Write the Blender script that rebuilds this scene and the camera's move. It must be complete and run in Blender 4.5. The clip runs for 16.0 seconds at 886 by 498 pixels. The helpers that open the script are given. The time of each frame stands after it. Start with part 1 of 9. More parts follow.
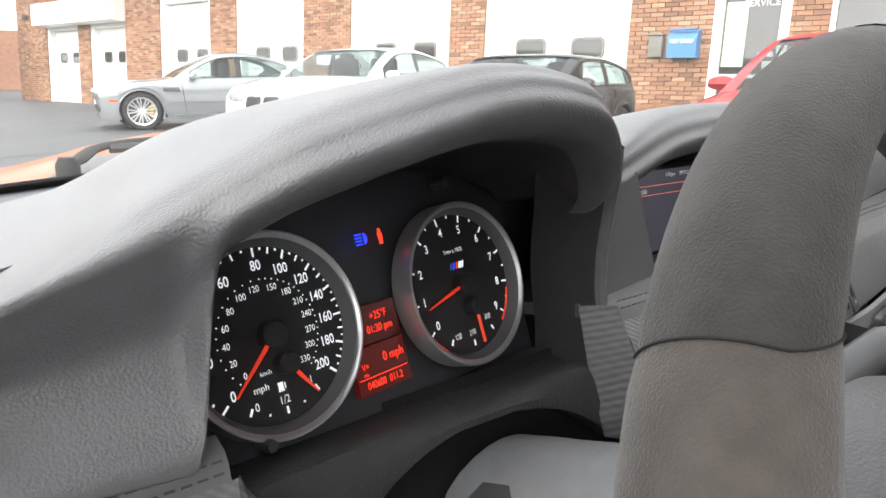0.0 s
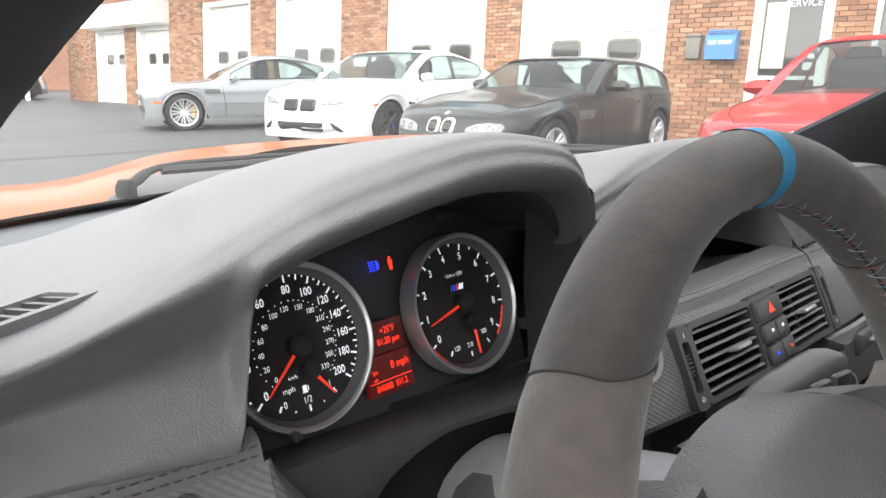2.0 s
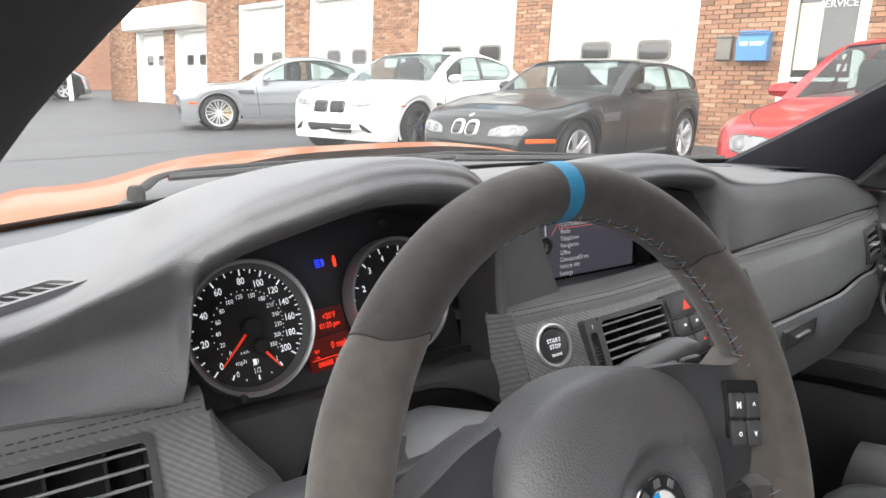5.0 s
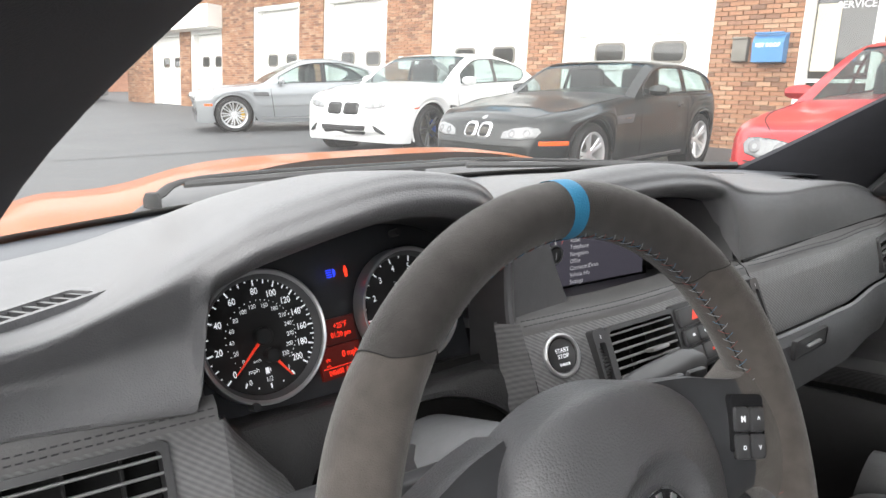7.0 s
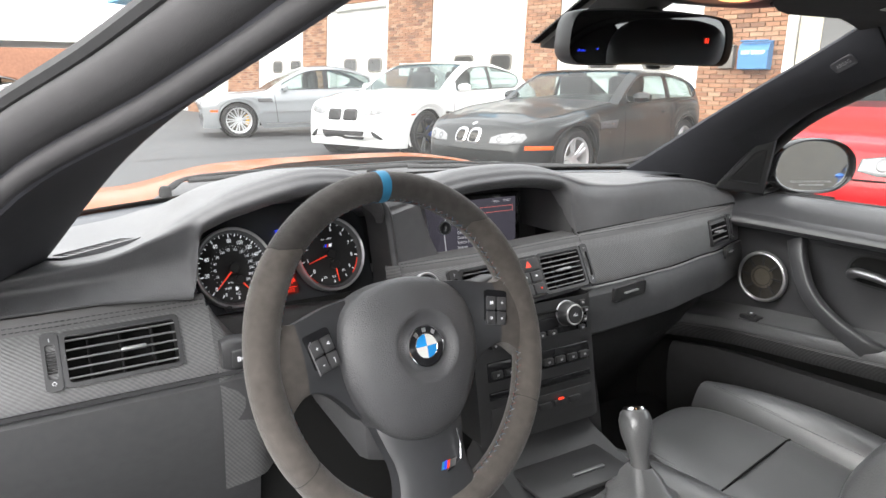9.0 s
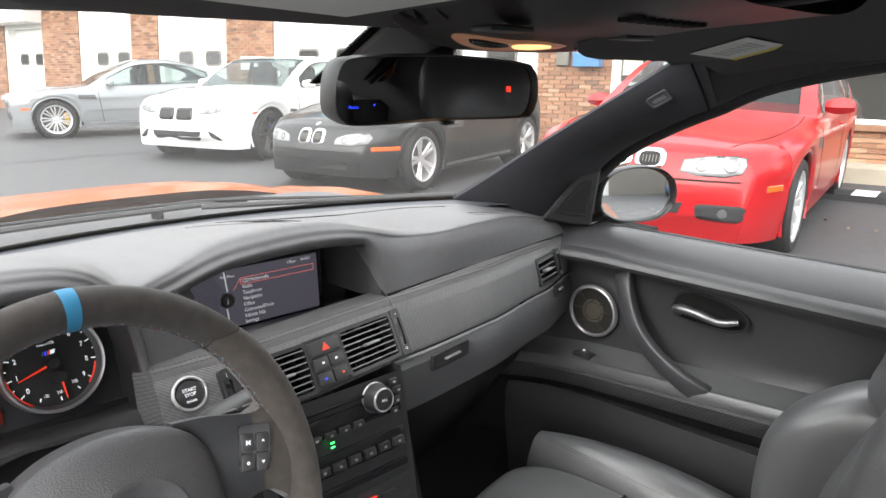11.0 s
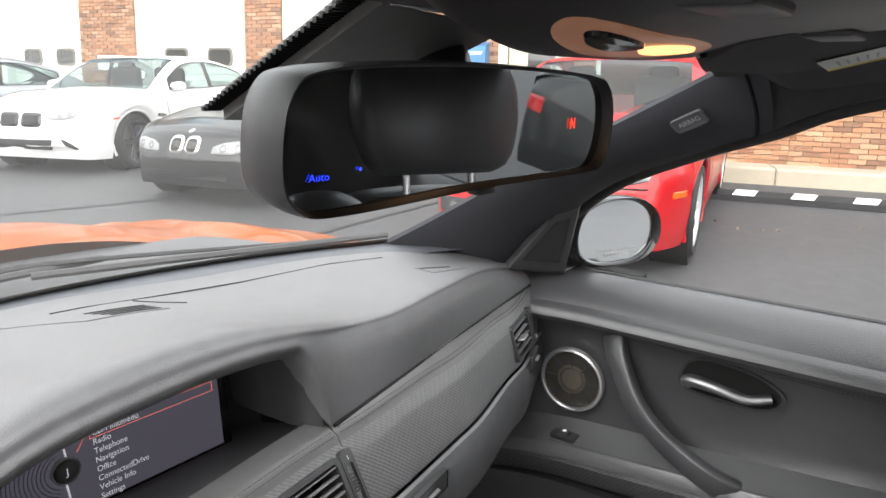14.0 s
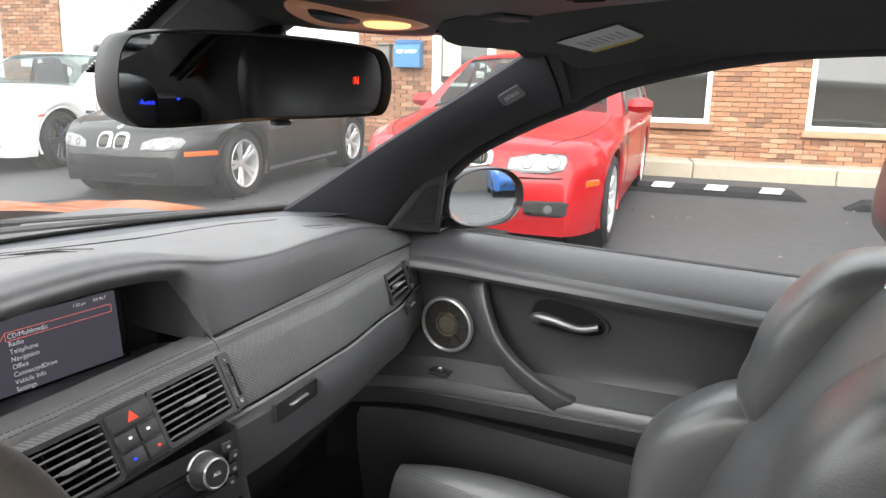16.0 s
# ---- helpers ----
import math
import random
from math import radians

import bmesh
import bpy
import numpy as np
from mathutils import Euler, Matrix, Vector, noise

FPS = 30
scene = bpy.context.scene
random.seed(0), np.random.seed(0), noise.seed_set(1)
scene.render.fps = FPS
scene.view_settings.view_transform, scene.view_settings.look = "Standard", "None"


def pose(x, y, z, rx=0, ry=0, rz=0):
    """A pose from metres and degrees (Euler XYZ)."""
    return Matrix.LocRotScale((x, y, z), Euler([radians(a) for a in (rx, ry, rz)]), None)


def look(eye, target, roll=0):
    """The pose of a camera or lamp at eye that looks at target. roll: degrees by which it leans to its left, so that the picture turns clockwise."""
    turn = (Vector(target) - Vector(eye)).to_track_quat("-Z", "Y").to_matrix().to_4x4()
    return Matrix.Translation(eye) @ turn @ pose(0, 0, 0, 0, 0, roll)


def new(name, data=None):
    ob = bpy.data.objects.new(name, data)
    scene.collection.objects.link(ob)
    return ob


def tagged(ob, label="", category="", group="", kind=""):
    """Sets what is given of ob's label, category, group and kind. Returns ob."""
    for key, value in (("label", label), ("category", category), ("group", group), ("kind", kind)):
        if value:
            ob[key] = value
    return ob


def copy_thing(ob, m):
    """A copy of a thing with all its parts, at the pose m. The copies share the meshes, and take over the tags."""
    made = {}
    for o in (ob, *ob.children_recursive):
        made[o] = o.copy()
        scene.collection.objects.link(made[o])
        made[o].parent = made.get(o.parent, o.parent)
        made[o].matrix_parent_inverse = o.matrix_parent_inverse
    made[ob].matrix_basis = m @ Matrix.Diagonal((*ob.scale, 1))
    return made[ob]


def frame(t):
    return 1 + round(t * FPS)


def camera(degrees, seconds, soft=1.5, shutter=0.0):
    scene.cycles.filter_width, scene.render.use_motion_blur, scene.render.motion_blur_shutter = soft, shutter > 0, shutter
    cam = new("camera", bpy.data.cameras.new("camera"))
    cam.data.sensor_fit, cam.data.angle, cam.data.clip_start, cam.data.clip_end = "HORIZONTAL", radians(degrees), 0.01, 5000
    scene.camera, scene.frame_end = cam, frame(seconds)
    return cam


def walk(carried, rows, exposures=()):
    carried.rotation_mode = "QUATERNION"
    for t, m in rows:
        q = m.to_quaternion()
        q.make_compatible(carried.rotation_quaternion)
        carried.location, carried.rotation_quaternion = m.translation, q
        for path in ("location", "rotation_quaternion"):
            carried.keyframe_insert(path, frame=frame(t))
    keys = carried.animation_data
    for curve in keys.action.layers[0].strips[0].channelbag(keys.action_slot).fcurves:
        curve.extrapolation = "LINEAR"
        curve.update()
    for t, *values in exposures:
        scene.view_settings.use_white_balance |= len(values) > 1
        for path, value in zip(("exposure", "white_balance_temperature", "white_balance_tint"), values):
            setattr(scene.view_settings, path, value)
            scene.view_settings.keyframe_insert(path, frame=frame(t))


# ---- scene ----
cam = camera(67.4, 16.0)
PATH = [
    (0, (-0.561, 0.109, 0.99), (0.599, 1.657, 0.484), 0.5),
    (0.5, (-0.565, 0.099, 0.995), (0.559, 1.673, 0.486), 0.2),
    (1, (-0.566, 0.095, 0.996), (0.54, 1.682, 0.487), 0.2),
    (1.5, (-0.577, 0.084, 1.013), (0.518, 1.678, 0.501), 0.5),
    (2, (-0.581, 0.042, 1.027), (0.495, 1.649, 0.519), 0.4),
    (2.5, (-0.573, -0.004, 1.045), (0.491, 1.612, 0.538), 0.5),
    (3, (-0.561, -0.035, 1.035), (0.492, 1.587, 0.528), 0.4),
    (3.5, (-0.564, -0.039, 1.034), (0.468, 1.596, 0.524), 0.4),
    (4, (-0.554, -0.066, 1.052), (0.445, 1.59, 0.543), 0.3),
    (4.2, (-0.566, -0.084, 1.053), (0.435, 1.571, 0.544), 0.4),
    (6.5, (-0.547, -0.064, 1.052), (0.424, 1.609, 0.544), 0.3),
    (7, (-0.561, -0.085, 1.063), (0.401, 1.593, 0.557), 0.3),
    (7.5, (-0.569, -0.12, 1.066), (0.387, 1.563, 0.562), 0.3),
    (8, (-0.608, -0.203, 1.075), (0.344, 1.484, 0.577), 0.3),
    (8.2, (-0.615, -0.27, 1.085), (0.334, 1.42, 0.591), 0.2),
    (10.3, (-0.572, -0.534, 1.14), (0.385, 1.15, 0.641), -0.1),
    (10.5, (-0.523, -0.508, 1.172), (0.462, 1.158, 0.668), -0.0),
    (11, (-0.425, -0.355, 1.171), (0.86, 1.089, 0.656), 0.4),
    (11.5, (-0.321, -0.203, 1.167), (1.149, 1.051, 0.651), 0.6),
    (12, (-0.267, -0.122, 1.19), (1.231, 1.1, 0.678), 0.6),
    (12.5, (-0.249, -0.07, 1.194), (1.259, 1.141, 0.685), 0.6),
    (13, (-0.245, -0.044, 1.191), (1.269, 1.161, 0.682), 0.6),
    (13.5, (-0.251, -0.038, 1.187), (1.267, 1.161, 0.678), 0.6),
    (14, (-0.252, -0.035, 1.182), (1.269, 1.159, 0.674), 0.7),
    (14.5, (-0.255, -0.039, 1.179), (1.268, 1.154, 0.67), 0.7),
    (15, (-0.286, -0.094, 1.148), (1.24, 1.096, 0.642), 0.7),
    (15.5, (-0.328, -0.189, 1.135), (1.22, 0.973, 0.632), 0.8),
    (16, (-0.335, -0.238, 1.159), (1.283, 0.823, 0.652), 0.9),
]
EXPOSURES = [(0.0, 2.12), (4.2, 2.06), (7.0, 2.08), (8.0, 2.14), (10.5, 2.22), (12.5, 2.24), (14.5, 2.21), (16.0, 2.19)]
walk(cam, [(t, look(eye, target, roll)) for t, eye, target, roll in PATH], EXPOSURES)

# ---- world and light ----
world = bpy.data.worlds.new("overcast")
scene.world = world
world.use_nodes = True
wn, wl = world.node_tree.nodes, world.node_tree.links
sky = wn.new("ShaderNodeTexSky")
sky.sky_type, sky.sun_disc = "NISHITA", False
sky.sun_elevation, sky.sun_rotation = radians(27.4), radians(-109)
sky.air_density, sky.dust_density, sky.ozone_density = 1.0, 2.0, 1.0
grey = wn.new("ShaderNodeHueSaturation")
grey.inputs["Saturation"].default_value = 0.18
wl.new(sky.outputs[0], grey.inputs["Color"])
cloud = wn.new("ShaderNodeMix")
cloud.data_type = "RGBA"
cloud.inputs["Factor"].default_value = 0.7
cloud.inputs["B"].default_value = (5.5, 5.54, 5.60, 1.0)
wl.new(grey.outputs[0], cloud.inputs["A"])
wl.new(cloud.outputs["Result"], wn["Background"].inputs["Color"])
wn["Background"].inputs["Strength"].default_value = 0.15
SUN = bpy.data.lights.new("sun", "SUN")
SUN.energy, SUN.angle, SUN.color = 1.5, radians(110), (1.0, 0.97, 0.93)
sun = new("sun", SUN)
sun.matrix_world = look((-10.0, -3.5, 5.5), (0, 0, 0))


# ---- materials ----
def rgb(c):
    return (*c, 1.0) if len(c) == 3 else c


def material(name, base, rough=0.5, metal=0.0, spec=0.5, var=0.12, scale=40.0, bump=0.0, bump_scale=None, coat=0.0,
             emit=None, power=0.0, kind="noise", sheen=0.0, stain=0.0, rand=0.0, tones=None, island=False):
    """A principled surface with variation at two scales and a fine relief."""
    m = bpy.data.materials.new(name)
    m.use_nodes = True
    n, l = m.node_tree.nodes, m.node_tree.links
    p = n["Principled BSDF"]
    p.inputs["Roughness"].default_value, p.inputs["Metallic"].default_value = rough, metal
    p.inputs["Specular IOR Level"].default_value = spec
    p.inputs["Coat Weight"].default_value, p.inputs["Coat Roughness"].default_value = coat, 0.04
    p.inputs["Sheen Weight"].default_value = sheen
    co = n.new("ShaderNodeTexCoord").outputs["Object"]
    fine = n.new("ShaderNodeTexNoise")
    fine.inputs["Scale"].default_value, fine.inputs["Detail"].default_value = scale, 6
    l.new(co, fine.inputs["Vector"])
    broad = n.new("ShaderNodeTexNoise")
    broad.inputs["Scale"].default_value, broad.inputs["Detail"].default_value = scale / 12, 3
    l.new(co, broad.inputs["Vector"])
    ramp = n.new("ShaderNodeMapRange")
    mix = n.new("ShaderNodeMath")
    mix.operation = "MULTIPLY_ADD"
    mix.inputs[1].default_value = 0.5
    half = n.new("ShaderNodeMath")
    half.operation = "MULTIPLY"
    half.inputs[1].default_value = 0.5
    l.new(broad.outputs["Fac"], half.inputs[0])
    l.new(fine.outputs["Fac"], mix.inputs[0])
    l.new(half.outputs[0], mix.inputs[2])
    l.new(mix.outputs[0], ramp.inputs["Value"])
    ramp.inputs["From Min"].default_value, ramp.inputs["From Max"].default_value = 0.3, 0.7
    ramp.inputs["To Min"].default_value, ramp.inputs["To Max"].default_value = 1 - var, 1 + var
    col = n.new("ShaderNodeVectorMath")
    col.operation = "SCALE"
    col.inputs[0].default_value = base[:3]
    last = ramp.outputs[0]
    if rand:
        info = n.new("ShaderNodeObjectInfo")
        rr = n.new("ShaderNodeMapRange")
        rr.inputs["To Min"].default_value, rr.inputs["To Max"].default_value = 1 - rand, 1 + rand
        l.new(info.outputs["Random"], rr.inputs["Value"])
        mm = n.new("ShaderNodeMath")
        mm.operation = "MULTIPLY"
        l.new(last, mm.inputs[0])
        l.new(rr.outputs[0], mm.inputs[1])
        last = mm.outputs[0]
    if tones:
        pick = n.new("ShaderNodeNewGeometry").outputs["Random Per Island"] if island else n.new("ShaderNodeObjectInfo").outputs["Random"]
        tr = n.new("ShaderNodeValToRGB")
        tr.color_ramp.interpolation = "LINEAR"
        for k, t in enumerate(tones):
            e = tr.color_ramp.elements[k] if k < 2 else tr.color_ramp.elements.new(k / (len(tones) - 1))
            e.position, e.color = k / (len(tones) - 1), rgb(t)
        l.new(pick, tr.inputs["Fac"])
        l.new(tr.outputs["Color"], col.inputs[0])
    l.new(last, col.inputs["Scale"])
    l.new(col.outputs[0], p.inputs["Base Color"])
    if stain:
        rs = n.new("ShaderNodeMapRange")
        rs.inputs["To Min"].default_value, rs.inputs["To Max"].default_value = max(0.02, rough - stain), min(1, rough + stain)
        l.new(broad.outputs["Fac"], rs.inputs["Value"])
        l.new(rs.outputs[0], p.inputs["Roughness"])
    if bump:
        b = n.new("ShaderNodeBump")
        b.inputs["Strength"].default_value, b.inputs["Distance"].default_value = min(1.0, bump), 0.001
        if kind == "pebble":
            v = n.new("ShaderNodeTexVoronoi")
            v.inputs["Scale"].default_value = bump_scale or 600
            src = v.outputs["Distance"]
            b.invert = True
            l.new(co, v.inputs["Vector"])
        elif kind == "weave":
            k = 2 * math.pi / (bump_scale or 0.0028)

            def twill(d):
                v = n.new("ShaderNodeVectorMath")
                v.operation = "DOT_PRODUCT"
                v.inputs[1].default_value = d
                l.new(co, v.inputs[0])
                q = n.new("ShaderNodeMath")
                q.operation = "SINE"
                l.new(v.outputs["Value"], q.inputs[0])
                return q.outputs[0]
            mul = n.new("ShaderNodeMath")
            mul.operation = "MULTIPLY_ADD"
            mul.inputs[1].default_value, mul.inputs[2].default_value = 0.30, 0.5
            l.new(twill((k, k, k)), mul.inputs[0])
            v = n.new("ShaderNodeMath")
            v.operation = "MULTIPLY_ADD"
            v.inputs[1].default_value = 0.10
            l.new(twill((0.5 * k, 0.5 * k, -0.9 * k)), v.inputs[0])
            l.new(mul.outputs[0], v.inputs[2])
            src = v.outputs[0]
            wv = n.new("ShaderNodeMapRange")
            wv.inputs["To Min"].default_value, wv.inputs["To Max"].default_value = 0.72, 1.24
            l.new(src, wv.inputs["Value"])
            wm = n.new("ShaderNodeMath")
            wm.operation = "MULTIPLY"
            l.new(last, wm.inputs[0])
            l.new(wv.outputs[0], wm.inputs[1])
            l.new(wm.outputs[0], col.inputs["Scale"])
        else:
            v = n.new("ShaderNodeTexNoise")
            v.inputs["Scale"].default_value, v.inputs["Detail"].default_value = bump_scale or 300, 4
            src = v.outputs["Fac"]
            l.new(co, v.inputs["Vector"])
        l.new(src, b.inputs["Height"])
        l.new(b.outputs[0], p.inputs["Normal"])
    if emit:
        p.inputs["Emission Color"].default_value, p.inputs["Emission Strength"].default_value = rgb(emit), power
    return m


def thin_glass(name, tint=(0.93, 0.95, 0.94), rough=0.0, gloss=1.0, haze=0.0):
    m = bpy.data.materials.new(name)
    m.use_nodes = True
    n, l = m.node_tree.nodes, m.node_tree.links
    n.remove(n["Principled BSDF"])
    tr, gl, mx, fr = n.new("ShaderNodeBsdfTransparent"), n.new("ShaderNodeBsdfGlossy"), n.new("ShaderNodeMixShader"), n.new("ShaderNodeLayerWeight")
    tr.inputs["Color"].default_value = rgb(tint)
    gl.inputs["Roughness"].default_value = rough
    gl.inputs["Color"].default_value = (gloss, gloss, gloss, 1)
    fr.inputs["Blend"].default_value = 0.5
    pw, sc = n.new("ShaderNodeMath"), n.new("ShaderNodeMath")
    pw.operation, pw.inputs[1].default_value = "POWER", 5.0
    sc.operation, sc.inputs[1].default_value, sc.inputs[2].default_value = "MULTIPLY_ADD", 0.85, 0.045
    l.new(fr.outputs["Facing"], pw.inputs[0])
    l.new(pw.outputs[0], sc.inputs[0])
    l.new(sc.outputs[0], mx.inputs[0])
    l.new(tr.outputs[0], mx.inputs[1])
    l.new(gl.outputs[0], mx.inputs[2])
    last = mx.outputs[0]
    if haze:
        # a faint uneven translucent layer that paints the bright haze into the glass
        df, dm, nz, mr = n.new("ShaderNodeBsdfTranslucent"), n.new("ShaderNodeMixShader"), n.new("ShaderNodeTexNoise"), n.new("ShaderNodeMapRange")
        df.inputs["Color"].default_value = (0.9, 0.88, 0.85, 1)
        nz.inputs["Scale"].default_value, nz.inputs["Detail"].default_value = 5.0, 4
        mr.inputs["To Min"].default_value, mr.inputs["To Max"].default_value = haze * 0.6, haze * 1.4
        l.new(n.new("ShaderNodeTexCoord").outputs["Object"], nz.inputs["Vector"])
        l.new(nz.outputs["Fac"], mr.inputs["Value"])
        l.new(mr.outputs[0], dm.inputs[0])
        l.new(last, dm.inputs[1])
        l.new(df.outputs[0], dm.inputs[2])
        last = dm.outputs[0]
    l.new(last, n["Material Output"].inputs["Surface"])
    return m


DASH = material("dash_leather", (0.112, 0.112, 0.117), 0.44, spec=0.65, bump=0.34, bump_scale=820, kind="pebble", scale=60, stain=0.06)
POD = material("pod_leather", (0.115, 0.113, 0.114), 0.42, spec=0.6, bump=0.12, bump_scale=820, kind="pebble", scale=60, stain=0.06)
PADLEATHER = material("airbag_leather", (0.080, 0.080, 0.085), 0.42, spec=0.6, bump=0.36, bump_scale=700, kind="pebble", scale=40, stain=0.06)
DARKPLASTIC = material("dark_plastic", (0.080, 0.080, 0.084), 0.5, spec=0.5, bump=0.3, bump_scale=900, scale=80)
SATIN = material("satin_black_plastic", (0.040, 0.040, 0.042), 0.36, scale=80, bump=0.08, bump_scale=1400)
SPOKEGREY = material("spoke_plastic", (0.045, 0.046, 0.050), 0.34, scale=80, bump=0.08, bump_scale=1400)
GLOSSBLACK = material("gloss_black_plastic", (0.016, 0.016, 0.018), 0.12, scale=30, stain=0.04)
MATTBLACK = material("matt_black", (0.016, 0.016, 0.017), 0.8, scale=60)
# near-black that paints the shade into gaps, slots and hollows
DEEP = material("gap_shade_black", (0.004, 0.004, 0.004), 0.9, scale=60)
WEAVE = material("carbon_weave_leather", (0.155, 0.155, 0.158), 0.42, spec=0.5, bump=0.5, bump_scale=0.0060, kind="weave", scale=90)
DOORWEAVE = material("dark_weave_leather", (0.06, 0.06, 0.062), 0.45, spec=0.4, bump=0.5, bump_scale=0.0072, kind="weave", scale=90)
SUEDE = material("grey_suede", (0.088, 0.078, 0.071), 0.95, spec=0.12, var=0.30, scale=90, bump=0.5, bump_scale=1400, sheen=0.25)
SUEDE_TOP = material("suede_darker", (0.052, 0.048, 0.046), 0.95, spec=0.12, var=0.34, scale=80, bump=0.5, bump_scale=1400, sheen=0.2)
SWITCHGREY = material("grey_switch_plastic", (0.055, 0.055, 0.058), 0.42, scale=80)
SEAMDARK = material("seam_shadow", (0.020, 0.019, 0.019), 0.95, scale=60)
STRIPE = material("blue_leather", (0.030, 0.22, 0.40), 0.6, scale=90, bump=0.3, bump_scale=900, kind="pebble")
SEAT = material("seat_leather", (0.120, 0.121, 0.125), 0.31, spec=1.0, bump=0.20, bump_scale=420, kind="pebble", scale=14, stain=0.10)
DOORPAD = material("door_leather", (0.054, 0.054, 0.058), 0.34, spec=0.8, bump=0.30, bump_scale=560, kind="pebble", scale=40, stain=0.06)
CLOTH = material("headliner_cloth", (0.068, 0.066, 0.067), 0.95, bump=0.6, bump_scale=1500, scale=90)
PILLAR = material("pillar_trim", (0.042, 0.043, 0.051), 0.8, bump=0.3, bump_scale=1200, scale=50)
RUBBER = material("black_rubber", (0.045, 0.045, 0.047), 0.65, scale=60, bump=0.2)
CHROME = material("polished_chrome", (0.75, 0.75, 0.77), 0.12, 1.0, scale=30, var=0.04)
ALU = material("brushed_aluminium", (0.62, 0.62, 0.63), 0.34, 1.0, scale=60, var=0.06, bump=0.15, bump_scale=1500)
# white print with a faint glow, also on marks that are not backlit
GLOWINK = material("glowing_white_print", (0.75, 0.76, 0.78), 0.6, var=0.02, emit=(0.9, 0.95, 1.0), power=0.15)
GREYINK = material("grey_print", (0.45, 0.45, 0.46), 0.6, var=0.02)
# red with a slight glow: needles, but also printed red marks
REDGLOW = material("glowing_red", (0.75, 0.06, 0.03), 0.4, var=0.03, emit=(1.0, 0.05, 0.02), power=0.10)
REDLIT = material("red_display_text", (0.6, 0.02, 0.01), 0.5, emit=(1.0, 0.04, 0.015), power=0.45)
REDFIELD = material("red_display_field", (0.03, 0.003, 0.002), 0.4, emit=(1.0, 0.03, 0.01), power=0.013)
# blue glow for lamps and lit words, added to printed stripes and symbols too
BLUELIT = material("glowing_blue", (0.01, 0.02, 0.4), 0.5, emit=(0.02, 0.05, 1.0), power=0.4)
GREENLIT = material("green_lamp", (0.02, 0.4, 0.05), 0.5, emit=(0.05, 1.0, 0.15), power=1.0)
SCREENLIT = material("screen_face", (0.012, 0.012, 0.016), 0.25, emit=(0.30, 0.28, 0.36), power=0.045, var=0.05)
SCREENTEXT = material("screen_text", (0.3, 0.3, 0.3), 0.5, emit=(0.9, 0.9, 0.95), power=0.10)
SCREENRED = material("screen_red_line", (0.4, 0.05, 0.04), 0.5, emit=(0.9, 0.2, 0.15), power=0.22)
LAMPGLOW = material("warm_lamp_lens", (0.9, 0.75, 0.5), 0.3, emit=(1.0, 0.42, 0.14), power=0.55)
MIRRORGLASS = material("dimming_mirror", (0.30, 0.31, 0.32), 0.02, 1.0, var=0.01)
SIDEMIRROR = material("side_mirror_glass", (0.82, 0.83, 0.84), 0.02, 1.0, var=0.01)
GLASS = thin_glass("side_window_glass", (0.95, 0.96, 0.95), gloss=0.3, haze=0.008)
SCREENGLASS = thin_glass("hazed_windscreen_glass", (0.95, 0.96, 0.95), gloss=0.3, haze=0.026)
RINGSILVER = material("satin_silver_ring", (0.52, 0.52, 0.53), 0.33, 0.75, scale=60, var=0.05)
RINGGREY = material("ring_bezel_grey", (0.11, 0.11, 0.115), 0.45, scale=60, var=0.06)
BADGECHROME = material("soft_chrome", (0.34, 0.34, 0.35), 0.28, 0.7, scale=30, var=0.05)
FRIT = material("black_frit", (0.008, 0.008, 0.009), 0.5, scale=60)
LABEL = material("paper_label", (0.75, 0.75, 0.72), 0.6, scale=60, var=0.05)
YELLOW = material("yellow_print", (0.75, 0.6, 0.12), 0.6, scale=60, var=0.05)
CARPET = material("black_carpet", (0.022, 0.022, 0.023), 0.98, bump=0.8, bump_scale=900, scale=90)
SILVERTRIM = material("satin_silver_trim", (0.30, 0.30, 0.31), 0.4, 0.9, scale=60)

ORANGE = material("orange_car_paint", (0.29, 0.066, 0.002), 0.35, spec=0.05, coat=0.22, scale=8, var=0.04)
SILVERBLUE = material("silver_grey_car_paint", (0.30, 0.315, 0.33), 0.32, 0.45, coat=1.0, scale=8, var=0.05)
WHITEPAINT = material("white_car_paint", (0.82, 0.82, 0.82), 0.28, coat=1.0, scale=8, var=0.03)
BLACKPAINT = material("dark_grey_car_paint", (0.009, 0.011, 0.0115), 0.34, 0.0, spec=0.25, coat=0.5, scale=8, var=0.06)
REDPAINT = material("red_car_paint", (0.38, 0.008, 0.012), 0.30, spec=0.3, coat=0.35, scale=8, var=0.04)
BLUEPAINT = material("blue_car_paint", (0.03, 0.16, 0.50), 0.25, 0.2, coat=1.0, scale=8, var=0.04)
CARGLASS = thin_glass("tinted_car_glass", (0.62, 0.70, 0.69), gloss=0.7)
CABIN = material("car_cabin_trim", (0.035, 0.035, 0.037), 0.8, scale=30)
LENS = material("headlight_lens", (0.19, 0.195, 0.20), 0.16, 0.0, coat=0.5, scale=60, var=0.25)
LENSDARK = material("headlight_reflector", (0.16, 0.16, 0.165), 0.2, 0.5, scale=60, var=0.2)
AMBER = material("amber_lens", (0.72, 0.11, 0.012), 0.2, scale=60, coat=0.6)
REDLENS = material("red_lens", (0.45, 0.01, 0.01), 0.2, scale=60, coat=0.6)
TYRE = material("tyre_rubber", (0.020, 0.020, 0.021), 0.75, scale=60, bump=0.3)
RIM = material("silver_wheel", (0.70, 0.71, 0.72), 0.32, 0.6, scale=40, var=0.06)
RIMDARK = material("dark_wheel", (0.05, 0.052, 0.056), 0.3, 0.7, scale=40, var=0.06)
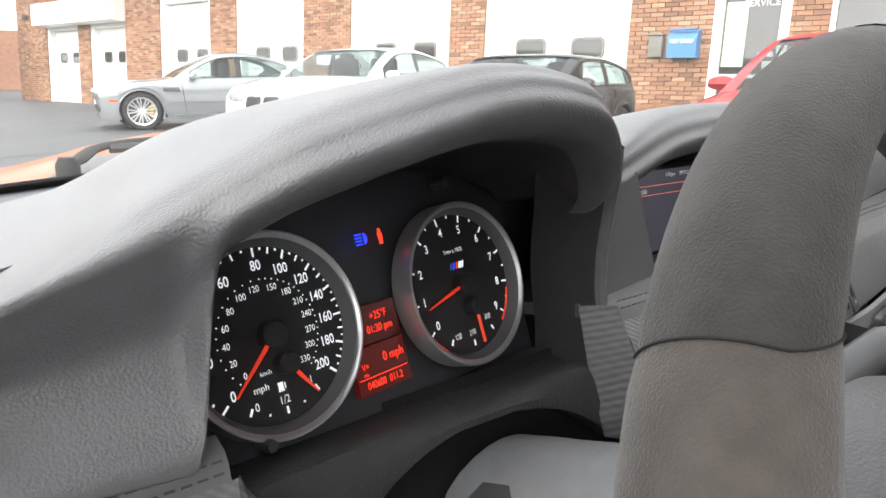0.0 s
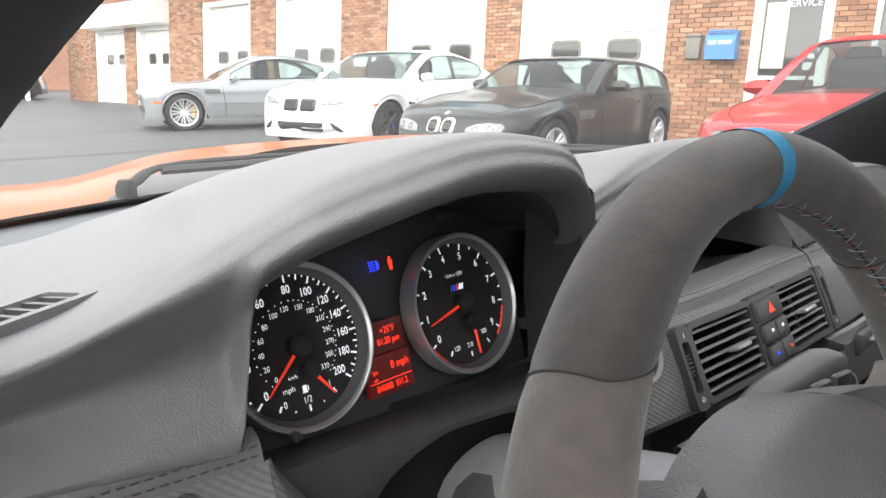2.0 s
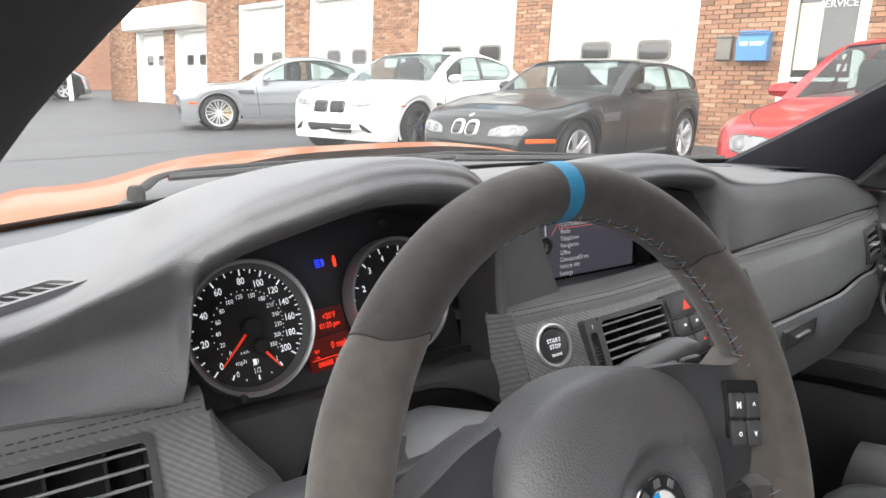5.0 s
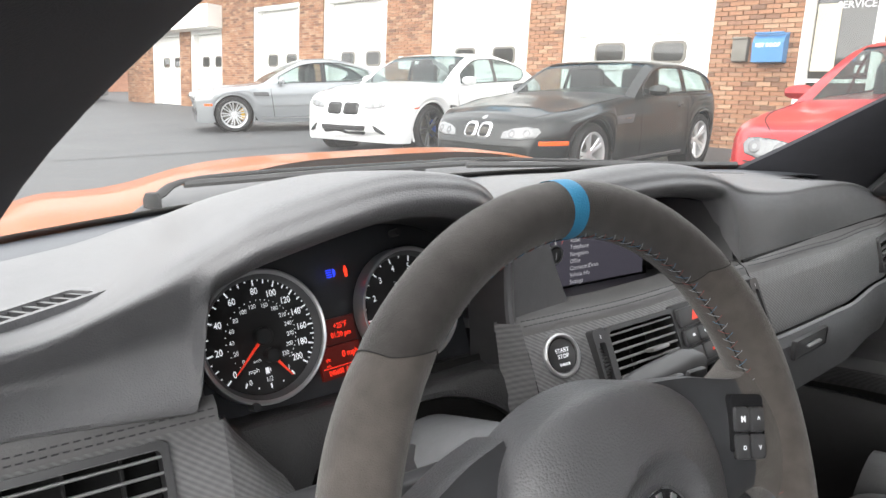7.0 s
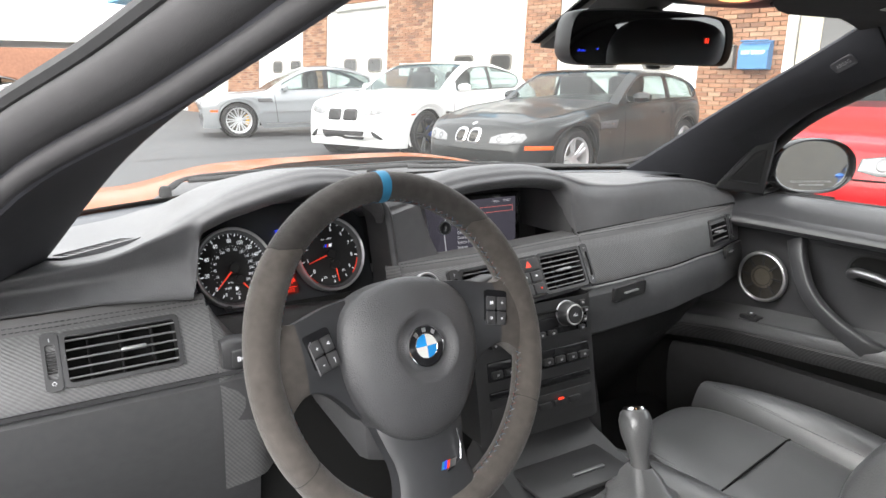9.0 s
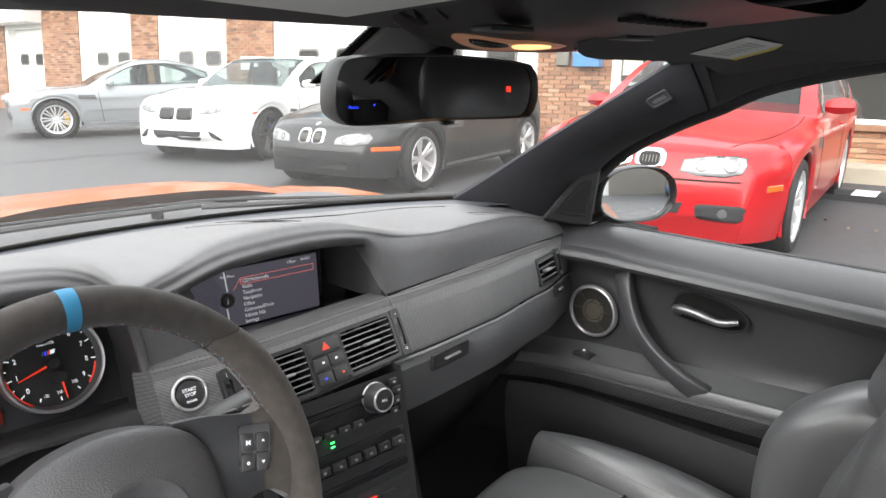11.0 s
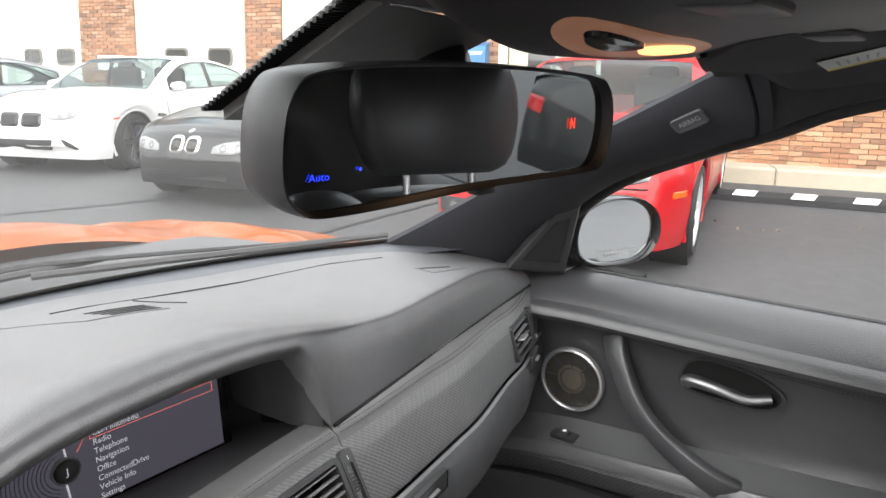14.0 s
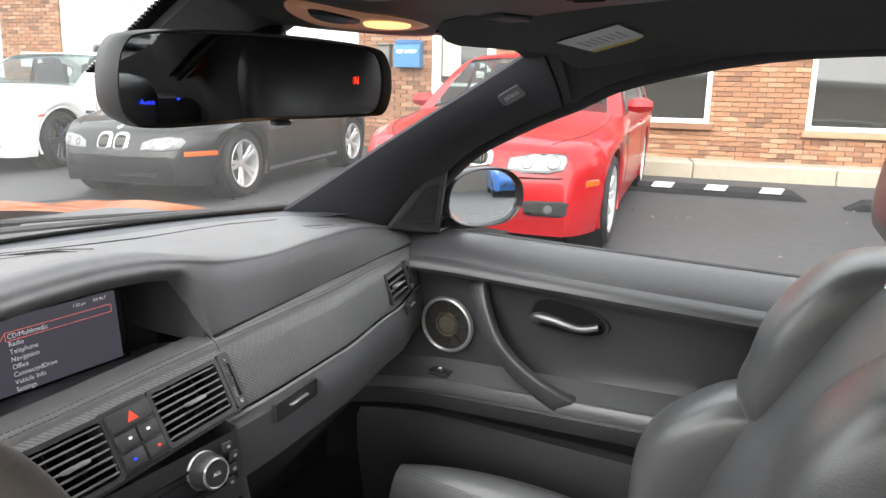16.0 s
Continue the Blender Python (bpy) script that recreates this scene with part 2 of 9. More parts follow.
CALIPER = material("yellow_caliper", (0.75, 0.45, 0.03), 0.4, scale=40)
CALIPERBLUE = material("blue_caliper", (0.03, 0.08, 0.35), 0.4, scale=40)
ASPHALT = material("asphalt", (0.060, 0.061, 0.064), 0.62, var=0.28, scale=9, bump=0.9, bump_scale=140, stain=0.12)
CONCRETE = material("concrete", (0.37, 0.325, 0.255), 0.85, var=0.12, scale=12, bump=0.5, bump_scale=120)
MORTAR = material("mortar", (0.36, 0.285, 0.205), 0.9, var=0.12, scale=20, bump=0.5, bump_scale=150)
TONES = [(0.155, 0.085, 0.054), (0.255, 0.124, 0.070), (0.325, 0.165, 0.093), (0.29, 0.142, 0.079), (0.39, 0.24, 0.150), (0.21, 0.098, 0.058)]
BRICK = material("brick_face", (0.40, 0.17, 0.10), 0.88, var=0.16, scale=14, bump=0.6, bump_scale=120, tones=TONES)
BRICKS = material("brick_faces", (0.40, 0.17, 0.10), 0.88, var=0.16, scale=14, bump=0.6, bump_scale=120, tones=TONES, island=True)
DOORWHITE = material("white_garage_door", (0.80, 0.80, 0.77), 0.5, var=0.05, scale=6, bump=0.15, bump_scale=90)
TRIMWHITE = material("white_trim_paint", (0.78, 0.78, 0.75), 0.5, var=0.06, scale=14)
PANE = material("office_window_glass", (0.03, 0.03, 0.028), 0.03, 0.0, spec=0.7, scale=3, var=0.2)
BLIND = material("window_blind", (0.50, 0.47, 0.38), 0.8, scale=8, var=0.08)
MAILBLUE = material("blue_box_paint", (0.06, 0.20, 0.42), 0.45, scale=30)
METERGREY = material("grey_meter_metal", (0.16, 0.15, 0.13), 0.6, scale=30)
ROOFTRIM = material("blue_fascia", (0.10, 0.34, 0.55), 0.5, scale=10)
STOPWHITE = material("white_road_paint", (0.74, 0.74, 0.71), 0.7, scale=30, var=0.1)


# ---- mesh helpers ----
V = Vector
INV = {}


def thing(name, label, category, at=(0, 0, 0), group="", m=None):
    """An Empty at the base of a thing; its parts are built in world metres, or in its own frame when m is given."""
    ob = new(name)
    ob.empty_display_size = 0.1
    ob.matrix_world = m if m is not None else Matrix.Translation(at)
    INV[ob.name] = Matrix.Identity(4) if m is not None else Matrix.Translation(-V(at))
    return tagged(ob, label, category, group)


def part(name, bm, mat, parent=None, label="", smooth=True, kind="", category=""):
    me = bpy.data.meshes.new(name)
    bmesh.ops.recalc_face_normals(bm, faces=bm.faces)
    bm.to_mesh(me)
    bm.free()
    for mm in (mat if isinstance(mat, (list, tuple)) else [mat]):
        me.materials.append(mm)
    if smooth:
        me.shade_smooth()
        me.set_sharp_from_angle(angle=radians(38))
    ob = new(name, me)
    if parent is not None:
        ob.parent = parent
        ob.matrix_parent_inverse = INV.get(parent.name, Matrix.Identity(4))
    return tagged(ob, label, category, kind=kind)


def single(name, bm, mat, label, category, smooth=True, kind="", group=""):
    return tagged(part(name, bm, mat, None, label, smooth, kind, category), group=group)


def bmnew():
    return bmesh.new()


def spline(pts, n):
    """A Catmull-Rom curve through the points, n samples."""
    pts = [V(p) for p in pts]
    out = []
    k = len(pts) - 1
    for i in range(n):
        u = i / (n - 1) * k
        j = min(int(u), k - 1)
        f = u - j
        p1, p2 = pts[j], pts[j + 1]
        p0 = pts[j - 1] if j > 0 else 2 * p1 - p2
        p3 = pts[j + 2] if j + 2 <= k else 2 * p2 - p1
        out.append(0.5 * ((2 * p1) + (p2 - p0) * f + (2 * p0 - 5 * p1 + 4 * p2 - p3) * f * f + (3 * p1 - p0 - 3 * p2 + p3) * f ** 3))
    return out


def lerp_table(tab, x):
    """Smooth value from rows of (x, v, ...)."""
    if x <= tab[0][0]:
        return tab[0][1:]
    for a, b in zip(tab, tab[1:]):
        if x <= b[0]:
            f = (x - a[0]) / (b[0] - a[0])
            f = f * f * (3 - 2 * f) * 0.5 + f * 0.5
            return tuple(p + (q - p) * f for p, q in zip(a[1:], b[1:]))
    return tab[-1][1:]


def grid(bm, rows, close_u=False, close_v=False):
    vs = [[bm.verts.new(p) for p in r] for r in rows]
    nr, nc = len(vs), len(vs[0])
    for i in range(nr - (0 if close_u else 1)):
        for j in range(nc - (0 if close_v else 1)):
            q = [vs[i][j], vs[i][(j + 1) % nc], vs[(i + 1) % nr][(j + 1) % nc], vs[(i + 1) % nr][j]]
            q = list(dict.fromkeys(q))
            if len(q) > 2:
                try:
                    bm.faces.new(q)
                except ValueError:
                    pass
    return vs


def cap(bm, ring):
    try:
        bm.faces.new(ring)
    except ValueError:
        pass


def solid(bm, rows, t):
    """A sheet with thickness t (a vector, or metres along z downwards)."""
    d = V(t) if not isinstance(t, (int, float)) else V((0, 0, -t))
    a = grid(bm, rows)
    b = grid(bm, [[V(p) + d for p in r] for r in rows])
    n, m = len(rows), len(rows[0])
    edge = [(i, 0) for i in range(n)] + [(n - 1, j) for j in range(1, m)] + [(i, m - 1) for i in range(n - 2, -1, -1)] + [(0, j) for j in range(m - 2, 0, -1)]
    for (i, j), (k, l) in zip(edge, edge[1:] + edge[:1]):
        cap(bm, [a[i][j], a[k][l], b[k][l], b[i][j]])


def box(bm, c, s, m=None, bevel=0.0, seg=2):
    """A box of centre c and size s, in the frame m, with rounded edges."""
    mm = (m or Matrix.Identity(4)) @ Matrix.Translation(c) @ Matrix.Diagonal((*s, 1))
    r = bmesh.ops.create_cube(bm, size=1.0, matrix=mm)
    if bevel:
        es = list({e for v in r["verts"] for e in v.link_edges})
        bmesh.ops.bevel(bm, geom=es, offset=min(bevel, min(s) * 0.49), segments=seg, affect="EDGES", profile=0.5)
    return bm


def lathe(bm, prof, m=None, seg=32, a0=0.0, a1=360.0):
    """Turns (radius, height) pairs about the z axis of m."""
    m = m or Matrix.Identity(4)
    full = abs(a1 - a0) >= 359.9
    n = seg if full else seg + 1
    rows = []
    for i in range(n):
        a = radians(a0 + (a1 - a0) * i / seg)
        rows.append([m @ V((r * math.cos(a), r * math.sin(a), h)) for r, h in prof])
    vs = grid(bm, rows, close_u=full)
    bmesh.ops.remove_doubles(bm, verts=[v for r in vs for v in r], dist=1e-6)
    return bm


def tube(bm, pts, r, seg=10, closed=False, flat=1.0):
    """A round bar along points; r may be a function of 0..1."""
    pts = [V(p) for p in pts]
    n = len(pts)
    rows = []
    up = V((0, 0, 1))
    for i, p in enumerate(pts):
        a = pts[(i - 1) % n] if closed or i else p
        b = pts[(i + 1) % n] if closed or i < n - 1 else p
        t = (b - a).normalized()
        s = t.cross(up)
        if s.length < 1e-3:
            s = t.cross(V((0, 1, 0)))
        s.normalize()
        w = s.cross(t)
        rr = r(i / (n - 1)) if callable(r) else r
        rows.append([p + (s * math.cos(2 * math.pi * k / seg) + w * math.sin(2 * math.pi * k / seg) * flat) * rr for k in range(seg)])
    vs = grid(bm, rows, close_u=closed, close_v=True)
    if not closed:
        cap(bm, vs[0])
        cap(bm, vs[-1])
    return bm


def outline_plate(bm, pts, depth, m=None, bevel=0.0):
    """A flat outline in the xz plane of m, with a depth along its y axis (front face at y = 0, body behind)."""
    m = m or Matrix.Identity(4)
    a = [bm.verts.new(m @ V((x, 0, z))) for x, z in pts]
    b = [bm.verts.new(m @ V((x, depth, z))) for x, z in pts]
    n = len(pts)
    f = bm.faces.new(a)
    bm.faces.new(b[::-1])
    for i in range(n):
        bm.faces.new([a[i], a[(i + 1) % n], b[(i + 1) % n], b[i]])
    if bevel:
        bmesh.ops.bevel(bm, geom=list(f.edges), offset=bevel, segments=2, affect="EDGES", profile=0.5)
    return bm


def rounded(w, h, r, n=5, cx=0.0, cz=0.0):
    """The outline of a rectangle with round corners."""
    out = []
    for sx, sz, a in ((1, 1, 0), (-1, 1, 90), (-1, -1, 180), (1, -1, 270)):
        for k in range(n + 1):
            t = radians(a + 90 * k / n)
            out.append((cx + sx * (w / 2 - r) + r * math.cos(t), cz + sz * (h / 2 - r) + r * math.sin(t)))
    return out


def frame_plate(bm, outer, inner, depth, m=None):
    """A frame between two outlines with the same number of points."""
    m = m or Matrix.Identity(4)
    n = len(outer)
    rings = [[bm.verts.new(m @ V((x, y, z))) for x, z in o] for o, y in ((outer, depth), (outer, 0), (inner, 0), (inner, depth))]
    for a, b in zip(rings, rings[1:] + rings[:1]):
        for i in range(n):
            bm.faces.new([a[i], a[(i + 1) % n], b[(i + 1) % n], b[i]])
    return bm


def text(name, body, size, m, mat, parent, align="CENTER", bold=0.0, width=1.0):
    """Lettering as a mesh, in the xy plane of m."""
    cu = bpy.data.curves.new(name, "FONT")
    cu.body, cu.size, cu.align_x, cu.align_y, cu.offset, cu.resolution_u = body, size, align, "CENTER", bold, 3
    tmp = new("letters", cu)
    bpy.context.view_layer.update()
    me = bpy.data.meshes.new_from_object(tmp.evaluated_get(bpy.context.evaluated_depsgraph_get()))
    bpy.data.objects.remove(tmp)
    me.transform(m @ Matrix.Diagonal((width, 1, 1, 1)))
    me.name = name
    me.materials.clear()
    me.materials.append(mat)
    ob = new(name, me)
    ob.parent = parent
    ob.matrix_parent_inverse = INV.get(parent.name, Matrix.Identity(4))
    return ob


# ---- ground ----
bm = bmnew()
nx = 60
xs = [-400, -150, -60] + [-30 + 62 * i / nx for i in range(nx + 1)] + [60, 150, 400]
ys = [-400, -150, -60] + [-28 + 68 * i / nx for i in range(nx + 1)] + [70, 150, 400]


def ground_z(x, y):
    near = max(0.0, 1 - (abs(x) + abs(y)) / 70)
    return 0.012 * noise.noise((x * 0.35, y * 0.35, 0)) * near - 0.004


grid(bm, [[V((x, y, ground_z(x, y))) for y in ys] for x in xs])
single("ground", bm, ASPHALT, "dark grey wet-looking asphalt car park with faint cracks", "asphalt", kind="structure")

# tar seams in the asphalt
for i, (a, b) in enumerate((((-4, 9.2), (5.5, 10.2)), ((-3, 12.4), (3.2, 13.6)), ((1.0, 3.6), (7.4, 4.1)), ((0.8, 6.5), (3.0, 5.9)))):
    bm = bmnew()
    pts = [V((a[0] + (b[0] - a[0]) * k / 24 + 0.05 * noise.noise((k * 0.7, i, 0)), a[1] + (b[1] - a[1]) * k / 24 + 0.06 * noise.noise((i, k * 0.7, 3)), 0.0)) for k in range(25)]
    d = (V((*b, 0)) - V((*a, 0))).normalized().cross(V((0, 0, 1)))
    grid(bm, [[V((q.x, q.y, ground_z(q.x, q.y) + 0.009)) for q in (p - d * (0.02 + 0.012 * noise.noise((k, i, 1))), p + d * 0.022)] for k, p in enumerate(pts)])
    single("tar_seam", bm, material("tar_seam", (0.030, 0.030, 0.031), 0.6, scale=20), "black tar seam sealing a crack in the asphalt", "tar seam", kind="structure", group="tar seams")
for i in range(14):
    bm = bmnew()
    c = V((random.uniform(4.5, 7.5), random.uniform(-1.5, 2.0), 0))
    a = random.uniform(0, 6.28)
    s = random.uniform(0.012, 0.026)
    pts = [V((c.x + s * math.cos(a + k * 1.05) * (1 if k % 2 else 0.45), c.y + s * math.sin(a + k * 1.05) * (1 if k % 2 else 0.45), ground_z(c.x, c.y) + 0.014 + 0.01 * (k % 3))) for k in range(6)]
    cap(bm, [bm.verts.new(p) for p in pts])
    ob = single("fallen_leaf", bm, material("dry_leaf", (0.30, 0.22, 0.15), 0.8, scale=60, rand=0.4) if i == 0 else bpy.data.materials["dry_leaf"], "small dry fallen leaf on the asphalt", "leaf", group="fallen leaves")

# ---- the garage building ----
UPV = V((0.0723, 0.0343, 0.9968)).normalized()
UV = V((-0.265, 0.964, 0)).normalized()
NV = UV.cross(UPV).normalized()          # into the building
FAC = Matrix(((UV.x, NV.x, UPV.x, 9.4), (UV.y, NV.y, UPV.y, 2.75), (UV.z, NV.z, UPV.z, 0.0), (0, 0, 0, 1)))
H = 3.9
# wall stretches along the front: from, to, bottom, top
DOORS = ((23.1, 25.4, 2.45), (20.1, 22.3, 2.45), (15.8, 18.2, 2.95), (12.2, 14.7, 2.95), (8.05, 10.7, 3.0), (4.5, 7.25, 3.05))
WINDOWS = ((-0.92, 1.72, 0.55, 2.3), (-5.0, -2.15, 0.5, 2.3))
ENTRY = (2.2, 3.22, 2.35)
wall = bmnew()
cuts = sorted([(a, b, 0.0, t) for a, b, t in DOORS] + [(a, b, s, t) for a, b, s, t in WINDOWS] + [(ENTRY[0], ENTRY[1], 0.0, ENTRY[2])])
pos = -9.0
for a, b, s, t in cuts + [(27.82, 27.82, 0, 0)]:
    if a > pos:
        box(wall, ((pos + a) / 2, 0.16, H / 2 - 0.1), (a - pos, 0.30, H + 0.2), FAC)
    if b > a:
        box(wall, ((a + b) / 2, 0.16, (t + H) / 2), (b - a, 0.30, H - t), FAC)
        if s > 0:
            box(wall, ((a + b) / 2, 0.16, s / 2 - 0.1), (b - a, 0.30, s + 0.2), FAC)
    pos = max(pos, b)
WALL = single("wall_front", wall, MORTAR, "brick garage wall with pale mortar joints", "wall", smooth=False, kind="structure")
bm = bmnew()
box(bm, (9.4, 6.3, H / 2), (36.8, 11.9, H), FAC)
single("garage_building", bm, material("building_core", (0.20, 0.19, 0.18), 0.9, scale=10), "long low brick garage building", "building", smooth=False, kind="structure")
bm = bmnew()
box(bm, (9.4, 5.8, H + 0.12), (37.4, 13.4, 0.24), FAC, 0.02)
single("roof", bm, ROOFTRIM, "flat roof with a blue fascia", "roof", smooth=False, kind="structure")
bm = bmnew()
box(bm, (22.7, -0.25, 2.78), (5.3, 0.5, 0.68), FAC, 0.02)
single("soffit", bm, TRIMWHITE, "white painted header board over the far garage doors", "header board", smooth=False, kind="structure")


def pane_window(bm, cx, cz, w, h, y):
    outline_plate(bm, rounded(w, h, min(w, h) * 0.3, 4, cx, cz), 0.02, FAC @ Matrix.Translation((0, y, 0)))


def garage_door(a, b, top):
    ob = thing("garage_door", "white panelled overhead garage door with two small dark windows", "garage door", FAC @ V(((a + b) / 2, 0.2, 0)), "garage doors")
    wide = b - a
    jamb = bmnew()
    for x in (a + 0.05, b - 0.09):
        box(jamb, (x, 0.12, top / 2), (0.10 if x < (a + b) / 2 else 0.18, 0.2, top), FAC, 0.01)
    box(jamb, ((a + b) / 2, 0.12, top - 0.06), (wide, 0.2, 0.12), FAC, 0.01)
    part("door_frame", jamb, TRIMWHITE, ob, smooth=False)
    rows = 5
    for k in range(rows):
        s = bmnew()
        h = (top - 0.12) / rows
        box(s, ((a + b) / 2, 0.24, h * (k + 0.5)), (wide - 0.22, 0.04, h - 0.012), FAC, 0.006)
        part("panel", s, DOORWHITE, ob, smooth=False)
    cx = (a + b) / 2 - 0.03
    for sx in (-1, 1):
        w = bmnew()
        pane_window(w, cx + sx * wide * 0.2, 1.47, 0.55 * wide / 2.75, 0.30, 0.205)
        part("window", w, PANE, ob, "small dark rounded window")
        w = bmnew()
        o = rounded(0.61 * wide / 2.75, 0.36, 0.1, 4, cx + sx * wide * 0.2, 1.47)
        i = rounded(0.53 * wide / 2.75, 0.28, 0.085, 4, cx + sx * wide * 0.2, 1.47)
        frame_plate(w, o, i, 0.02, FAC @ Matrix.Translation((0, 0.2, 0)))
        part("window_frame", w, METERGREY, ob)


for a, b, t in DOORS:
    garage_door(a, b, t)

for k, (a, b, s, t) in enumerate(WINDOWS):
    ob = tagged(thing(f"window_{k + 1}", "large dark reflecting office window in a white frame", "window", FAC @ V(((a + b) / 2, 0.1, s))), kind="structure")
    bm = bmnew()
    w, h = b - a, t - s
    frame_plate(bm, rounded(w, h, 0.01, 1, (a + b) / 2, (s + t) / 2), rounded(w - 0.13, h - 0.13, 0.01, 1, (a + b) / 2, (s + t) / 2), 0.12, FAC @ Matrix.Translation((0, -0.01, 0)))
    part("window_frame", bm, TRIMWHITE, ob, smooth=False)
    bm = bmnew()
    box(bm, ((a + b) / 2, 0.05, (s + t) / 2), (w - 0.12, 0.012, h - 0.12), FAC)
    part("pane", bm, PANE, ob, smooth=False)
    bm = bmnew()
    box(bm, ((a + b) / 2, -0.03, s - 0.05), (w + 0.1, 0.16, 0.08), FAC, 0.01)
    part("window_sill", bm, BRICK, ob, "brick sill", smooth=False)

# entrance door
a, b, t = ENTRY
ob = tagged(thing("door_1", "white framed glass entrance door with a blind and stickers", "door", FAC @ V(((a + b) / 2, 0.1, 0))), kind="structure")
bm = bmnew()
frame_plate(bm, rounded(b - a, t, 0.01, 1, (a + b) / 2, t / 2), rounded(b - a - 0.26, t - 0.22, 0.01, 1, (a + b) / 2, t / 2), 0.14, FAC @ Matrix.Translation((0, -0.02, 0)))
box(bm, ((a + b) / 2, 0.05, 1.02), (b - a - 0.2, 0.06, 0.05), FAC)
part("door_frame", bm, TRIMWHITE, ob, smooth=False)
bm = bmnew()
box(bm, ((a + b) / 2, 0.07, t / 2), (b - a - 0.2, 0.012, t - 0.2), FAC)
part("pane", bm, PANE, ob, smooth=False)
bm = bmnew()
box(bm, ((a + b) / 2 + 0.21, 0.055, 1.6), (b - a - 0.72, 0.012, 0.9), FAC)
part("blind", bm, BLIND, ob, smooth=False)
for k, (u, z, w, h, mt) in enumerate(((2.45, 1.18, 0.12, 0.1, LABEL), (2.55, 1.32, 0.08, 0.06, MAILBLUE), (2.42, 1.32, 0.08, 0.07, LABEL))):
    bm = bmnew()
    box(bm, (u, 0.045, z), (w, 0.006, h), FAC)
    part("sticker", bm, mt, ob, smooth=False)

text("lettering", "SERVICE", 0.13, FAC @ Matrix(((-1, 0, 0, 2.60), (0, 0, -1, 0.060), (0, 1, 0, 2.02), (0, 0, 0, 1))), GREYINK, ob, bold=0.003)
# drop box and meter box on the wall
ob = thing("drop_box", "blue metal drop box with white lettering fixed to the brick wall", "drop box", FAC @ V((3.58, -0.1, 1.25)))
bm = bmnew()
prof = [(-0.02, 1.26), (-0.2, 1.26), (-0.22, 1.52), (-0.17, 1.62), (-0.02, 1.68)]
rows = [[FAC @ V((u, y, z)) for y, z in prof] for u in (3.37, 3.39, 3.78, 3.80)]
vs = grid(bm, rows, close_v=True)
cap(bm, vs[0])
cap(bm, vs[-1])
part("body", bm, MAILBLUE, ob, smooth=False)
bm = bmnew()
box(bm, (3.585, -0.2, 1.66), (0.40, 0.06, 0.02), FAC, 0.005)
part("lid", bm, MAILBLUE, ob, smooth=False)
RD = FAC @ Matrix(((-1, 0, 0, 3.585), (0, 0, -1, -0.222), (0, 1, 0, 1.49), (0, 0, 0, 1)))
# box lettering gets a slight glow of its own, with no lamp behind
text("lettering", "KEY DROP", 0.072, RD, GLOWINK, ob, bold=0.002)
ob = thing("meter_box", "small grey metal box fixed to the brick wall", "meter box", FAC @ V((4.0, -0.1, 1.28)))
bm = bmnew()
box(bm, (4.02, -0.06, 1.44), (0.22, 0.12, 0.32), FAC, 0.012)
part("body", bm, METERGREY, ob)
bm = bmnew()
box(bm, (4.02, -0.07, 1.61), (0.24, 0.15, 0.03), FAC, 0.008)
part("lid", bm, METERGREY, ob, "pale worn lid")
ob = thing("parking_sign", "small white notice plate standing at the wall", "sign", FAC @ V((11.3, -0.3, 1.0)))
bm = bmnew()
box(bm, (11.3, -0.05, 1.33), (0.75, 0.03, 0.28), FAC, 0.008)
part("plate", bm, TRIMWHITE, ob, smooth=False)
text("lettering", "PLEASE", 0.14, FAC @ Matrix(((-1, 0, 0, 11.3), (0, 0, -1, -0.068), (0, 1, 0, 1.34), (0, 0, 0, 1))), GREYINK, ob)
# wall lamp
ob = thing("wall_lamp", "small flood lamp high on the brick wall", "lamp", FAC @ V((26.9, -0.1, 2.9)))
bm = bmnew()
box(bm, (26.9, -0.12, 2.85), (0.2, 0.22, 0.16), FAC, 0.04)
part("housing", bm, METERGREY, ob)

# pavement with kerb along the office end
pv = thing("pavement", "pale beige concrete pavement slabs with a low kerb", "pavement", FAC @ V((-3, -0.8, 0)))
tagged(pv, kind="structure")
for k in range(7):
    u0 = 2.4 - k * 1.55
    bm = bmnew()
    box(bm, (u0 - 0.77, -0.73, -0.045), (1.538, 1.44, 0.21), FAC, 0.012)
    part("slab", bm, CONCRETE, pv, smooth=False)
    bm = bmnew()
    box(bm, (u0 - 0.77, -1.53, -0.050), (1.545, 0.14, 0.21), FAC, 0.02)
    part("kerb_stone", bm, CONCRETE, pv, "pale weathered kerb stone", smooth=False)


# rubber wheel stops
def wheel_stop(c, ang):
    ob = thing("wheel_stop", "black rubber wheel stop with white reflective patches", "wheel stop", m=pose(c[0], c[1], 0, 0, 0, ang), group="wheel stops")
    bm = bmnew()
    prof = [(-0.075, 0.0), (-0.065, 0.06), (-0.035, 0.1), (0.035, 0.1), (0.065, 0.06), (0.075, 0.0)]
    rows = [[V((x, y * f, z * g)) for y, z in prof] for x, f, g in ((-0.92, 1, 0.1), (-0.78, 1, 1), (0.78, 1, 1), (0.92, 1, 0.1))]
    vs = grid(bm, rows)
    cap(bm, vs[0])
    cap(bm, vs[-1])
    part("body", bm, MATTBLACK, ob, smooth=False)
    for x in (-0.62, -0.1, 0.42):
        bm = bmnew()
        for s in (1, -1):
            grid(bm, [[V((x + dx + dd, s * y, z)) for y, z, dd in ((0.0, 0.104, 0), (0.036, 0.104, 0.01), (0.069, 0.062, 0.04))] for dx in (-0.10, 0.10)])
        part("reflector", bm, STOPWHITE, ob, smooth=False)


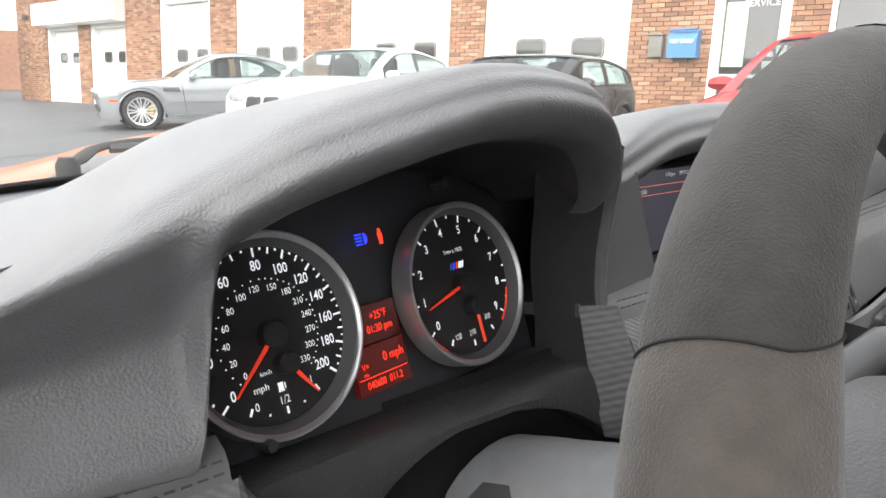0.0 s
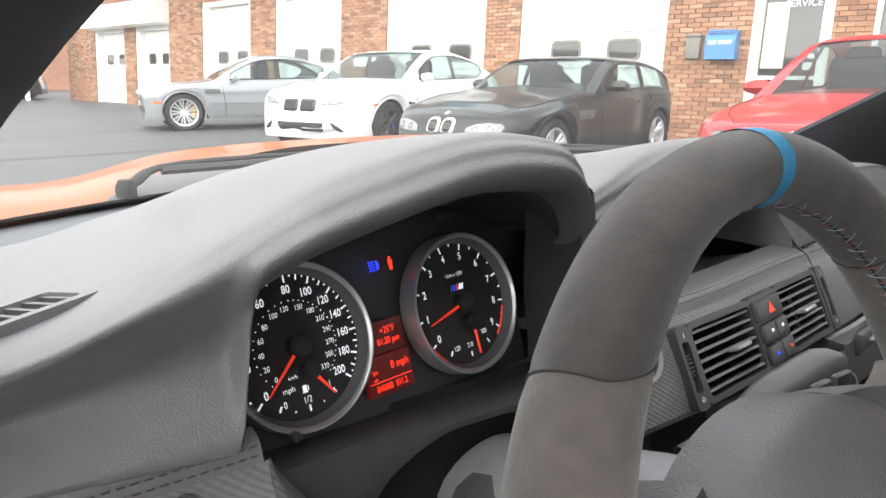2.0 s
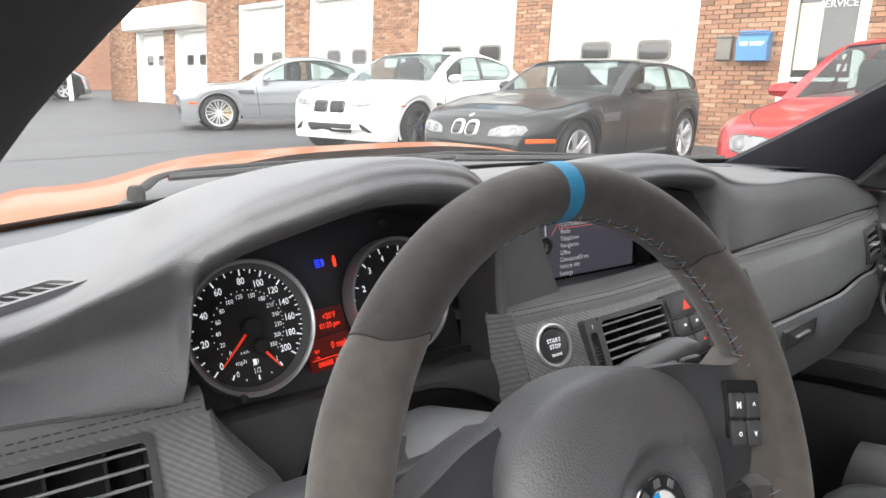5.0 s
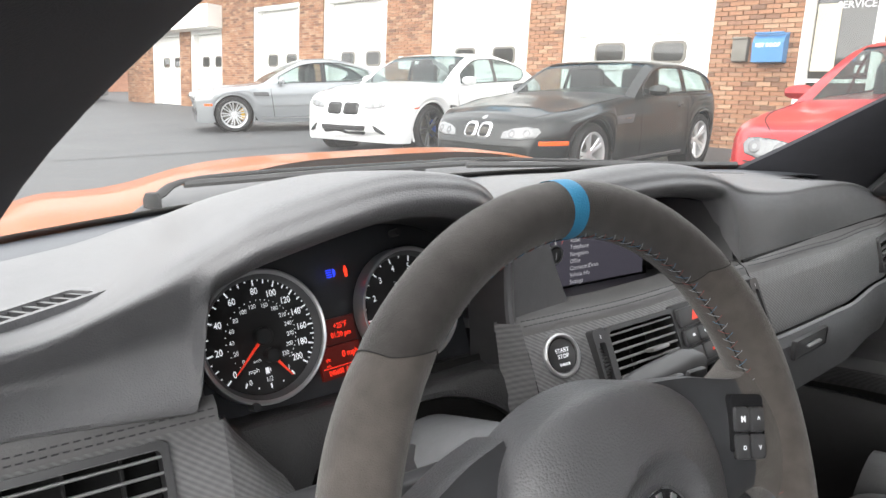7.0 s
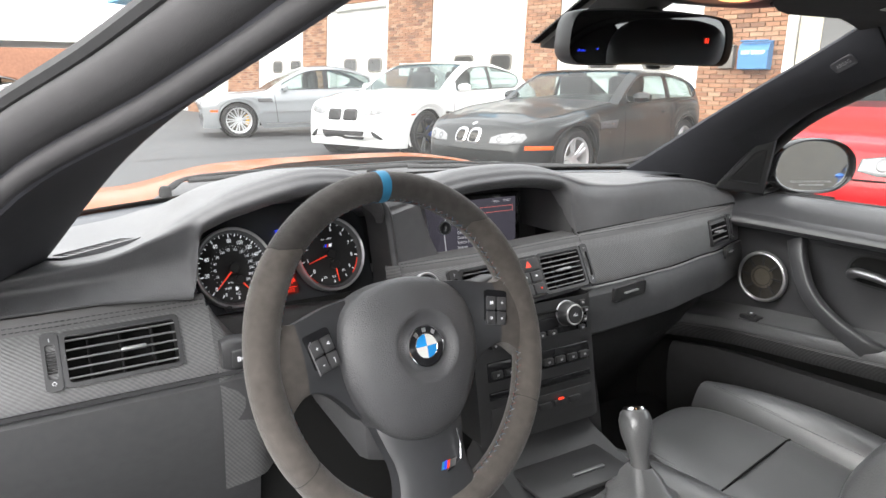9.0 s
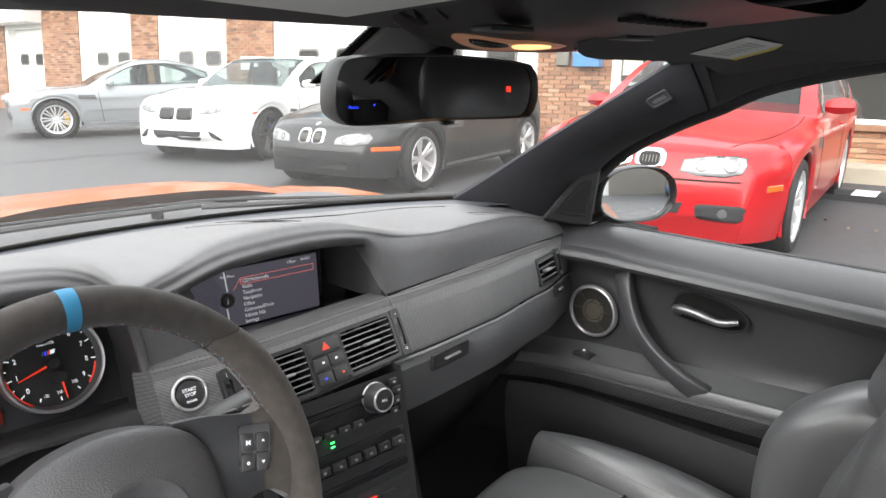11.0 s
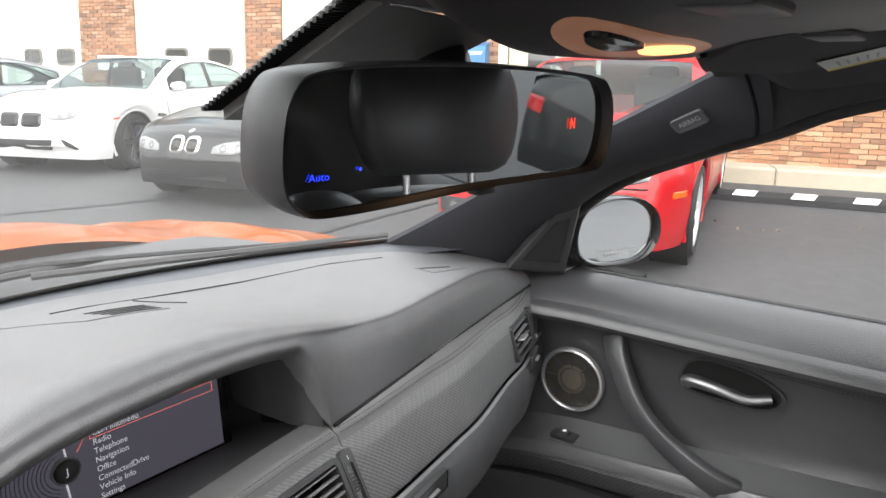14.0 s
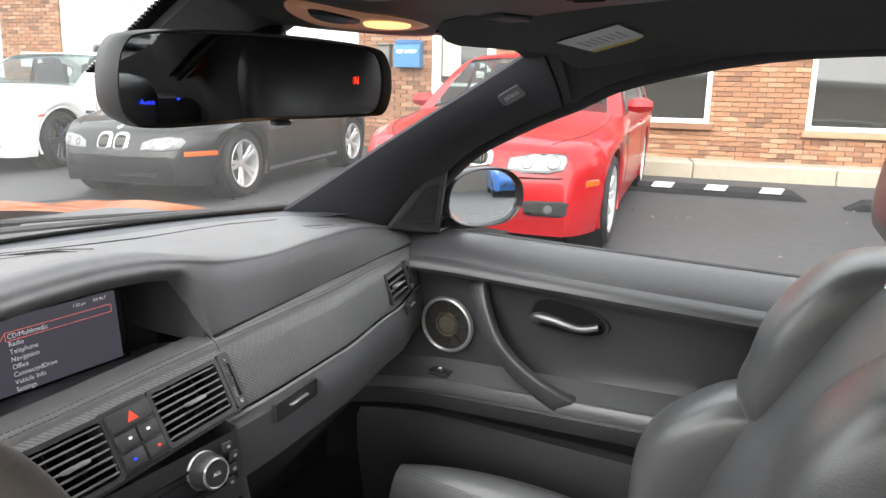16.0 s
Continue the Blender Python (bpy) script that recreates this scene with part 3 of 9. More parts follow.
wheel_stop((6.86, 1.22), 105)
wheel_stop((7.02, -0.92), 100)


# ---- cars ----
from mathutils.bvhtree import BVHTree


def wheel(parent, x, y, side, r, rim_r, spokes, rim_mat, cal=None, twin=False, width=0.23):
    """A tyre, a rim with spokes and a hub; the outer face looks to side."""
    m = Matrix.Translation((x, y, r)) @ Matrix.Rotation(radians(-90 * side), 4, "X")
    w = width / 2
    bm = bmnew()
    lathe(bm, [(rim_r, -w * 0.8), (rim_r + 0.01, -w), (r - 0.03, -w), (r - 0.006, -w * 0.75), (r, -w * 0.4), (r, w * 0.4), (r - 0.006, w * 0.75), (r - 0.03, w), (rim_r + 0.012, w * 0.98), (rim_r, w * 0.85)], m, 36)
    ty = part("wheel", bm, TYRE, parent, "black tyre on an alloy rim")
    bm = bmnew()
    lathe(bm, [(rim_r + 0.006, w * 0.86), (rim_r - 0.002, w * 0.95), (rim_r - 0.02, w * 0.86), (rim_r - 0.03, w * 0.1), (rim_r - 0.03, -w)], m, 36)
    n = spokes * (2 if twin else 1)
    for k in range(n):
        a = 2 * math.pi * (k // 2 if twin else k) / spokes + ((0.17 if k % 2 else -0.17) * (1 if spokes <= 6 else 0.8) if twin else 0)
        ca, sa = math.cos(a), math.sin(a)
        t = (0.019 if spokes <= 6 else 0.011) if twin else 0.026
        rows = []
        for rr, hh, tt in ((0.045, w * 0.55, t * 1.15), (rim_r * 0.5, w * 0.62, t), (rim_r - 0.015, w * 0.72, t * 1.25)):
            c = V((ca * rr, sa * rr, hh))
            q = V((-sa, ca, 0)) * tt
            rows.append([m @ (c - q), m @ (c - q * 0.6 + V((0, 0, 0.012))), m @ (c + q * 0.6 + V((0, 0, 0.012))), m @ (c + q)])
        grid(bm, rows)
    lathe(bm, [(0.0, w * 0.66), (0.03, w * 0.66), (0.06, w * 0.58), (0.062, w * 0.3)], m, 20)
    part("rim", bm, rim_mat, ty, "alloy rim")
    bm = bmnew()
    lathe(bm, [(0.0, -w * 0.1), (rim_r * 0.78, -w * 0.1), (rim_r * 0.78, -w * 0.25), (0, -w * 0.25)], m, 28)
    part("brake_disc", bm, METERGREY, ty)
    if cal:
        bm = bmnew()
        for k in range(1):
            rows = []
            for i in range(8):
                a = radians(-35 + 70 * i / 7) if side > 0 else radians(180 - 35 + 70 * i / 7)
                a += math.pi
                rows.append([m @ V((math.cos(a) * q, math.sin(a) * q, h)) for q, h in ((rim_r * 0.55, w * 0.28), (rim_r * 0.82, w * 0.28), (rim_r * 0.84, -w * 0.2), (rim_r * 0.55, -w * 0.2))])
            vs = grid(bm, rows, close_v=True)
            cap(bm, vs[0])
            cap(bm, vs[-1])
        part("caliper", bm, cal, ty, "painted brake caliper")
    return ty


def panes(bm):
    """Splits a mesh into its separate pieces."""
    bm.faces.index_update()
    left, out = set(bm.faces), []
    while left:
        f = min(left, key=lambda q: q.index)
        todo, seen = [f], {f}
        while todo:
            g = todo.pop()
            for e in g.edges:
                for h in e.link_faces:
                    if h not in seen:
                        seen.add(h)
                        todo.append(h)
        left -= seen
        nb = bmnew()
        made = {}
        for g in sorted(seen, key=lambda q: q.index):
            for v in g.verts:
                if v not in made:
                    made[v] = nb.verts.new(v.co)
            nb.faces.new([made[v] for v in g.verts])
        out.append(nb)
    return out


def car(name, label, m, paint, s):
    """A car in its own frame: x ahead, y to its left; the origin on the ground between the axles."""
    ob = thing(name, label, "car", m=m)
    wb, fo, ro, W = s["wb"], s["fo"], s["ro"], s["w"] / 2
    xf, xr = wb / 2 + fo, -wb / 2 - ro
    R = s.get("r", 0.32)
    ra = R + 0.045
    top, belt = s["top"], s["belt"]

    def half(x):
        f = max(0, (x - (xf - 0.95)) / 0.95)
        b = max(0, ((xr + 0.9) - x) / 0.9)
        h = W * (1 - s.get("nose", 0.26) * f ** 2.6 - 0.2 * b ** 2.6)
        for xa in (wb / 2, -wb / 2):
            h += s.get("flare", 0.012) * max(0, 1 - ((x - xa) / 0.52) ** 2)
        return h

    def low(x):
        z = s.get("sill", 0.19)
        e = max(0, (x - (xf - 0.35)) / 0.35, ((xr + 0.35) - x) / 0.35)
        z += 0.015 * e * e
        for xa in (wb / 2, -wb / 2):
            if abs(x - xa) < ra:
                z = max(z, R + math.sqrt(ra * ra - (x - xa) ** 2))
        return z

    st = set()
    n = 52
    for i in range(n + 1):
        st.add(round(xr + (xf - xr) * i / n, 4))
    for xa in (wb / 2, -wb / 2):
        for i in range(17):
            st.add(round(xa + ra * math.cos(math.pi * i / 16), 4))
    for d in (0.01, 0.03, 0.06, 0.1, 0.15, 0.22):
        st.add(round(xf - d, 4))
        st.add(round(xr + d, 4))
    st = sorted(st)
    rows = []
    for x in st:
        hw, zl = half(x), low(x)
        zt = lerp_table(top, x)[0]
        zs = min(lerp_table(belt, x)[0], zt - 0.015)
        zl = min(zl, zs - 0.02)
        k = zs - zl
        dome = s.get("dome", 0.012) * max(0.0, min(1.0, (x - s["cabin"][0][0]) / 0.3)) * max(0.0, min(1.0, (xf - 0.18 - x) / 0.3))
        sec = [(hw * 0.955, zl), (hw * 0.985, zl + 0.20 * k), (hw, zl + 0.46 * k), (hw * 0.996, zl + 0.66 * k), (hw * 0.999, zl + 0.76 * k), (hw * 0.982, zl + 0.90 * k), (hw * 0.945, zs), (hw * 0.86, zs + (zt - zs) * 0.55), (hw * 0.60, zt - 0.012 - dome * 0.6), (hw * 0.42, zt - 0.004 - dome * 0.2), (hw * 0.2, zt), (0, zt)]
        pts = spline([V((x, y, z)) for y, z in sec], 29)
        g1 = max(0.0, min(1.0, (x - (xf - 0.42)) / 0.42))
        g2 = max(0.0, min(1.0, ((xr + 0.42) - x) / 0.42))
        pts = [V((p.x - (s.get("bow", 0.17) * g1 * g1 - 0.12 * g2 * g2) * (abs(p.y) / W) ** 2.4, p.y, p.z)) for p in pts]
        rows.append(pts + [V((p.x, -p.y, p.z)) for p in pts[-2::-1]])
    bm = bmnew()
    vs = grid(bm, rows)
    cap(bm, vs[0])
    cap(bm, vs[-1])
    bvh = BVHTree.FromBMesh(bm)
    body = part("body", bm, paint, ob)

    def patch(nm, outline, mat, axis="x", side=1, off=0.004, parent=body, lab="", rings=5):
        """A lens, grille or seam laid on the body: outline in (y, z) seen from ahead or (x, z) seen from a side."""
        outline = [(p[0] + (q[0] - p[0]) * k / 5, p[1] + (q[1] - p[1]) * k / 5) for p, q in zip(outline, outline[1:] + outline[:1]) for k in range(5)] if len(outline) < 12 else outline
        cx, cz = sum(p[0] for p in outline) / len(outline), sum(p[1] for p in outline) / len(outline)
        bb = bmnew()
        rr = []
        for i in range(rings + 1):
            f = i / rings
            ring = []
            for a, z in outline:
                a, z = cx + (a - cx) * f, cz + (z - cz) * f
                if axis == "z":
                    o, d = V((a, z, 4)), V((0, 0, -1))
                elif axis == "x":
                    o, d = V((side * 6, a, z)), V((-side, 0, 0))
                else:
                    o, d = V((a, side * 3, z)), V((0, -side, 0))
                hit, nrm, _, _ = bvh.ray_cast(o, d)
                if hit is None:
                    hit = V((side * (xf - 0.1), a, z)) if axis == "x" else V((a, side * W, z))
                ring.append(hit - d * off * (1 if f < 0.99 else 0.2))
            rr.append(ring)
        grid(bb, rr, close_v=True)
        bmesh.ops.remove_doubles(bb, verts=bb.verts, dist=1e-5)
        return part(nm, bb, mat, parent, lab)

    def mirrored(nm, outline, mat, lab="", off=0.004):
        for sg in (1, -1):
            patch(nm, [(y * sg, z) for y, z in outline], mat, "x", 1, off, body, lab)

    # underside and wheel wells, coloured near-black to read as shaded
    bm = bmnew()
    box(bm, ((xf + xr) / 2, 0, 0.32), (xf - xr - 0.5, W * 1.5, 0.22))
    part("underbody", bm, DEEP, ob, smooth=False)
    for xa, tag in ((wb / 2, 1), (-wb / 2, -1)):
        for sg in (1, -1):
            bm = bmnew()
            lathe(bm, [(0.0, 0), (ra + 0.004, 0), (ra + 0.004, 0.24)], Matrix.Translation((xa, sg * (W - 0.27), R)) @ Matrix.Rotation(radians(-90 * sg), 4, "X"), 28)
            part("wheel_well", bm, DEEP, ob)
            wheel(ob, xa, sg * (W - 0.125), sg, R, s.get("rim", 0.225), s.get("spokes", 5), s.get("rim_mat", RIM), s.get("cal") if tag > 0 or s.get("cal") else None, s.get("twin", False))
    # cabin
    g = s["cabin"]     # windscreen base, roof front, roof rear, tail base: x and z
    (x1, z1), (x2, z2), (x3, z3), (x4, z4) = g
    curve_ = spline([V((x4, 0, z4)), V(((x4 + x3) / 2 - s.get("fast", 0.0), 0, (z4 + z3) / 2 + 0.05)), V((x3, 0, z3)), V(((x2 + x3) / 2, 0, max(z2, z3) + 0.02)), V((x2, 0, z2)), V(((x1 + x2) / 2, 0, (z1 + z2) / 2 + 0.03)), V((x1, 0, z1))], 241)
    pillars = s["pillars"]
    q0, q1 = s.get("dlo", (x4 + 0.42, x1 - 0.22))     # rear and front end of the side glass
    xs_ = sorted({round(x4 + (x1 - x4) * i / 84, 4) for i in range(85)} | {x2, x3} | {e_ for pr in pillars for e_ in pr})

    def crown(x):
        for c, d in zip(curve_, curve_[1:]):
            if c.x <= x <= d.x:
                return c.z + (d.z - c.z) * (x - c.x) / max(1e-6, d.x - c.x)
        return curve_[-1].z if x > x1 - 0.01 else curve_[0].z

    secs, glass = [], []
    for x in xs_:
        top_z, zb = crown(x), lerp_table(belt, x)[0] + 0.012
        hw = half(x) * 0.945
        dz = max(0.004, top_z - zb)
        rail = zb + max(0.0, dz - 0.035) * 0.93
        inn = max(hw - 0.34 * max(0.0, rail - zb), hw * 0.5)
        lo = zb + 0.018 + 0.10 * max(0.0, min(1.0, (q0 + 0.30 - x) / 0.30)) ** 2.5
        hi = rail - 0.030
        if not q0 < x < q1 or hi < lo + 0.004:
            lo = hi = min(max(lo, zb + 0.006), max(rail - 0.01, zb + 0.008))
        side = lambda z: hw + (inn - hw) * (z - zb) / max(0.004, rail - zb)
        sec = [(hw, zb - 0.03), (hw, zb), (side(lo), lo), (side(lo * 0.67 + hi * 0.33) + 0.006, lo * 0.67 + hi * 0.33), (side(lo * 0.33 + hi * 0.67) + 0.006, lo * 0.33 + hi * 0.67), (side(hi), hi), (inn, rail), (inn * 0.96, rail + 0.25 * (top_z - rail)), (inn * 0.86, rail + 0.62 * (top_z - rail)), (inn * 0.55, top_z - 0.10 * (top_z - rail)), (0, top_z)]
        pts = [V((x, y, z)) for y, z in sec]
        secs.append(pts + [V((q.x, -q.y, q.z)) for q in pts[-2::-1]])
        glass.append(hi > lo + 0.006)
    meshes = {"window": bmnew(), "windscreen": bmnew(), "roof": bmnew(), "centre_pillar": bmnew()}
    nc = len(secs[0])
    for i in range(len(xs_) - 1):
        xm = (xs_[i] + xs_[i + 1]) / 2
        for j in range(nc - 1):
            q = [secs[i][j], secs[i][j + 1], secs[i + 1][j + 1], secs[i + 1][j]]
            k = min(j, nc - 2 - j)
            if k in (2, 3, 4):
                if not (glass[i] or glass[i + 1]):
                    continue
                kind = "centre_pillar" if any(a <= xm <= b for a, b in pillars) else "window"
            elif k <= 7:
                kind = "roof"
            else:
                kind = "roof" if x3 - 0.02 <= xm <= x2 + 0.02 else "windscreen"
            mb = meshes[kind]
            try:
                mb.faces.new([mb.verts.new(v) for v in q])
            except ValueError:
                pass
    for k, mb in meshes.items():
        bmesh.ops.remove_doubles(mb, verts=mb.verts, dist=1e-5)
        if k == "roof":
            part(k, mb, paint, ob)
            continue
        for pane in panes(mb):
            part(k, pane, CARGLASS if k != "centre_pillar" else GLOSSBLACK, ob, "tinted glass" if k != "centre_pillar" else "black centre pillar")
    # black glazing seal round each side window
    for sg in (1, -1):
        ids = [i for i in range(len(xs_)) if glass[i]]
        loop = [secs[i][2] for i in ids] + [secs[i][5] for i in reversed(ids)]
        bm = bmnew()
        tube(bm, [V((p.x, sg * (p.y + 0.002), p.z)) for p in loop], 0.0085, 6, closed=True)
        part("window_seal", bm, s.get("seal", GLOSSBLACK), ob, "black window surround")
    # rounded lips of the wheel arches
    for xa in (wb / 2, -wb / 2):
        for sg in (1, -1):
            bm = bmnew()
            tube(bm, [V((xa + (ra + 0.004) * math.cos(t), sg * (half(xa + ra * math.cos(t)) * 0.955 + 0.010), R + (ra + 0.004) * math.sin(t))) for t in [math.pi * (-0.12 + 1.24 * i / 22) for i in range(23)]], 0.016, 8)
            part("arch_lip", bm, paint, ob, "rolled wheel arch lip")
    # bonnet shut lines
    for sg in (1, -1):
        bm = bmnew()
        pts = []
        for i in range(15):
            f = i / 14
            x = x1 + 0.02 + (xf - s.get("shut", 0.16) - x1) * f
            y = sg * half(x) * (0.86 - 0.20 * f ** 3)
            h_ = bvh.ray_cast(V((x, y, 3)), V((0, 0, -1)))[0]
            if h_ is not None:
                pts.append(h_ + V((0, 0, 0.0005)))
        if len(pts) > 3:
            tube(bm, pts, 0.0035, 5)
            part("shut_line", bm, DEEP, ob, "dark bonnet shut line")
    bm = bmnew()
    box(bm, ((x1 + x4) / 2 - 0.1, 0, lerp_table(belt, 0)[0] - 0.12), (x1 - x4 - 0.5, W * 1.6, 0.10), None, 0.03)
    part("cabin_floor", bm, CABIN, ob)
    for sy in (0.36, -0.36):
        bm = bmnew()
        zb = lerp_table(belt, 0)[0]
        box(bm, (s.get("seat", -0.25), sy, zb + 0.08), (0.14, 0.46, 0.46), Matrix.Rotation(radians(0), 4, "Y"), 0.06)
        box(bm, (s.get("seat", -0.25) - 0.02, sy, zb + 0.30), (0.10, 0.26, 0.18), None, 0.05)
        part("seat", bm, CABIN, ob)
    # mirrors
    for sg in (1, -1):
        bm = bmnew()
        xm, zm = x1 - 0.35, lerp_table(belt, x1 - 0.35)[0] + 0.07
        prof = [(0.0, -0.055), (0.05, -0.05), (0.09, 0.0), (0.05, 0.065), (0, 0.07)]
        rows = []
        for i in range(7):
            f = i / 6
            y = sg * (half(xm) * 0.93 + 0.02 + 0.19 * f)
            sc = math.sin(math.pi * (0.16 + 0.72 * f)) ** 0.6
            rows.append([V((xm + px * sc, y, zm + pz * sc)) for px, pz in ((-0.02, -0.055), (0.04, -0.05), (0.085, 0.0), (0.05, 0.06), (-0.02, 0.068), (-0.045, 0.0))])
        vs = grid(bm, rows, close_v=True)
        cap(bm, vs[0])
        cap(bm, vs[-1])
        part("door_mirror", bm, s.get("mirror_mat", paint), ob)
    # door seams and handles
    for sg in (1, -1):
        for xs_, za, zb_ in s["seams"]:
            zt = lerp_table(belt, xs_)[0] - 0.02
            patch("door_seam", [(xs_ - 0.005, za), (xs_ + 0.005, za), (xs_ + 0.005 + zb_, zt), (xs_ - 0.005 + zb_, zt)], DEEP, "y", sg, 0.0015)
        hx = s["handle"]
        hz = lerp_table(belt, hx)[0] - 0.12
        patch("door_handle", [(hx - 0.09, hz), (hx - 0.08, hz + 0.018), (hx + 0.08, hz + 0.018), (hx + 0.09, hz), (hx + 0.08, hz - 0.012), (hx - 0.08, hz - 0.012)], s.get("handle_mat", paint), "y", sg, 0.022)
    # front: kidneys, headlights, intakes, lamps
    for y, z, w, h in s["kidney"]:
        for sg in (1, -1):
            o = [(sg * y + a, z + b) for a, b in rounded(w, h, min(w, h) * s.get("kr", 0.40), 4)]
            patch("kidney_grille", o, s.get("kidney_rim", CHROME), "x", 1, 0.012, body, "kidney grille with upright slats")
            o = [(sg * y + a, z + b) for a, b in rounded(w - 0.026, h - 0.026, min(w, h) * (s.get("kr", 0.40) - 0.06), 4)]
            patch("grille_opening", o, MATTBLACK, "x", 1, 0.016)
            if s.get("kidney_rim", CHROME) is CHROME:
                for k in range(7):
                    yy = sg * y + (k - 3) * (w - 0.045) / 7
                    patch("slat", [(yy - 0.004, z - h / 2 + 0.03), (yy + 0.004, z - h / 2 + 0.03), (yy + 0.004, z + h / 2 - 0.03), (yy - 0.004, z + h / 2 - 0.03)], METERGREY, "x", 1, 0.02, body, rings=2)
    lc = (sum(p[0] for p in s["light"]) / len(s["light"]), sum(p[1] for p in s["light"]) / len(s["light"]))
    mirrored("headlight_surround", [(lc[0] + (y - lc[0]) * 1.03, lc[1] + (z - lc[1]) * 1.10) for y, z in s["light"]], GLOSSBLACK, "dark headlight surround", 0.003)
    mirrored("headlight", s["light"], LENS, "clear headlight lens", 0.006)
    for (y, z, r_) in s.get("bulbs", ()):
        mirrored("bulb_housing", [(y + r_ * math.cos(a * 0.5236), z + r_ * math.sin(a * 0.5236)) for a in range(12)], LENSDARK, "round dark reflector", 0.0075)
        mirrored("bulb", [(y + r_ * 0.42 * math.cos(a * 0.5236), z + r_ * 0.42 * math.sin(a * 0.5236)) for a in range(12)], LENS, "", 0.0085)
    for nm, o, mt, mir in s.get("front", ()):
        if mir:
            mirrored(nm, o, mt, "", 0.012 if nm != "fog_lamp" else 0.018)
        else:
            patch(nm, o, mt, "x", 1, 0.012)
    for nm, o, mt in s.get("side", ()):
        for sg in (1, -1):
            patch(nm, o, mt, "y", sg, 0.006)
    # badge
    z = xf - s.get("badge", 0.16)
    patch("badge", [(z + 0.030 * math.cos(a * 0.5236), 0.030 * math.sin(a * 0.5236)) for a in range(12)], BADGECHROME, "z", 1, 0.004, body, "small round silver badge")
    # rear lamps
    for sg in (1, -1):
        zt = lerp_table(belt, xr + 0.1)[0] - 0.08
        patch("rear_lamp", [(sg * y, z) for y, z in ((0.45, zt - 0.08), (0.45, zt + 0.04), (0.72, zt + 0.05), (0.76, zt - 0.06))], REDLENS, "x", -1, 0.004)
    return ob


E46 = dict(kr=0.42, dome=0.028, dlo=(-1.28, 0.52), wb=2.731, fo=0.80, ro=0.96, w=1.78, r=0.325, rim=0.238, nose=0.24, flare=0.022, sill=0.17,
           top=[(-2.33, 0.36), (-2.30, 0.60), (-2.22, 0.86), (-2.1, 0.965), (-1.6, 0.99), (-0.5, 0.95), (0.72, 0.92), (1.2, 0.875), (1.8, 0.80), (2.0, 0.755), (2.07, 0.715), (2.125, 0.62), (2.155, 0.48), (2.166, 0.34)],
           belt=[(-2.33, 0.5), (-2.2, 0.80), (-1.9, 0.905), (-1.0, 0.91), (0.0, 0.885), (0.75, 0.86), (1.3, 0.79), (1.9, 0.71), (2.08, 0.64), (2.17, 0.40)],
           cabin=[(0.80, 0.90), (0.02, 1.33), (-0.78, 1.36), (-1.72, 0.985)], pillars=[(-0.42, -0.32)], seams=[(0.62, 0.26, 0.05), (-0.62, 0.34, -0.06)], handle=-0.42, seat=-0.2,
           kidney=[(0.105, 0.66, 0.19, 0.125)], light=[(0.30, 0.60), (0.31, 0.665), (0.45, 0.69), (0.58, 0.695), (0.645, 0.688), (0.66, 0.65), (0.64, 0.60), (0.55, 0.578), (0.40, 0.58)],
           bulbs=[(0.42, 0.638, 0.045), (0.58, 0.645, 0.052)], badge=0.15,
           front=[("lower_intake", [(-0.30, 0.30), (-0.34, 0.41), (0.34, 0.41), (0.30, 0.30)], MATTBLACK, False), ("fog_intake", [(0.42, 0.32), (0.41, 0.395), (0.44, 0.41), (0.66, 0.41), (0.69, 0.395), (0.68, 0.325), (0.65, 0.31), (0.45, 0.31)], MATTBLACK, True),
                  ("fog_lamp", [(0.57 + 0.032 * math.cos(a * 0.5236), 0.360 + 0.032 * math.sin(a * 0.5236)) for a in range(12)], LENSDARK, True),
                  ("bumper_line", [(-0.78, 0.545), (-0.78, 0.553), (0.78, 0.553), (0.78, 0.545)], DEEP, False)],
           side=[("side_vent", [(0.70, 0.66), (0.72, 0.74), (1.0, 0.74), (0.98, 0.67)], DARKPLASTIC), ("rub_strip", [(-0.6, 0.475), (-0.6, 0.52), (0.9, 0.50), (0.9, 0.455)], RUBBER)])
RED46 = dict(E46, spokes=10, twin=False, mirror_mat=REDPAINT, side=E46["side"][:1] + [("corner_marker", [(1.80, 0.485), (1.80, 0.525), (1.94, 0.525), (1.94, 0.485)], AMBER)])
SIL46 = dict(E46, seal=GLOSSBLACK, fo=0.74, spokes=9, twin=True, cal=CALIPER, rim=0.245)
SIL46["side"] = E46["side"][:1] + [("corner_marker", [(1.74, 0.485), (1.74, 0.525), (1.88, 0.525), (1.88, 0.485)], AMBER), ("sill_strip", [(-0.95, 0.245), (-0.95, 0.262), (0.95, 0.262), (0.95, 0.245)], ALU), ("rub_strip", [(-0.6, 0.475), (-0.6, 0.50), (0.9, 0.49), (0.9, 0.465)], SILVERTRIM)]
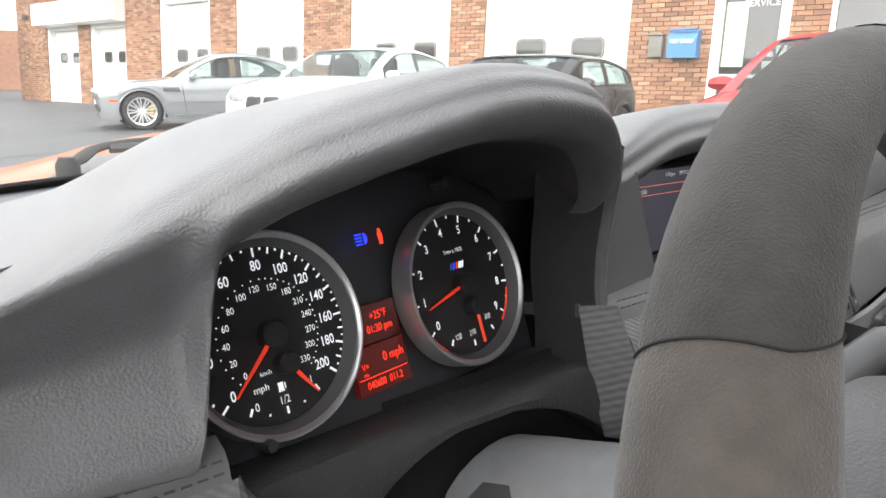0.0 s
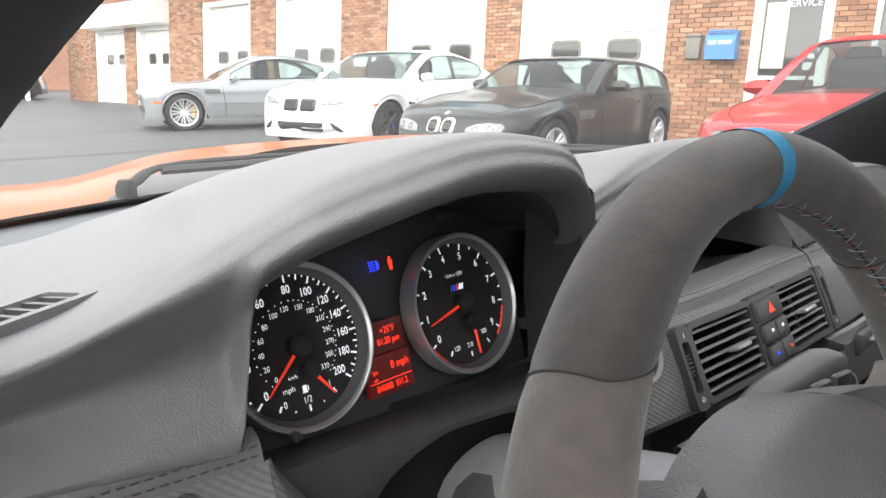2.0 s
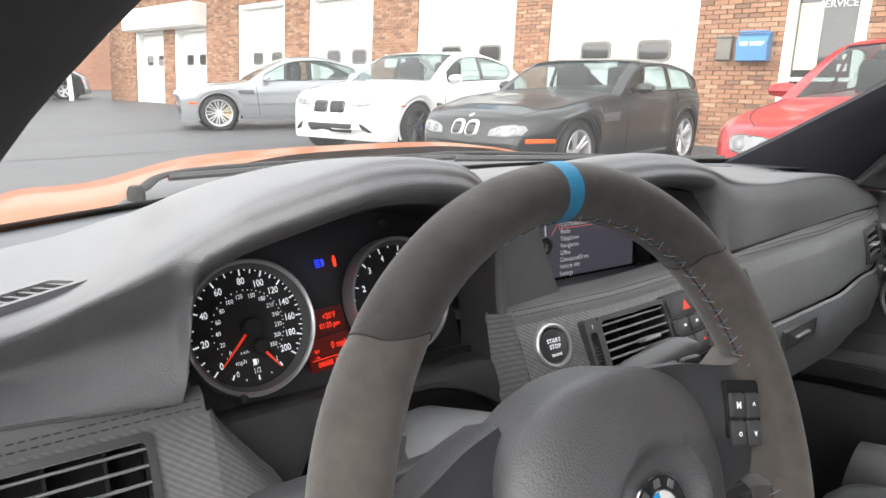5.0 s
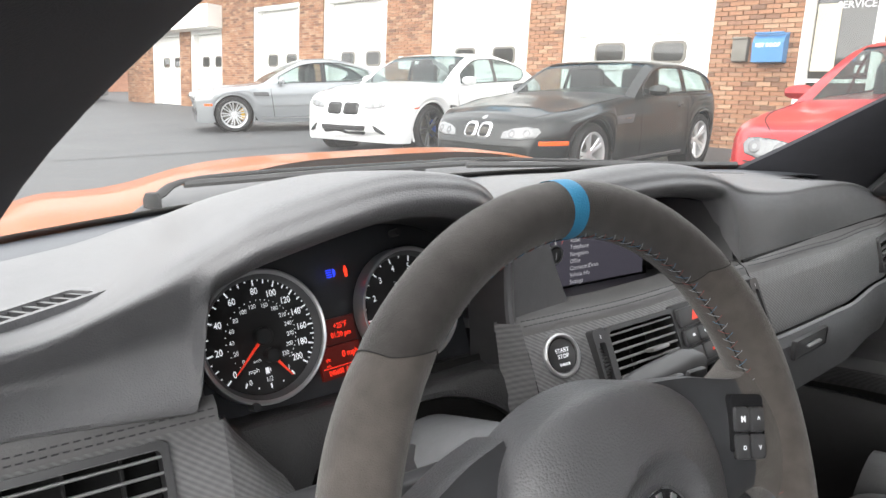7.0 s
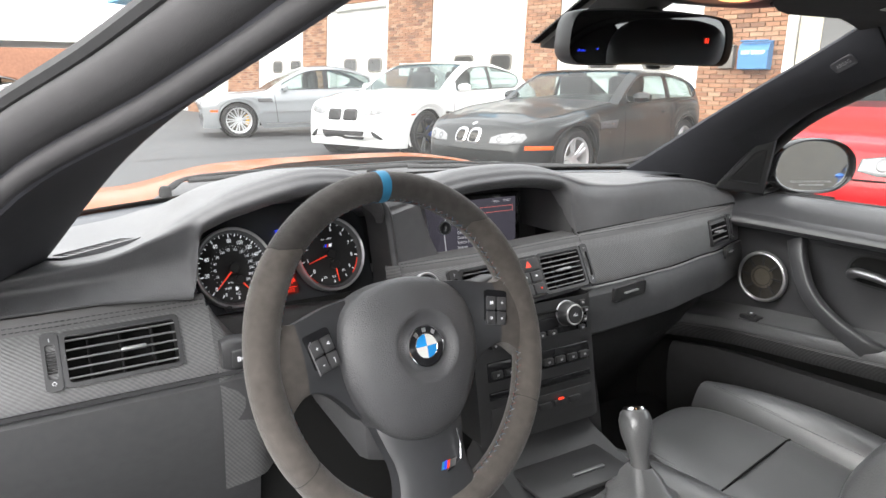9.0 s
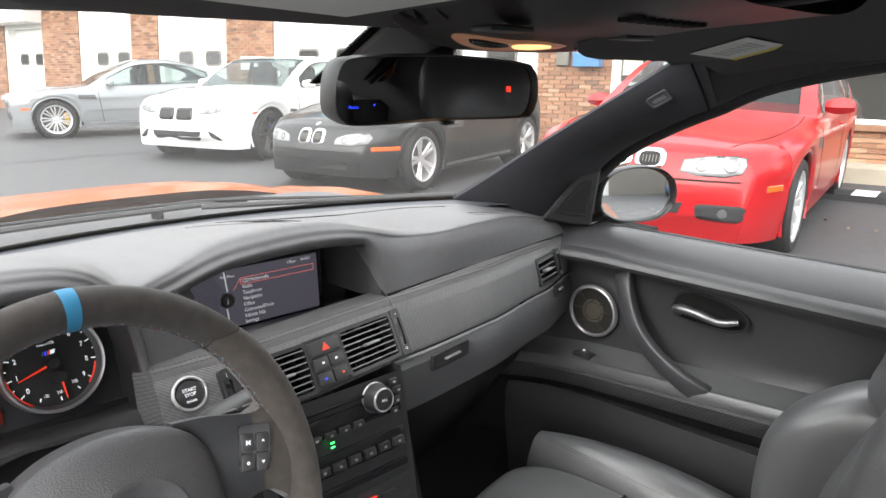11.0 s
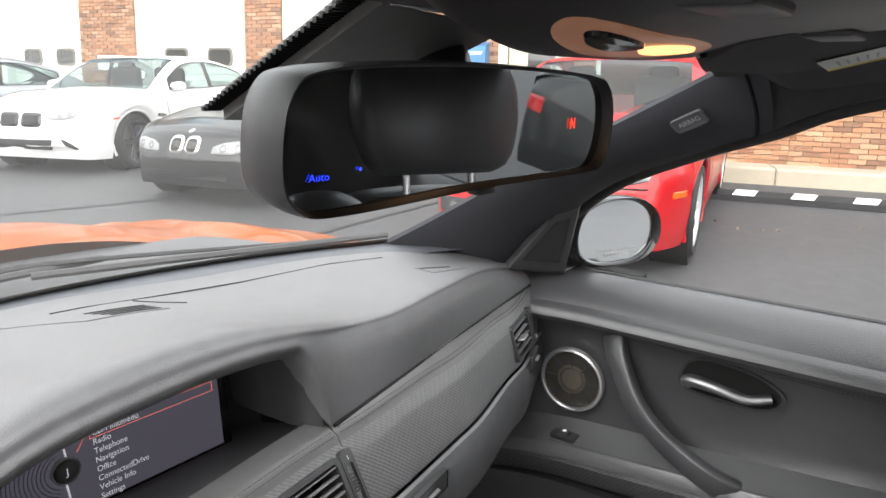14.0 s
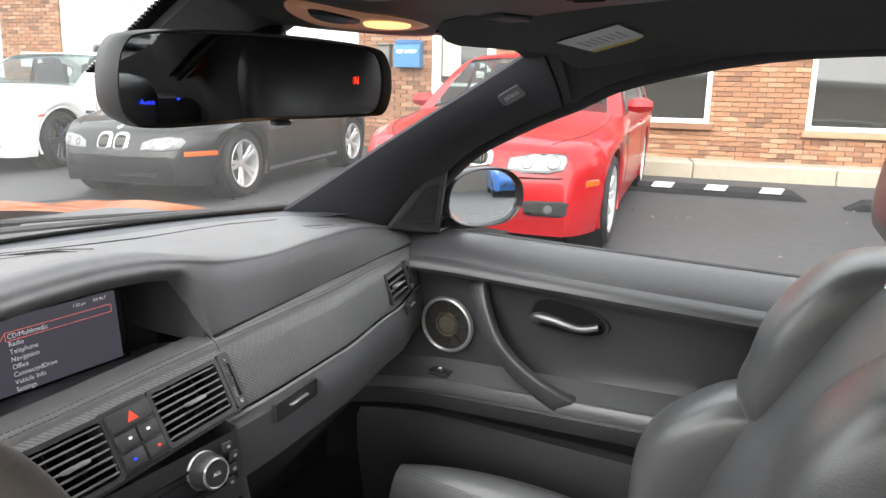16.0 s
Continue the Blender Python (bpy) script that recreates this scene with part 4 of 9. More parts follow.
M2 = dict(dlo=(-1.30, 0.55), bow=0.20, wb=2.693, fo=0.83, ro=0.95, w=1.854, r=0.335, rim=0.255, nose=0.20, flare=0.03, sill=0.17, spokes=5, twin=True, rim_mat=RIMDARK, cal=CALIPERBLUE,
          top=[(-2.30, 0.40), (-2.26, 0.66), (-2.18, 0.95), (-2.05, 1.02), (-1.5, 1.04), (-0.5, 0.99), (0.72, 0.975), (1.2, 0.945), (1.75, 0.88), (1.98, 0.825), (2.07, 0.775), (2.135, 0.66), (2.165, 0.5), (2.177, 0.34)],
          belt=[(-2.3, 0.5), (-2.2, 0.84), (-1.9, 0.96), (-1.0, 0.95), (0.0, 0.93), (0.75, 0.91), (1.3, 0.86), (1.9, 0.76), (2.08, 0.69), (2.18, 0.40)],
          cabin=[(0.85, 0.96), (0.10, 1.36), (-0.75, 1.38), (-1.75, 1.03)], pillars=[(-0.46, -0.36)], seams=[(0.66, 0.26, 0.05), (-0.62, 0.34, -0.06)], handle=-0.42, seat=-0.2,
          kr=0.28, kidney=[(0.150, 0.625, 0.27, 0.160)], kidney_rim=GLOSSBLACK, light=[(0.37, 0.632), (0.36, 0.66), (0.42, 0.69), (0.54, 0.712), (0.64, 0.725), (0.70, 0.728), (0.705, 0.70), (0.66, 0.655), (0.55, 0.632)],
          bulbs=[(0.50, 0.665, 0.028), (0.61, 0.685, 0.03)], badge=0.16,
          front=[("lower_intake", [(-0.36, 0.285), (-0.39, 0.34), (-0.41, 0.405), (0.41, 0.405), (0.39, 0.34), (0.36, 0.285)], MATTBLACK, False), ("side_intake", [(0.50, 0.415), (0.55, 0.405), (0.64, 0.350), (0.70, 0.300), (0.64, 0.295), (0.56, 0.325)], MATTBLACK, True)],
          side=[("side_gill", [(0.76, 0.60), (0.74, 0.64), (0.92, 0.66), (0.94, 0.62)], GLOSSBLACK), ("side_marker", [(1.62, 0.63), (1.62, 0.65), (1.72, 0.64), (1.72, 0.62)], AMBER)])
Z3 = dict(kr=0.34, dome=0.03, dlo=(-1.62, 0.22), bow=0.26, wb=2.459, fo=0.78, ro=0.79, w=1.74, r=0.315, rim=0.225, nose=0.34, flare=0.03, sill=0.17, spokes=5, twin=True,
          top=[(-2.02, 0.36), (-1.99, 0.55), (-1.93, 0.80), (-1.85, 0.90), (-1.5, 0.93), (-0.5, 0.93), (0.30, 0.90), (0.9, 0.86), (1.5, 0.775), (1.75, 0.715), (1.88, 0.655), (1.955, 0.56), (1.995, 0.45), (2.01, 0.34)],
          belt=[(-2.02, 0.5), (-1.9, 0.80), (-1.5, 0.87), (-0.8, 0.865), (0.0, 0.845), (0.5, 0.82), (1.0, 0.76), (1.6, 0.66), (1.9, 0.58), (2.01, 0.40)],
          cabin=[(0.42, 0.88), (-0.20, 1.225), (-1.02, 1.215), (-1.84, 0.90)], fast=0.04, pillars=[(-0.80, -0.70)], seams=[(0.30, 0.26, 0.02), (-0.80, 0.30, 0.02)], handle=-0.62, seat=-0.55,
          kidney=[(0.088, 0.555, 0.155, 0.155)], light=[(0.29, 0.49), (0.30, 0.55), (0.40, 0.587), (0.52, 0.602), (0.62, 0.598), (0.655, 0.56), (0.62, 0.505), (0.48, 0.482)], bulbs=[(0.40, 0.535, 0.042), (0.54, 0.545, 0.042)], badge=0.17,
          front=[("lower_intake", [(-0.40, 0.24), (-0.42, 0.33), (0.42, 0.33), (0.40, 0.24)], MATTBLACK, False), ("bumper_line", [(-0.66, 0.415), (-0.66, 0.425), (0.66, 0.425), (0.66, 0.415)], DEEP, False)],
          side=[("side_marker", [(1.60, 0.435), (1.60, 0.475), (1.84, 0.475), (1.84, 0.435)], AMBER), ("side_gill", [(0.50, 0.60), (0.46, 0.69), (0.86, 0.68), (0.84, 0.60)], DARKPLASTIC), ("gill_bar", [(0.52, 0.645), (0.52, 0.655), (0.84, 0.655), (0.84, 0.645)], CHROME),
                ("sill_strip", [(-0.75, 0.20), (-0.75, 0.235), (0.8, 0.235), (0.8, 0.20)], SILVERTRIM)])


def put_car(front_wheel, rear_dir, wb, side, w):
    """The pose of a car from the ground point of one front wheel, its axis from front to rear, and which side that wheel is on."""
    a = math.atan2(-rear_dir[1], -rear_dir[0])
    f, l = V((math.cos(a), math.sin(a), 0)), V((-math.sin(a), math.cos(a), 0))
    c = V((*front_wheel, 0)) - f * (wb / 2) - l * side * (w / 2 - 0.125)
    return Matrix.Translation(c) @ Matrix.Rotation(a, 4, "Z")


red = car("red_coupe", "bright red two-door coupe parked nose out by the office", put_car((4.18, 1.42), (2.64, 0.60), 2.731, 1, 1.78), REDPAINT, RED46)
dark = car("dark_grey_hatch", "dark grey shooting-brake coupe parked before the garage", put_car((3.88, 4.91), (2.85, 0.85), 2.459, 1, 1.74), BLACKPAINT, Z3)
white = car("white_coupe", "white modern coupe with black grille parked before the garage", put_car((3.88, 8.18), (2.7, 1.25), 2.693, 1, 1.854), WHITEPAINT, M2)
silver = car("silver_coupe", "silver grey coupe with bright wheels and yellow calipers", put_car((2.36, 13.0), (4.0, -0.5), 2.731, 1, 1.78), SILVERBLUE, SIL46)


# ---- our car: dashboard ----
EDGE = [(-0.72, 0.338, 0.894), (-0.648, 0.336, 0.900), (-0.591, 0.334, 0.907), (-0.548, 0.331, 0.922), (-0.505, 0.328, 0.938), (-0.474, 0.325, 0.953), (-0.445, 0.322, 0.964), (-0.37, 0.318, 0.982), (-0.31, 0.325, 0.979), (-0.275, 0.338, 0.965), (-0.25, 0.355, 0.94),
        (-0.225, 0.388, 0.918), (-0.17, 0.405, 0.926), (-0.10, 0.412, 0.945), (0.0, 0.417, 0.951), (0.07, 0.422, 0.947), (0.125, 0.432, 0.936), (0.20, 0.454, 0.914), (0.29, 0.458, 0.905), (0.40, 0.476, 0.902), (0.55, 0.510, 0.889), (0.71, 0.545, 0.852)]
CROWN = [(-0.72, 0.385, 0.893), (-0.648, 0.383, 0.901), (-0.591, 0.38, 0.905), (-0.548, 0.375, 0.918), (-0.505, 0.37, 0.946), (-0.474, 0.366, 0.963), (-0.442, 0.362, 0.978), (-0.37, 0.358, 0.994), (-0.31, 0.362, 0.990), (-0.272, 0.372, 0.977), (-0.245, 0.39, 0.957),
         (-0.22, 0.415, 0.936), (-0.165, 0.435, 0.945), (-0.10, 0.45, 0.963), (0.0, 0.457, 0.968), (0.08, 0.462, 0.960), (0.14, 0.470, 0.943), (0.22, 0.486, 0.921), (0.30, 0.492, 0.911), (0.41, 0.51, 0.909), (0.56, 0.538, 0.895), (0.715, 0.565, 0.860)]
SADDLE = [(-0.72, 0.50, 0.882), (-0.648, 0.49, 0.889), (-0.591, 0.48, 0.894), (-0.548, 0.478, 0.903), (-0.505, 0.48, 0.928), (-0.474, 0.485, 0.955), (-0.435, 0.49, 0.967), (-0.37, 0.50, 0.974), (-0.31, 0.50, 0.967), (-0.27, 0.51, 0.953), (-0.24, 0.52, 0.943),
          (-0.21, 0.53, 0.935), (-0.16, 0.55, 0.936), (-0.10, 0.56, 0.942), (0.0, 0.57, 0.944), (0.08, 0.57, 0.937), (0.15, 0.575, 0.923), (0.24, 0.58, 0.910), (0.31, 0.585, 0.907), (0.42, 0.592, 0.903), (0.55, 0.60, 0.890), (0.70, 0.60, 0.862)]


def base_y(x):
    return 0.93 - 0.45 * x * x


def columns(k):
    """The five control curves of the padded top, k columns each."""
    e, c, s = spline(EDGE, k), spline(CROWN, k), spline(SADDLE, k)
    far = [V((p.x, base_y(p.x), 0.880)) for p in s]
    mid = [V((p.x, p.y + (f.y - p.y) * 0.5, 0.45 * p.z + 0.55 * f.z + 0.006)) for p, f in zip(s, far)]
    return e, c, s, mid, far


dash = thing("dashboard", "black leather-grained dashboard with twin cowls over cluster and screen", "dashboard", (0, 0.6, 0.5))
K = 280
cols = columns(K)
rows = []
for i in range(K):
    e, c1, sd, md, fr_ = [c[i] for c in cols]
    lip = [e + V((0, 0.030, -0.023)), e + V((0, 0.012, -0.0185)), e + V((0, 0.002, -0.0115)), e + V((0, -0.001, -0.004))]
    drop = max(0.0, min(1.0, (e.x + 0.60) / 0.10))
    low_ = V((e.x, 0.3415, 0.8585 - 0.008 * drop)) if e.x < 0 else V((e.x + 0.004, 0.414 + 0.112 * (e.x - 0.135) / 0.575, 0.843 - 0.012 * (e.x - 0.135) / 0.575))
    front = [low_, e + (low_ - e) * 0.62 + V((0, -0.003, 0)), e + (low_ - e) * 0.28 + V((0, -0.004, 0)), e + (low_ - e) * 0.10 + V((0, -0.001, 0))]
    if e.x < 0:
        roll = V((e.x, 0.3215, low_.z + 0.0070))
        front = [low_, roll, e + (roll - e) * 0.52 + V((0, 0.0150, 0)), e + (roll - e) * 0.16 + V((0, 0.0075, 0))]
    f = max(0.0, min(1.0, (-0.487 - e.x) / 0.020)) if e.x < 0 else max(0.0, min(1.0, (e.x - 0.122) / 0.020))
    f = f * f * (3 - 2 * f)
    head = [a + (b - a) * f for a, b in zip(lip, front)]
    rows.append(spline(head + [e + V((0, 0.004, 0.002)), e + (c1 - e) * 0.38 + V((0, -0.0035, 0.0042)), c1, sd, md, fr_], 52) + [fr_ + V((0, 0.02, -0.03))])
bm = bmnew()
grid(bm, rows)
_pad = bm.copy()
top = part("padded_top", bm, DASH, dash, "charcoal grained dash top")
# windscreen-side strip
bm = bmnew()
xs = [-0.70 + 1.40 * i / 50 for i in range(51)]
grid(bm, [[V((x, base_y(x) - 0.125 + 0.02 * abs(x), 0.8885)), V((x, base_y(x) - 0.09 + 0.02 * abs(x), 0.8900)), V((x, base_y(x) - 0.04, 0.888)), V((x, base_y(x) - 0.004, 0.886)), V((x, base_y(x) + 0.01, 0.872))] for x in xs])
part("defrost_strip", bm, material("defrost_strip", (0.070, 0.074, 0.084), 0.5, scale=60, bump=0.3, bump_scale=600), dash, "blue-grey plastic strip along the windscreen")


tree = BVHTree.FromBMesh(_pad)


def on_pad(x, y):
    return tree.ray_cast(V((x, y, 2)), V((0, 0, -1)))[0]


def pad_patch(bb, corners, lift, thick=0.002, n=10, k=4):
    """A thin plate that follows the padded top; corners run round a four-sided plan."""
    a, b, c, d = [V((*p, 0)) for p in corners]
    rows = []
    for i in range(n + 1):
        p, q = a + (b - a) * i / n, d + (c - d) * i / n
        rows.append([on_pad((p + (q - p) * j / k).x, (p + (q - p) * j / k).y) + V((0, 0, lift)) for j in range(k + 1)])
    solid(bb, rows, thick)
    return bb


def defroster(corners, slots, label):
    fr = part("defrost_vent", pad_patch(bmnew(), corners, 0.0010, 0.003), DASH, dash, label)
    for s in slots:
        part("slot", pad_patch(bmnew(), s, 0.0017, 0.0010, 6, 1), DEEP, fr, smooth=False)


defroster([(-0.03, 0.735), (0.115, 0.722), (0.118, 0.650), (0.03, 0.655)], [[(0.045 + 0.004 * k, 0.700 - 0.012 * k), (0.108 + 0.001 * k, 0.690 - 0.010 * k), (0.108 + 0.001 * k, 0.686 - 0.010 * k), (0.045 + 0.004 * k, 0.695 - 0.012 * k)] for k in range(4)], "slim defroster outlet let into the dash top")
defroster([(0.478, 0.592), (0.524, 0.563), (0.527, 0.530), (0.466, 0.545)], [[(0.480 + 0.0060 * k, 0.586 - 0.0038 * k), (0.4830 + 0.0060 * k, 0.584 - 0.0038 * k), (0.4790 + 0.0060 * k, 0.574 - 0.0036 * k), (0.4760 + 0.0060 * k, 0.576 - 0.0036 * k)] for k in range(7)], "short toothed defroster outlet")
# seams on the padded top
for line in ([(0.03, 0.752), (0.066, 0.750), (0.146, 0.742), (0.27, 0.727), (0.412, 0.710), (0.50, 0.68)], [(0.118, 0.735), (0.124, 0.715), (0.134, 0.695), (0.152, 0.672)],):
    bm = bmnew()
    tube(bm, [on_pad(x, y) + V((0, 0, 0.0004)) for x, y in line], 0.0009, 6)
    part("seam", bm, MATTBLACK, dash)

# shadow gap under the passenger face, drawn as a near-black tube
bm = bmnew()
tube(bm, [V((x + 0.004, 0.4125 + 0.112 * (x - 0.135) / 0.575, 0.8435 - 0.012 * (x - 0.135) / 0.575)) for x in [0.145 + 0.555 * i / 40 for i in range(41)]], 0.0022, 6)
part("seam", bm, DEEP, dash)

# cluster tunnel
e = cols[0]
arch = [V((-0.500, 0.345, 0.850)), V((-0.501, 0.340, 0.885)), V((-0.502, 0.335, 0.910)), V((-0.503, 0.328, 0.926))] + [p for p in e if -0.503 < p.x < -0.232]
cx = -0.367
inner = [V((cx + (p.x - cx) * 0.985, 0.475, p.z - 0.022 - 0.03 * max(0, p.z - 0.93) / 0.05)) for p in arch]
midl = [(a + b) / 2 + V((0, 0, 0.006)) for a, b in zip(arch, inner)]
bm = bmnew()
grid(bm, [[a + V((0, 0.011, -0.018)), a + V((0, 0.022, -0.020)), m_ + V((0, 0.004, -0.008)), b] for a, m_, b in zip(arch, midl, inner)])
part("cluster_cowl", bm, SATIN, dash, "dark inner lining of the cluster cowl")
brim = spline([V((-0.262, 0.346, 0.952)), V((-0.243, 0.361, 0.932)), V((-0.230, 0.374, 0.908)), V((-0.2225, 0.383, 0.880)), V((-0.2185, 0.386, 0.855)), V((-0.217, 0.384, 0.836)), V((-0.2175, 0.380, 0.815)), V((-0.219, 0.377, 0.790))], 32)
bm = bmnew()
grid(bm, [[p + V((-0.014, 0.055, -0.004)), p + V((-0.007, 0.014, -0.002)), p + V((-0.004, 0.004, -0.001))] for p in brim])
part("cluster_cheek", bm, SATIN, dash, "dark inner side of the cluster hood")
bm = bmnew()
grid(bm, [[p + V((-0.004, 0.004, -0.001)), p + V((-0.0025, 0.0005, 0)), p + V((0.001, -0.001, 0)), p + V((0.005, 0.001, 0)), p + V((0.008, 0.007, 0.002)), p + V((0.011, 0.028, 0.004))] for p in brim])
part("hood_edge", bm, DASH, dash, "rounded grained edge of the cluster hood")
# left lower lining of the cowl
bm = bmnew()
grid(bm, [[V((-0.499, 0.344, 0.852)), V((-0.490, 0.345, 0.838))], [V((-0.498, 0.37, 0.862)), V((-0.488, 0.375, 0.815))], [V((-0.497, 0.43, 0.88)), V((-0.488, 0.43, 0.79))]])
part("cowl_foot", bm, SATIN, dash)
# screen cowl lining
arch = [p for p in e if -0.215 < p.x < 0.14]
inner = [V((-0.03 + (p.x + 0.03) * (0.98 if p.x > 0 else 0.96), 0.545, min(p.z - 0.02, 0.925))) for p in arch]
bm = bmnew()
grid(bm, [[a + V((0, 0.004, -0.004)), a + V((0, 0.014, -0.007)), (a + b) / 2, b] for a, b in zip(arch, inner)])
part("screen_cowl", bm, SATIN, dash, "dark inner lining of the screen cowl")
bm = bmnew()
grid(bm, [[V((-0.23, 0.55, 0.79)), V((0.16, 0.55, 0.79))], [V((-0.23, 0.55, 0.922)), V((0.16, 0.55, 0.918))]])
part("screen_recess", bm, SATIN, dash)
bm = bmnew()
solid(bm, [[V((-0.225, 0.40, 0.838)), V((-0.05, 0.405, 0.838)), V((0.146, 0.418, 0.842))], [V((-0.225, 0.55, 0.80)), V((-0.05, 0.55, 0.80)), V((0.15, 0.55, 0.80))]], 0.01)
part("screen_shelf", bm, DASH, dash)
# cheek between the two cowls
bm = bmnew()
grid(bm, [spline([V((-0.222, 0.384, 0.916)), V((-0.214, 0.390, 0.88)), V((-0.209, 0.392, 0.842))], 8), spline([V((-0.17, 0.402, 0.924)), V((-0.155, 0.40, 0.88)), V((-0.135, 0.402, 0.840))], 8), spline([V((-0.15, 0.43, 0.928)), V((-0.12, 0.47, 0.88)), V((-0.085, 0.52, 0.812))], 8)])
part("cowl_cheek", bm, DASH, dash)
# passenger front face between the top edge and the trim line
turn = [[V((x, y - dy * 0.6, z)) for z, dy in ((0.912, 0.0), (0.904, 0.0), (0.893, 0.0), (0.880, 0.001), (0.868, 0.003), (0.858, 0.006), (0.849, 0.010), (0.841, 0.014))] for x, y in ((0.118, 0.545), (0.121, 0.50), (0.126, 0.462), (0.133, 0.440), (0.142, 0.429))]
bm = bmnew()
grid(bm, turn)
part("recess_wall", bm, SATIN, dash, "dark side wall of the screen recess")


def trim_y(x):
    """How far ahead the top edge of the trim face stands."""
    return lerp_table([(-0.72, 0.332), (-0.5, 0.338), (-0.21, 0.374), (-0.10, 0.374), (0.15, 0.404), (0.35, 0.430), (0.55, 0.470), (0.72, 0.522)], x)[0]


def lean(x):
    """How much the trim face comes towards the seats as it goes down."""
    return 0.5 - 0.3 * max(0.0, min(1.0, (x - 0.30) / 0.42))


def face_y(x, z):
    return trim_y(x) + lean(x) * (min(0.832, max(0.75, z)) - 0.832)


# openings of the four outlets: from x, to x, from z, to z
OPENINGS = ((-0.122, -0.026, 0.769, 0.821), (0.036, 0.128, 0.769, 0.821), (-0.641, -0.529, 0.785, 0.831), (0.545, 0.625, 0.771, 0.817))


SLATEGREY = material("satin_grey_trim", (0.16, 0.16, 0.165), 0.4, scale=60)


def trim_band(name, x0, x1, prof, mat, lab, n=40):
    """A strip along the dash, open where an outlet sits: prof rows are (ahead of the trim face, height)."""
    holes = [h for h in OPENINGS if x0 < h[0] and h[1] < x1 and min(p[1] for p in prof) < h[2] and h[3] < max(p[1] for p in prof) + 0.004]
    xs = sorted({round(x0 + (x1 - x0) * i / n, 5) for i in range(n + 1)} | {h[k] for h in holes for k in (0, 1)})
    pr = list(prof)
    if holes:
        zs = sorted({p[1] for p in prof} | {h[k] for h in holes for k in (2, 3)}, reverse=True)
        tab = sorted((z, a) for a, z in prof)
        pr = [(lerp_table(tab, z)[0], z) for z in zs]
    bb = bmnew()
    vs = []
    for x in xs:
        z0 = -0.012 * max(0, (x - 0.15) / 0.57)
        vs.append([bb.verts.new((x, face_y(x, z) + a, z + z0)) for a, z in pr])
    for i in range(len(xs) - 1):
        for j in range(len(pr) - 1):
            xm, zm = (xs[i] + xs[i + 1]) / 2, (pr[j][1] + pr[j + 1][1]) / 2
            if not any(h[0] < xm < h[1] and h[2] < zm < h[3] for h in holes):
                bb.faces.new([vs[i][j], vs[i + 1][j], vs[i + 1][j + 1], vs[i][j + 1]])
    return part(name, bb, mat, dash, lab)


trim_band("stitched_ledge", 0.145, 0.715, [(0.030, 0.846), (0.012, 0.843), (0.002, 0.838), (-0.002, 0.832)], POD, "stitched leather ledge over the trim")
trim_band("carbon_trim", 0.145, 0.715, [(-0.002, 0.832), (-0.006, 0.82), (-0.004, 0.79), (0.0, 0.765), (0.002, 0.760)], WEAVE, "carbon-pattern leather trim panel")
trim_band("silver_line", 0.118, 0.715, [(-0.003, 0.7600), (-0.006, 0.758), (-0.003, 0.7560)], SLATEGREY, "thin satin grey line")
trim_band("glovebox_face", 0.118, 0.715, [(0.002, 0.756), (-0.006, 0.745), (-0.010, 0.71), (-0.004, 0.675), (0.02, 0.66), (0.20, 0.64)], DARKPLASTIC, "dark grained glovebox lid")
trim_band("knee_panel", 0.118, 0.715, [(0.05, 0.66), (0.10, 0.56), (0.22, 0.42), (0.3, 0.3)], CARPET, "dark panel under the glovebox")
# driver's side
bm = bmnew()
rows = []
for i in range(25):
    x = -0.72 + 0.2285 * i / 24
    zt = 0.8600 - 0.008 * max(0.0, min(1.0, (x + 0.60) / 0.10))
    rows.append([V((x, trim_y(x) + 0.012, zt)), V((x, trim_y(x) + 0.002, zt - 0.002)), V((x, trim_y(x) - 0.002, zt * 0.5 + 0.42)), V((x, trim_y(x) - 0.004, 0.840))])
grid(bm, rows)
part("stitched_ledge", bm, POD, dash, "stitched leather ledge below the pod")
trim_band("carbon_trim", -0.72, -0.489, [(-0.004, 0.840), (-0.006, 0.825), (-0.004, 0.775), (0.0, 0.765)], WEAVE, "carbon-pattern leather trim panel", 12)
trim_band("silver_line", -0.72, -0.45, [(-0.003, 0.7655), (-0.008, 0.763), (-0.003, 0.7605)], SATIN, "", 12)
trim_band("switch_panel", -0.72, -0.44, [(0.004, 0.762), (-0.004, 0.755), (0.002, 0.70), (0.02, 0.66), (0.05, 0.55), (0.2, 0.4)], DARKPLASTIC, "dark lower dash panel", 12)
bm = bmnew()
flat_, edge_ = [], []
for z, ex, ey, a in ((0.840, -0.4875, 0.340, -0.004), (0.825, -0.481, 0.3445, -0.006), (0.808, -0.470, 0.347, -0.0055), (0.790, -0.457, 0.346, -0.005), (0.775, -0.446, 0.344, -0.004), (0.745, -0.432, 0.334, -0.003), (0.70, -0.42, 0.335, 0.0), (0.60, -0.42, 0.35, 0.02)):
    flat_.append(V((-0.489, face_y(-0.489, z) + a, z)))
    edge_.append(V((ex, ey, z)))
turn_ = [a * 0.30 + V((b.x, (0.55 * a + 0.45 * b).y, b.z)) * 0.70 for a, b in zip(flat_, edge_)]
grid(bm, [spline(list(r_), 10) for r_ in zip(*[spline(c_, 24) for c_ in (flat_, turn_, edge_)])])
part("trim_return", bm, WEAVE, dash)
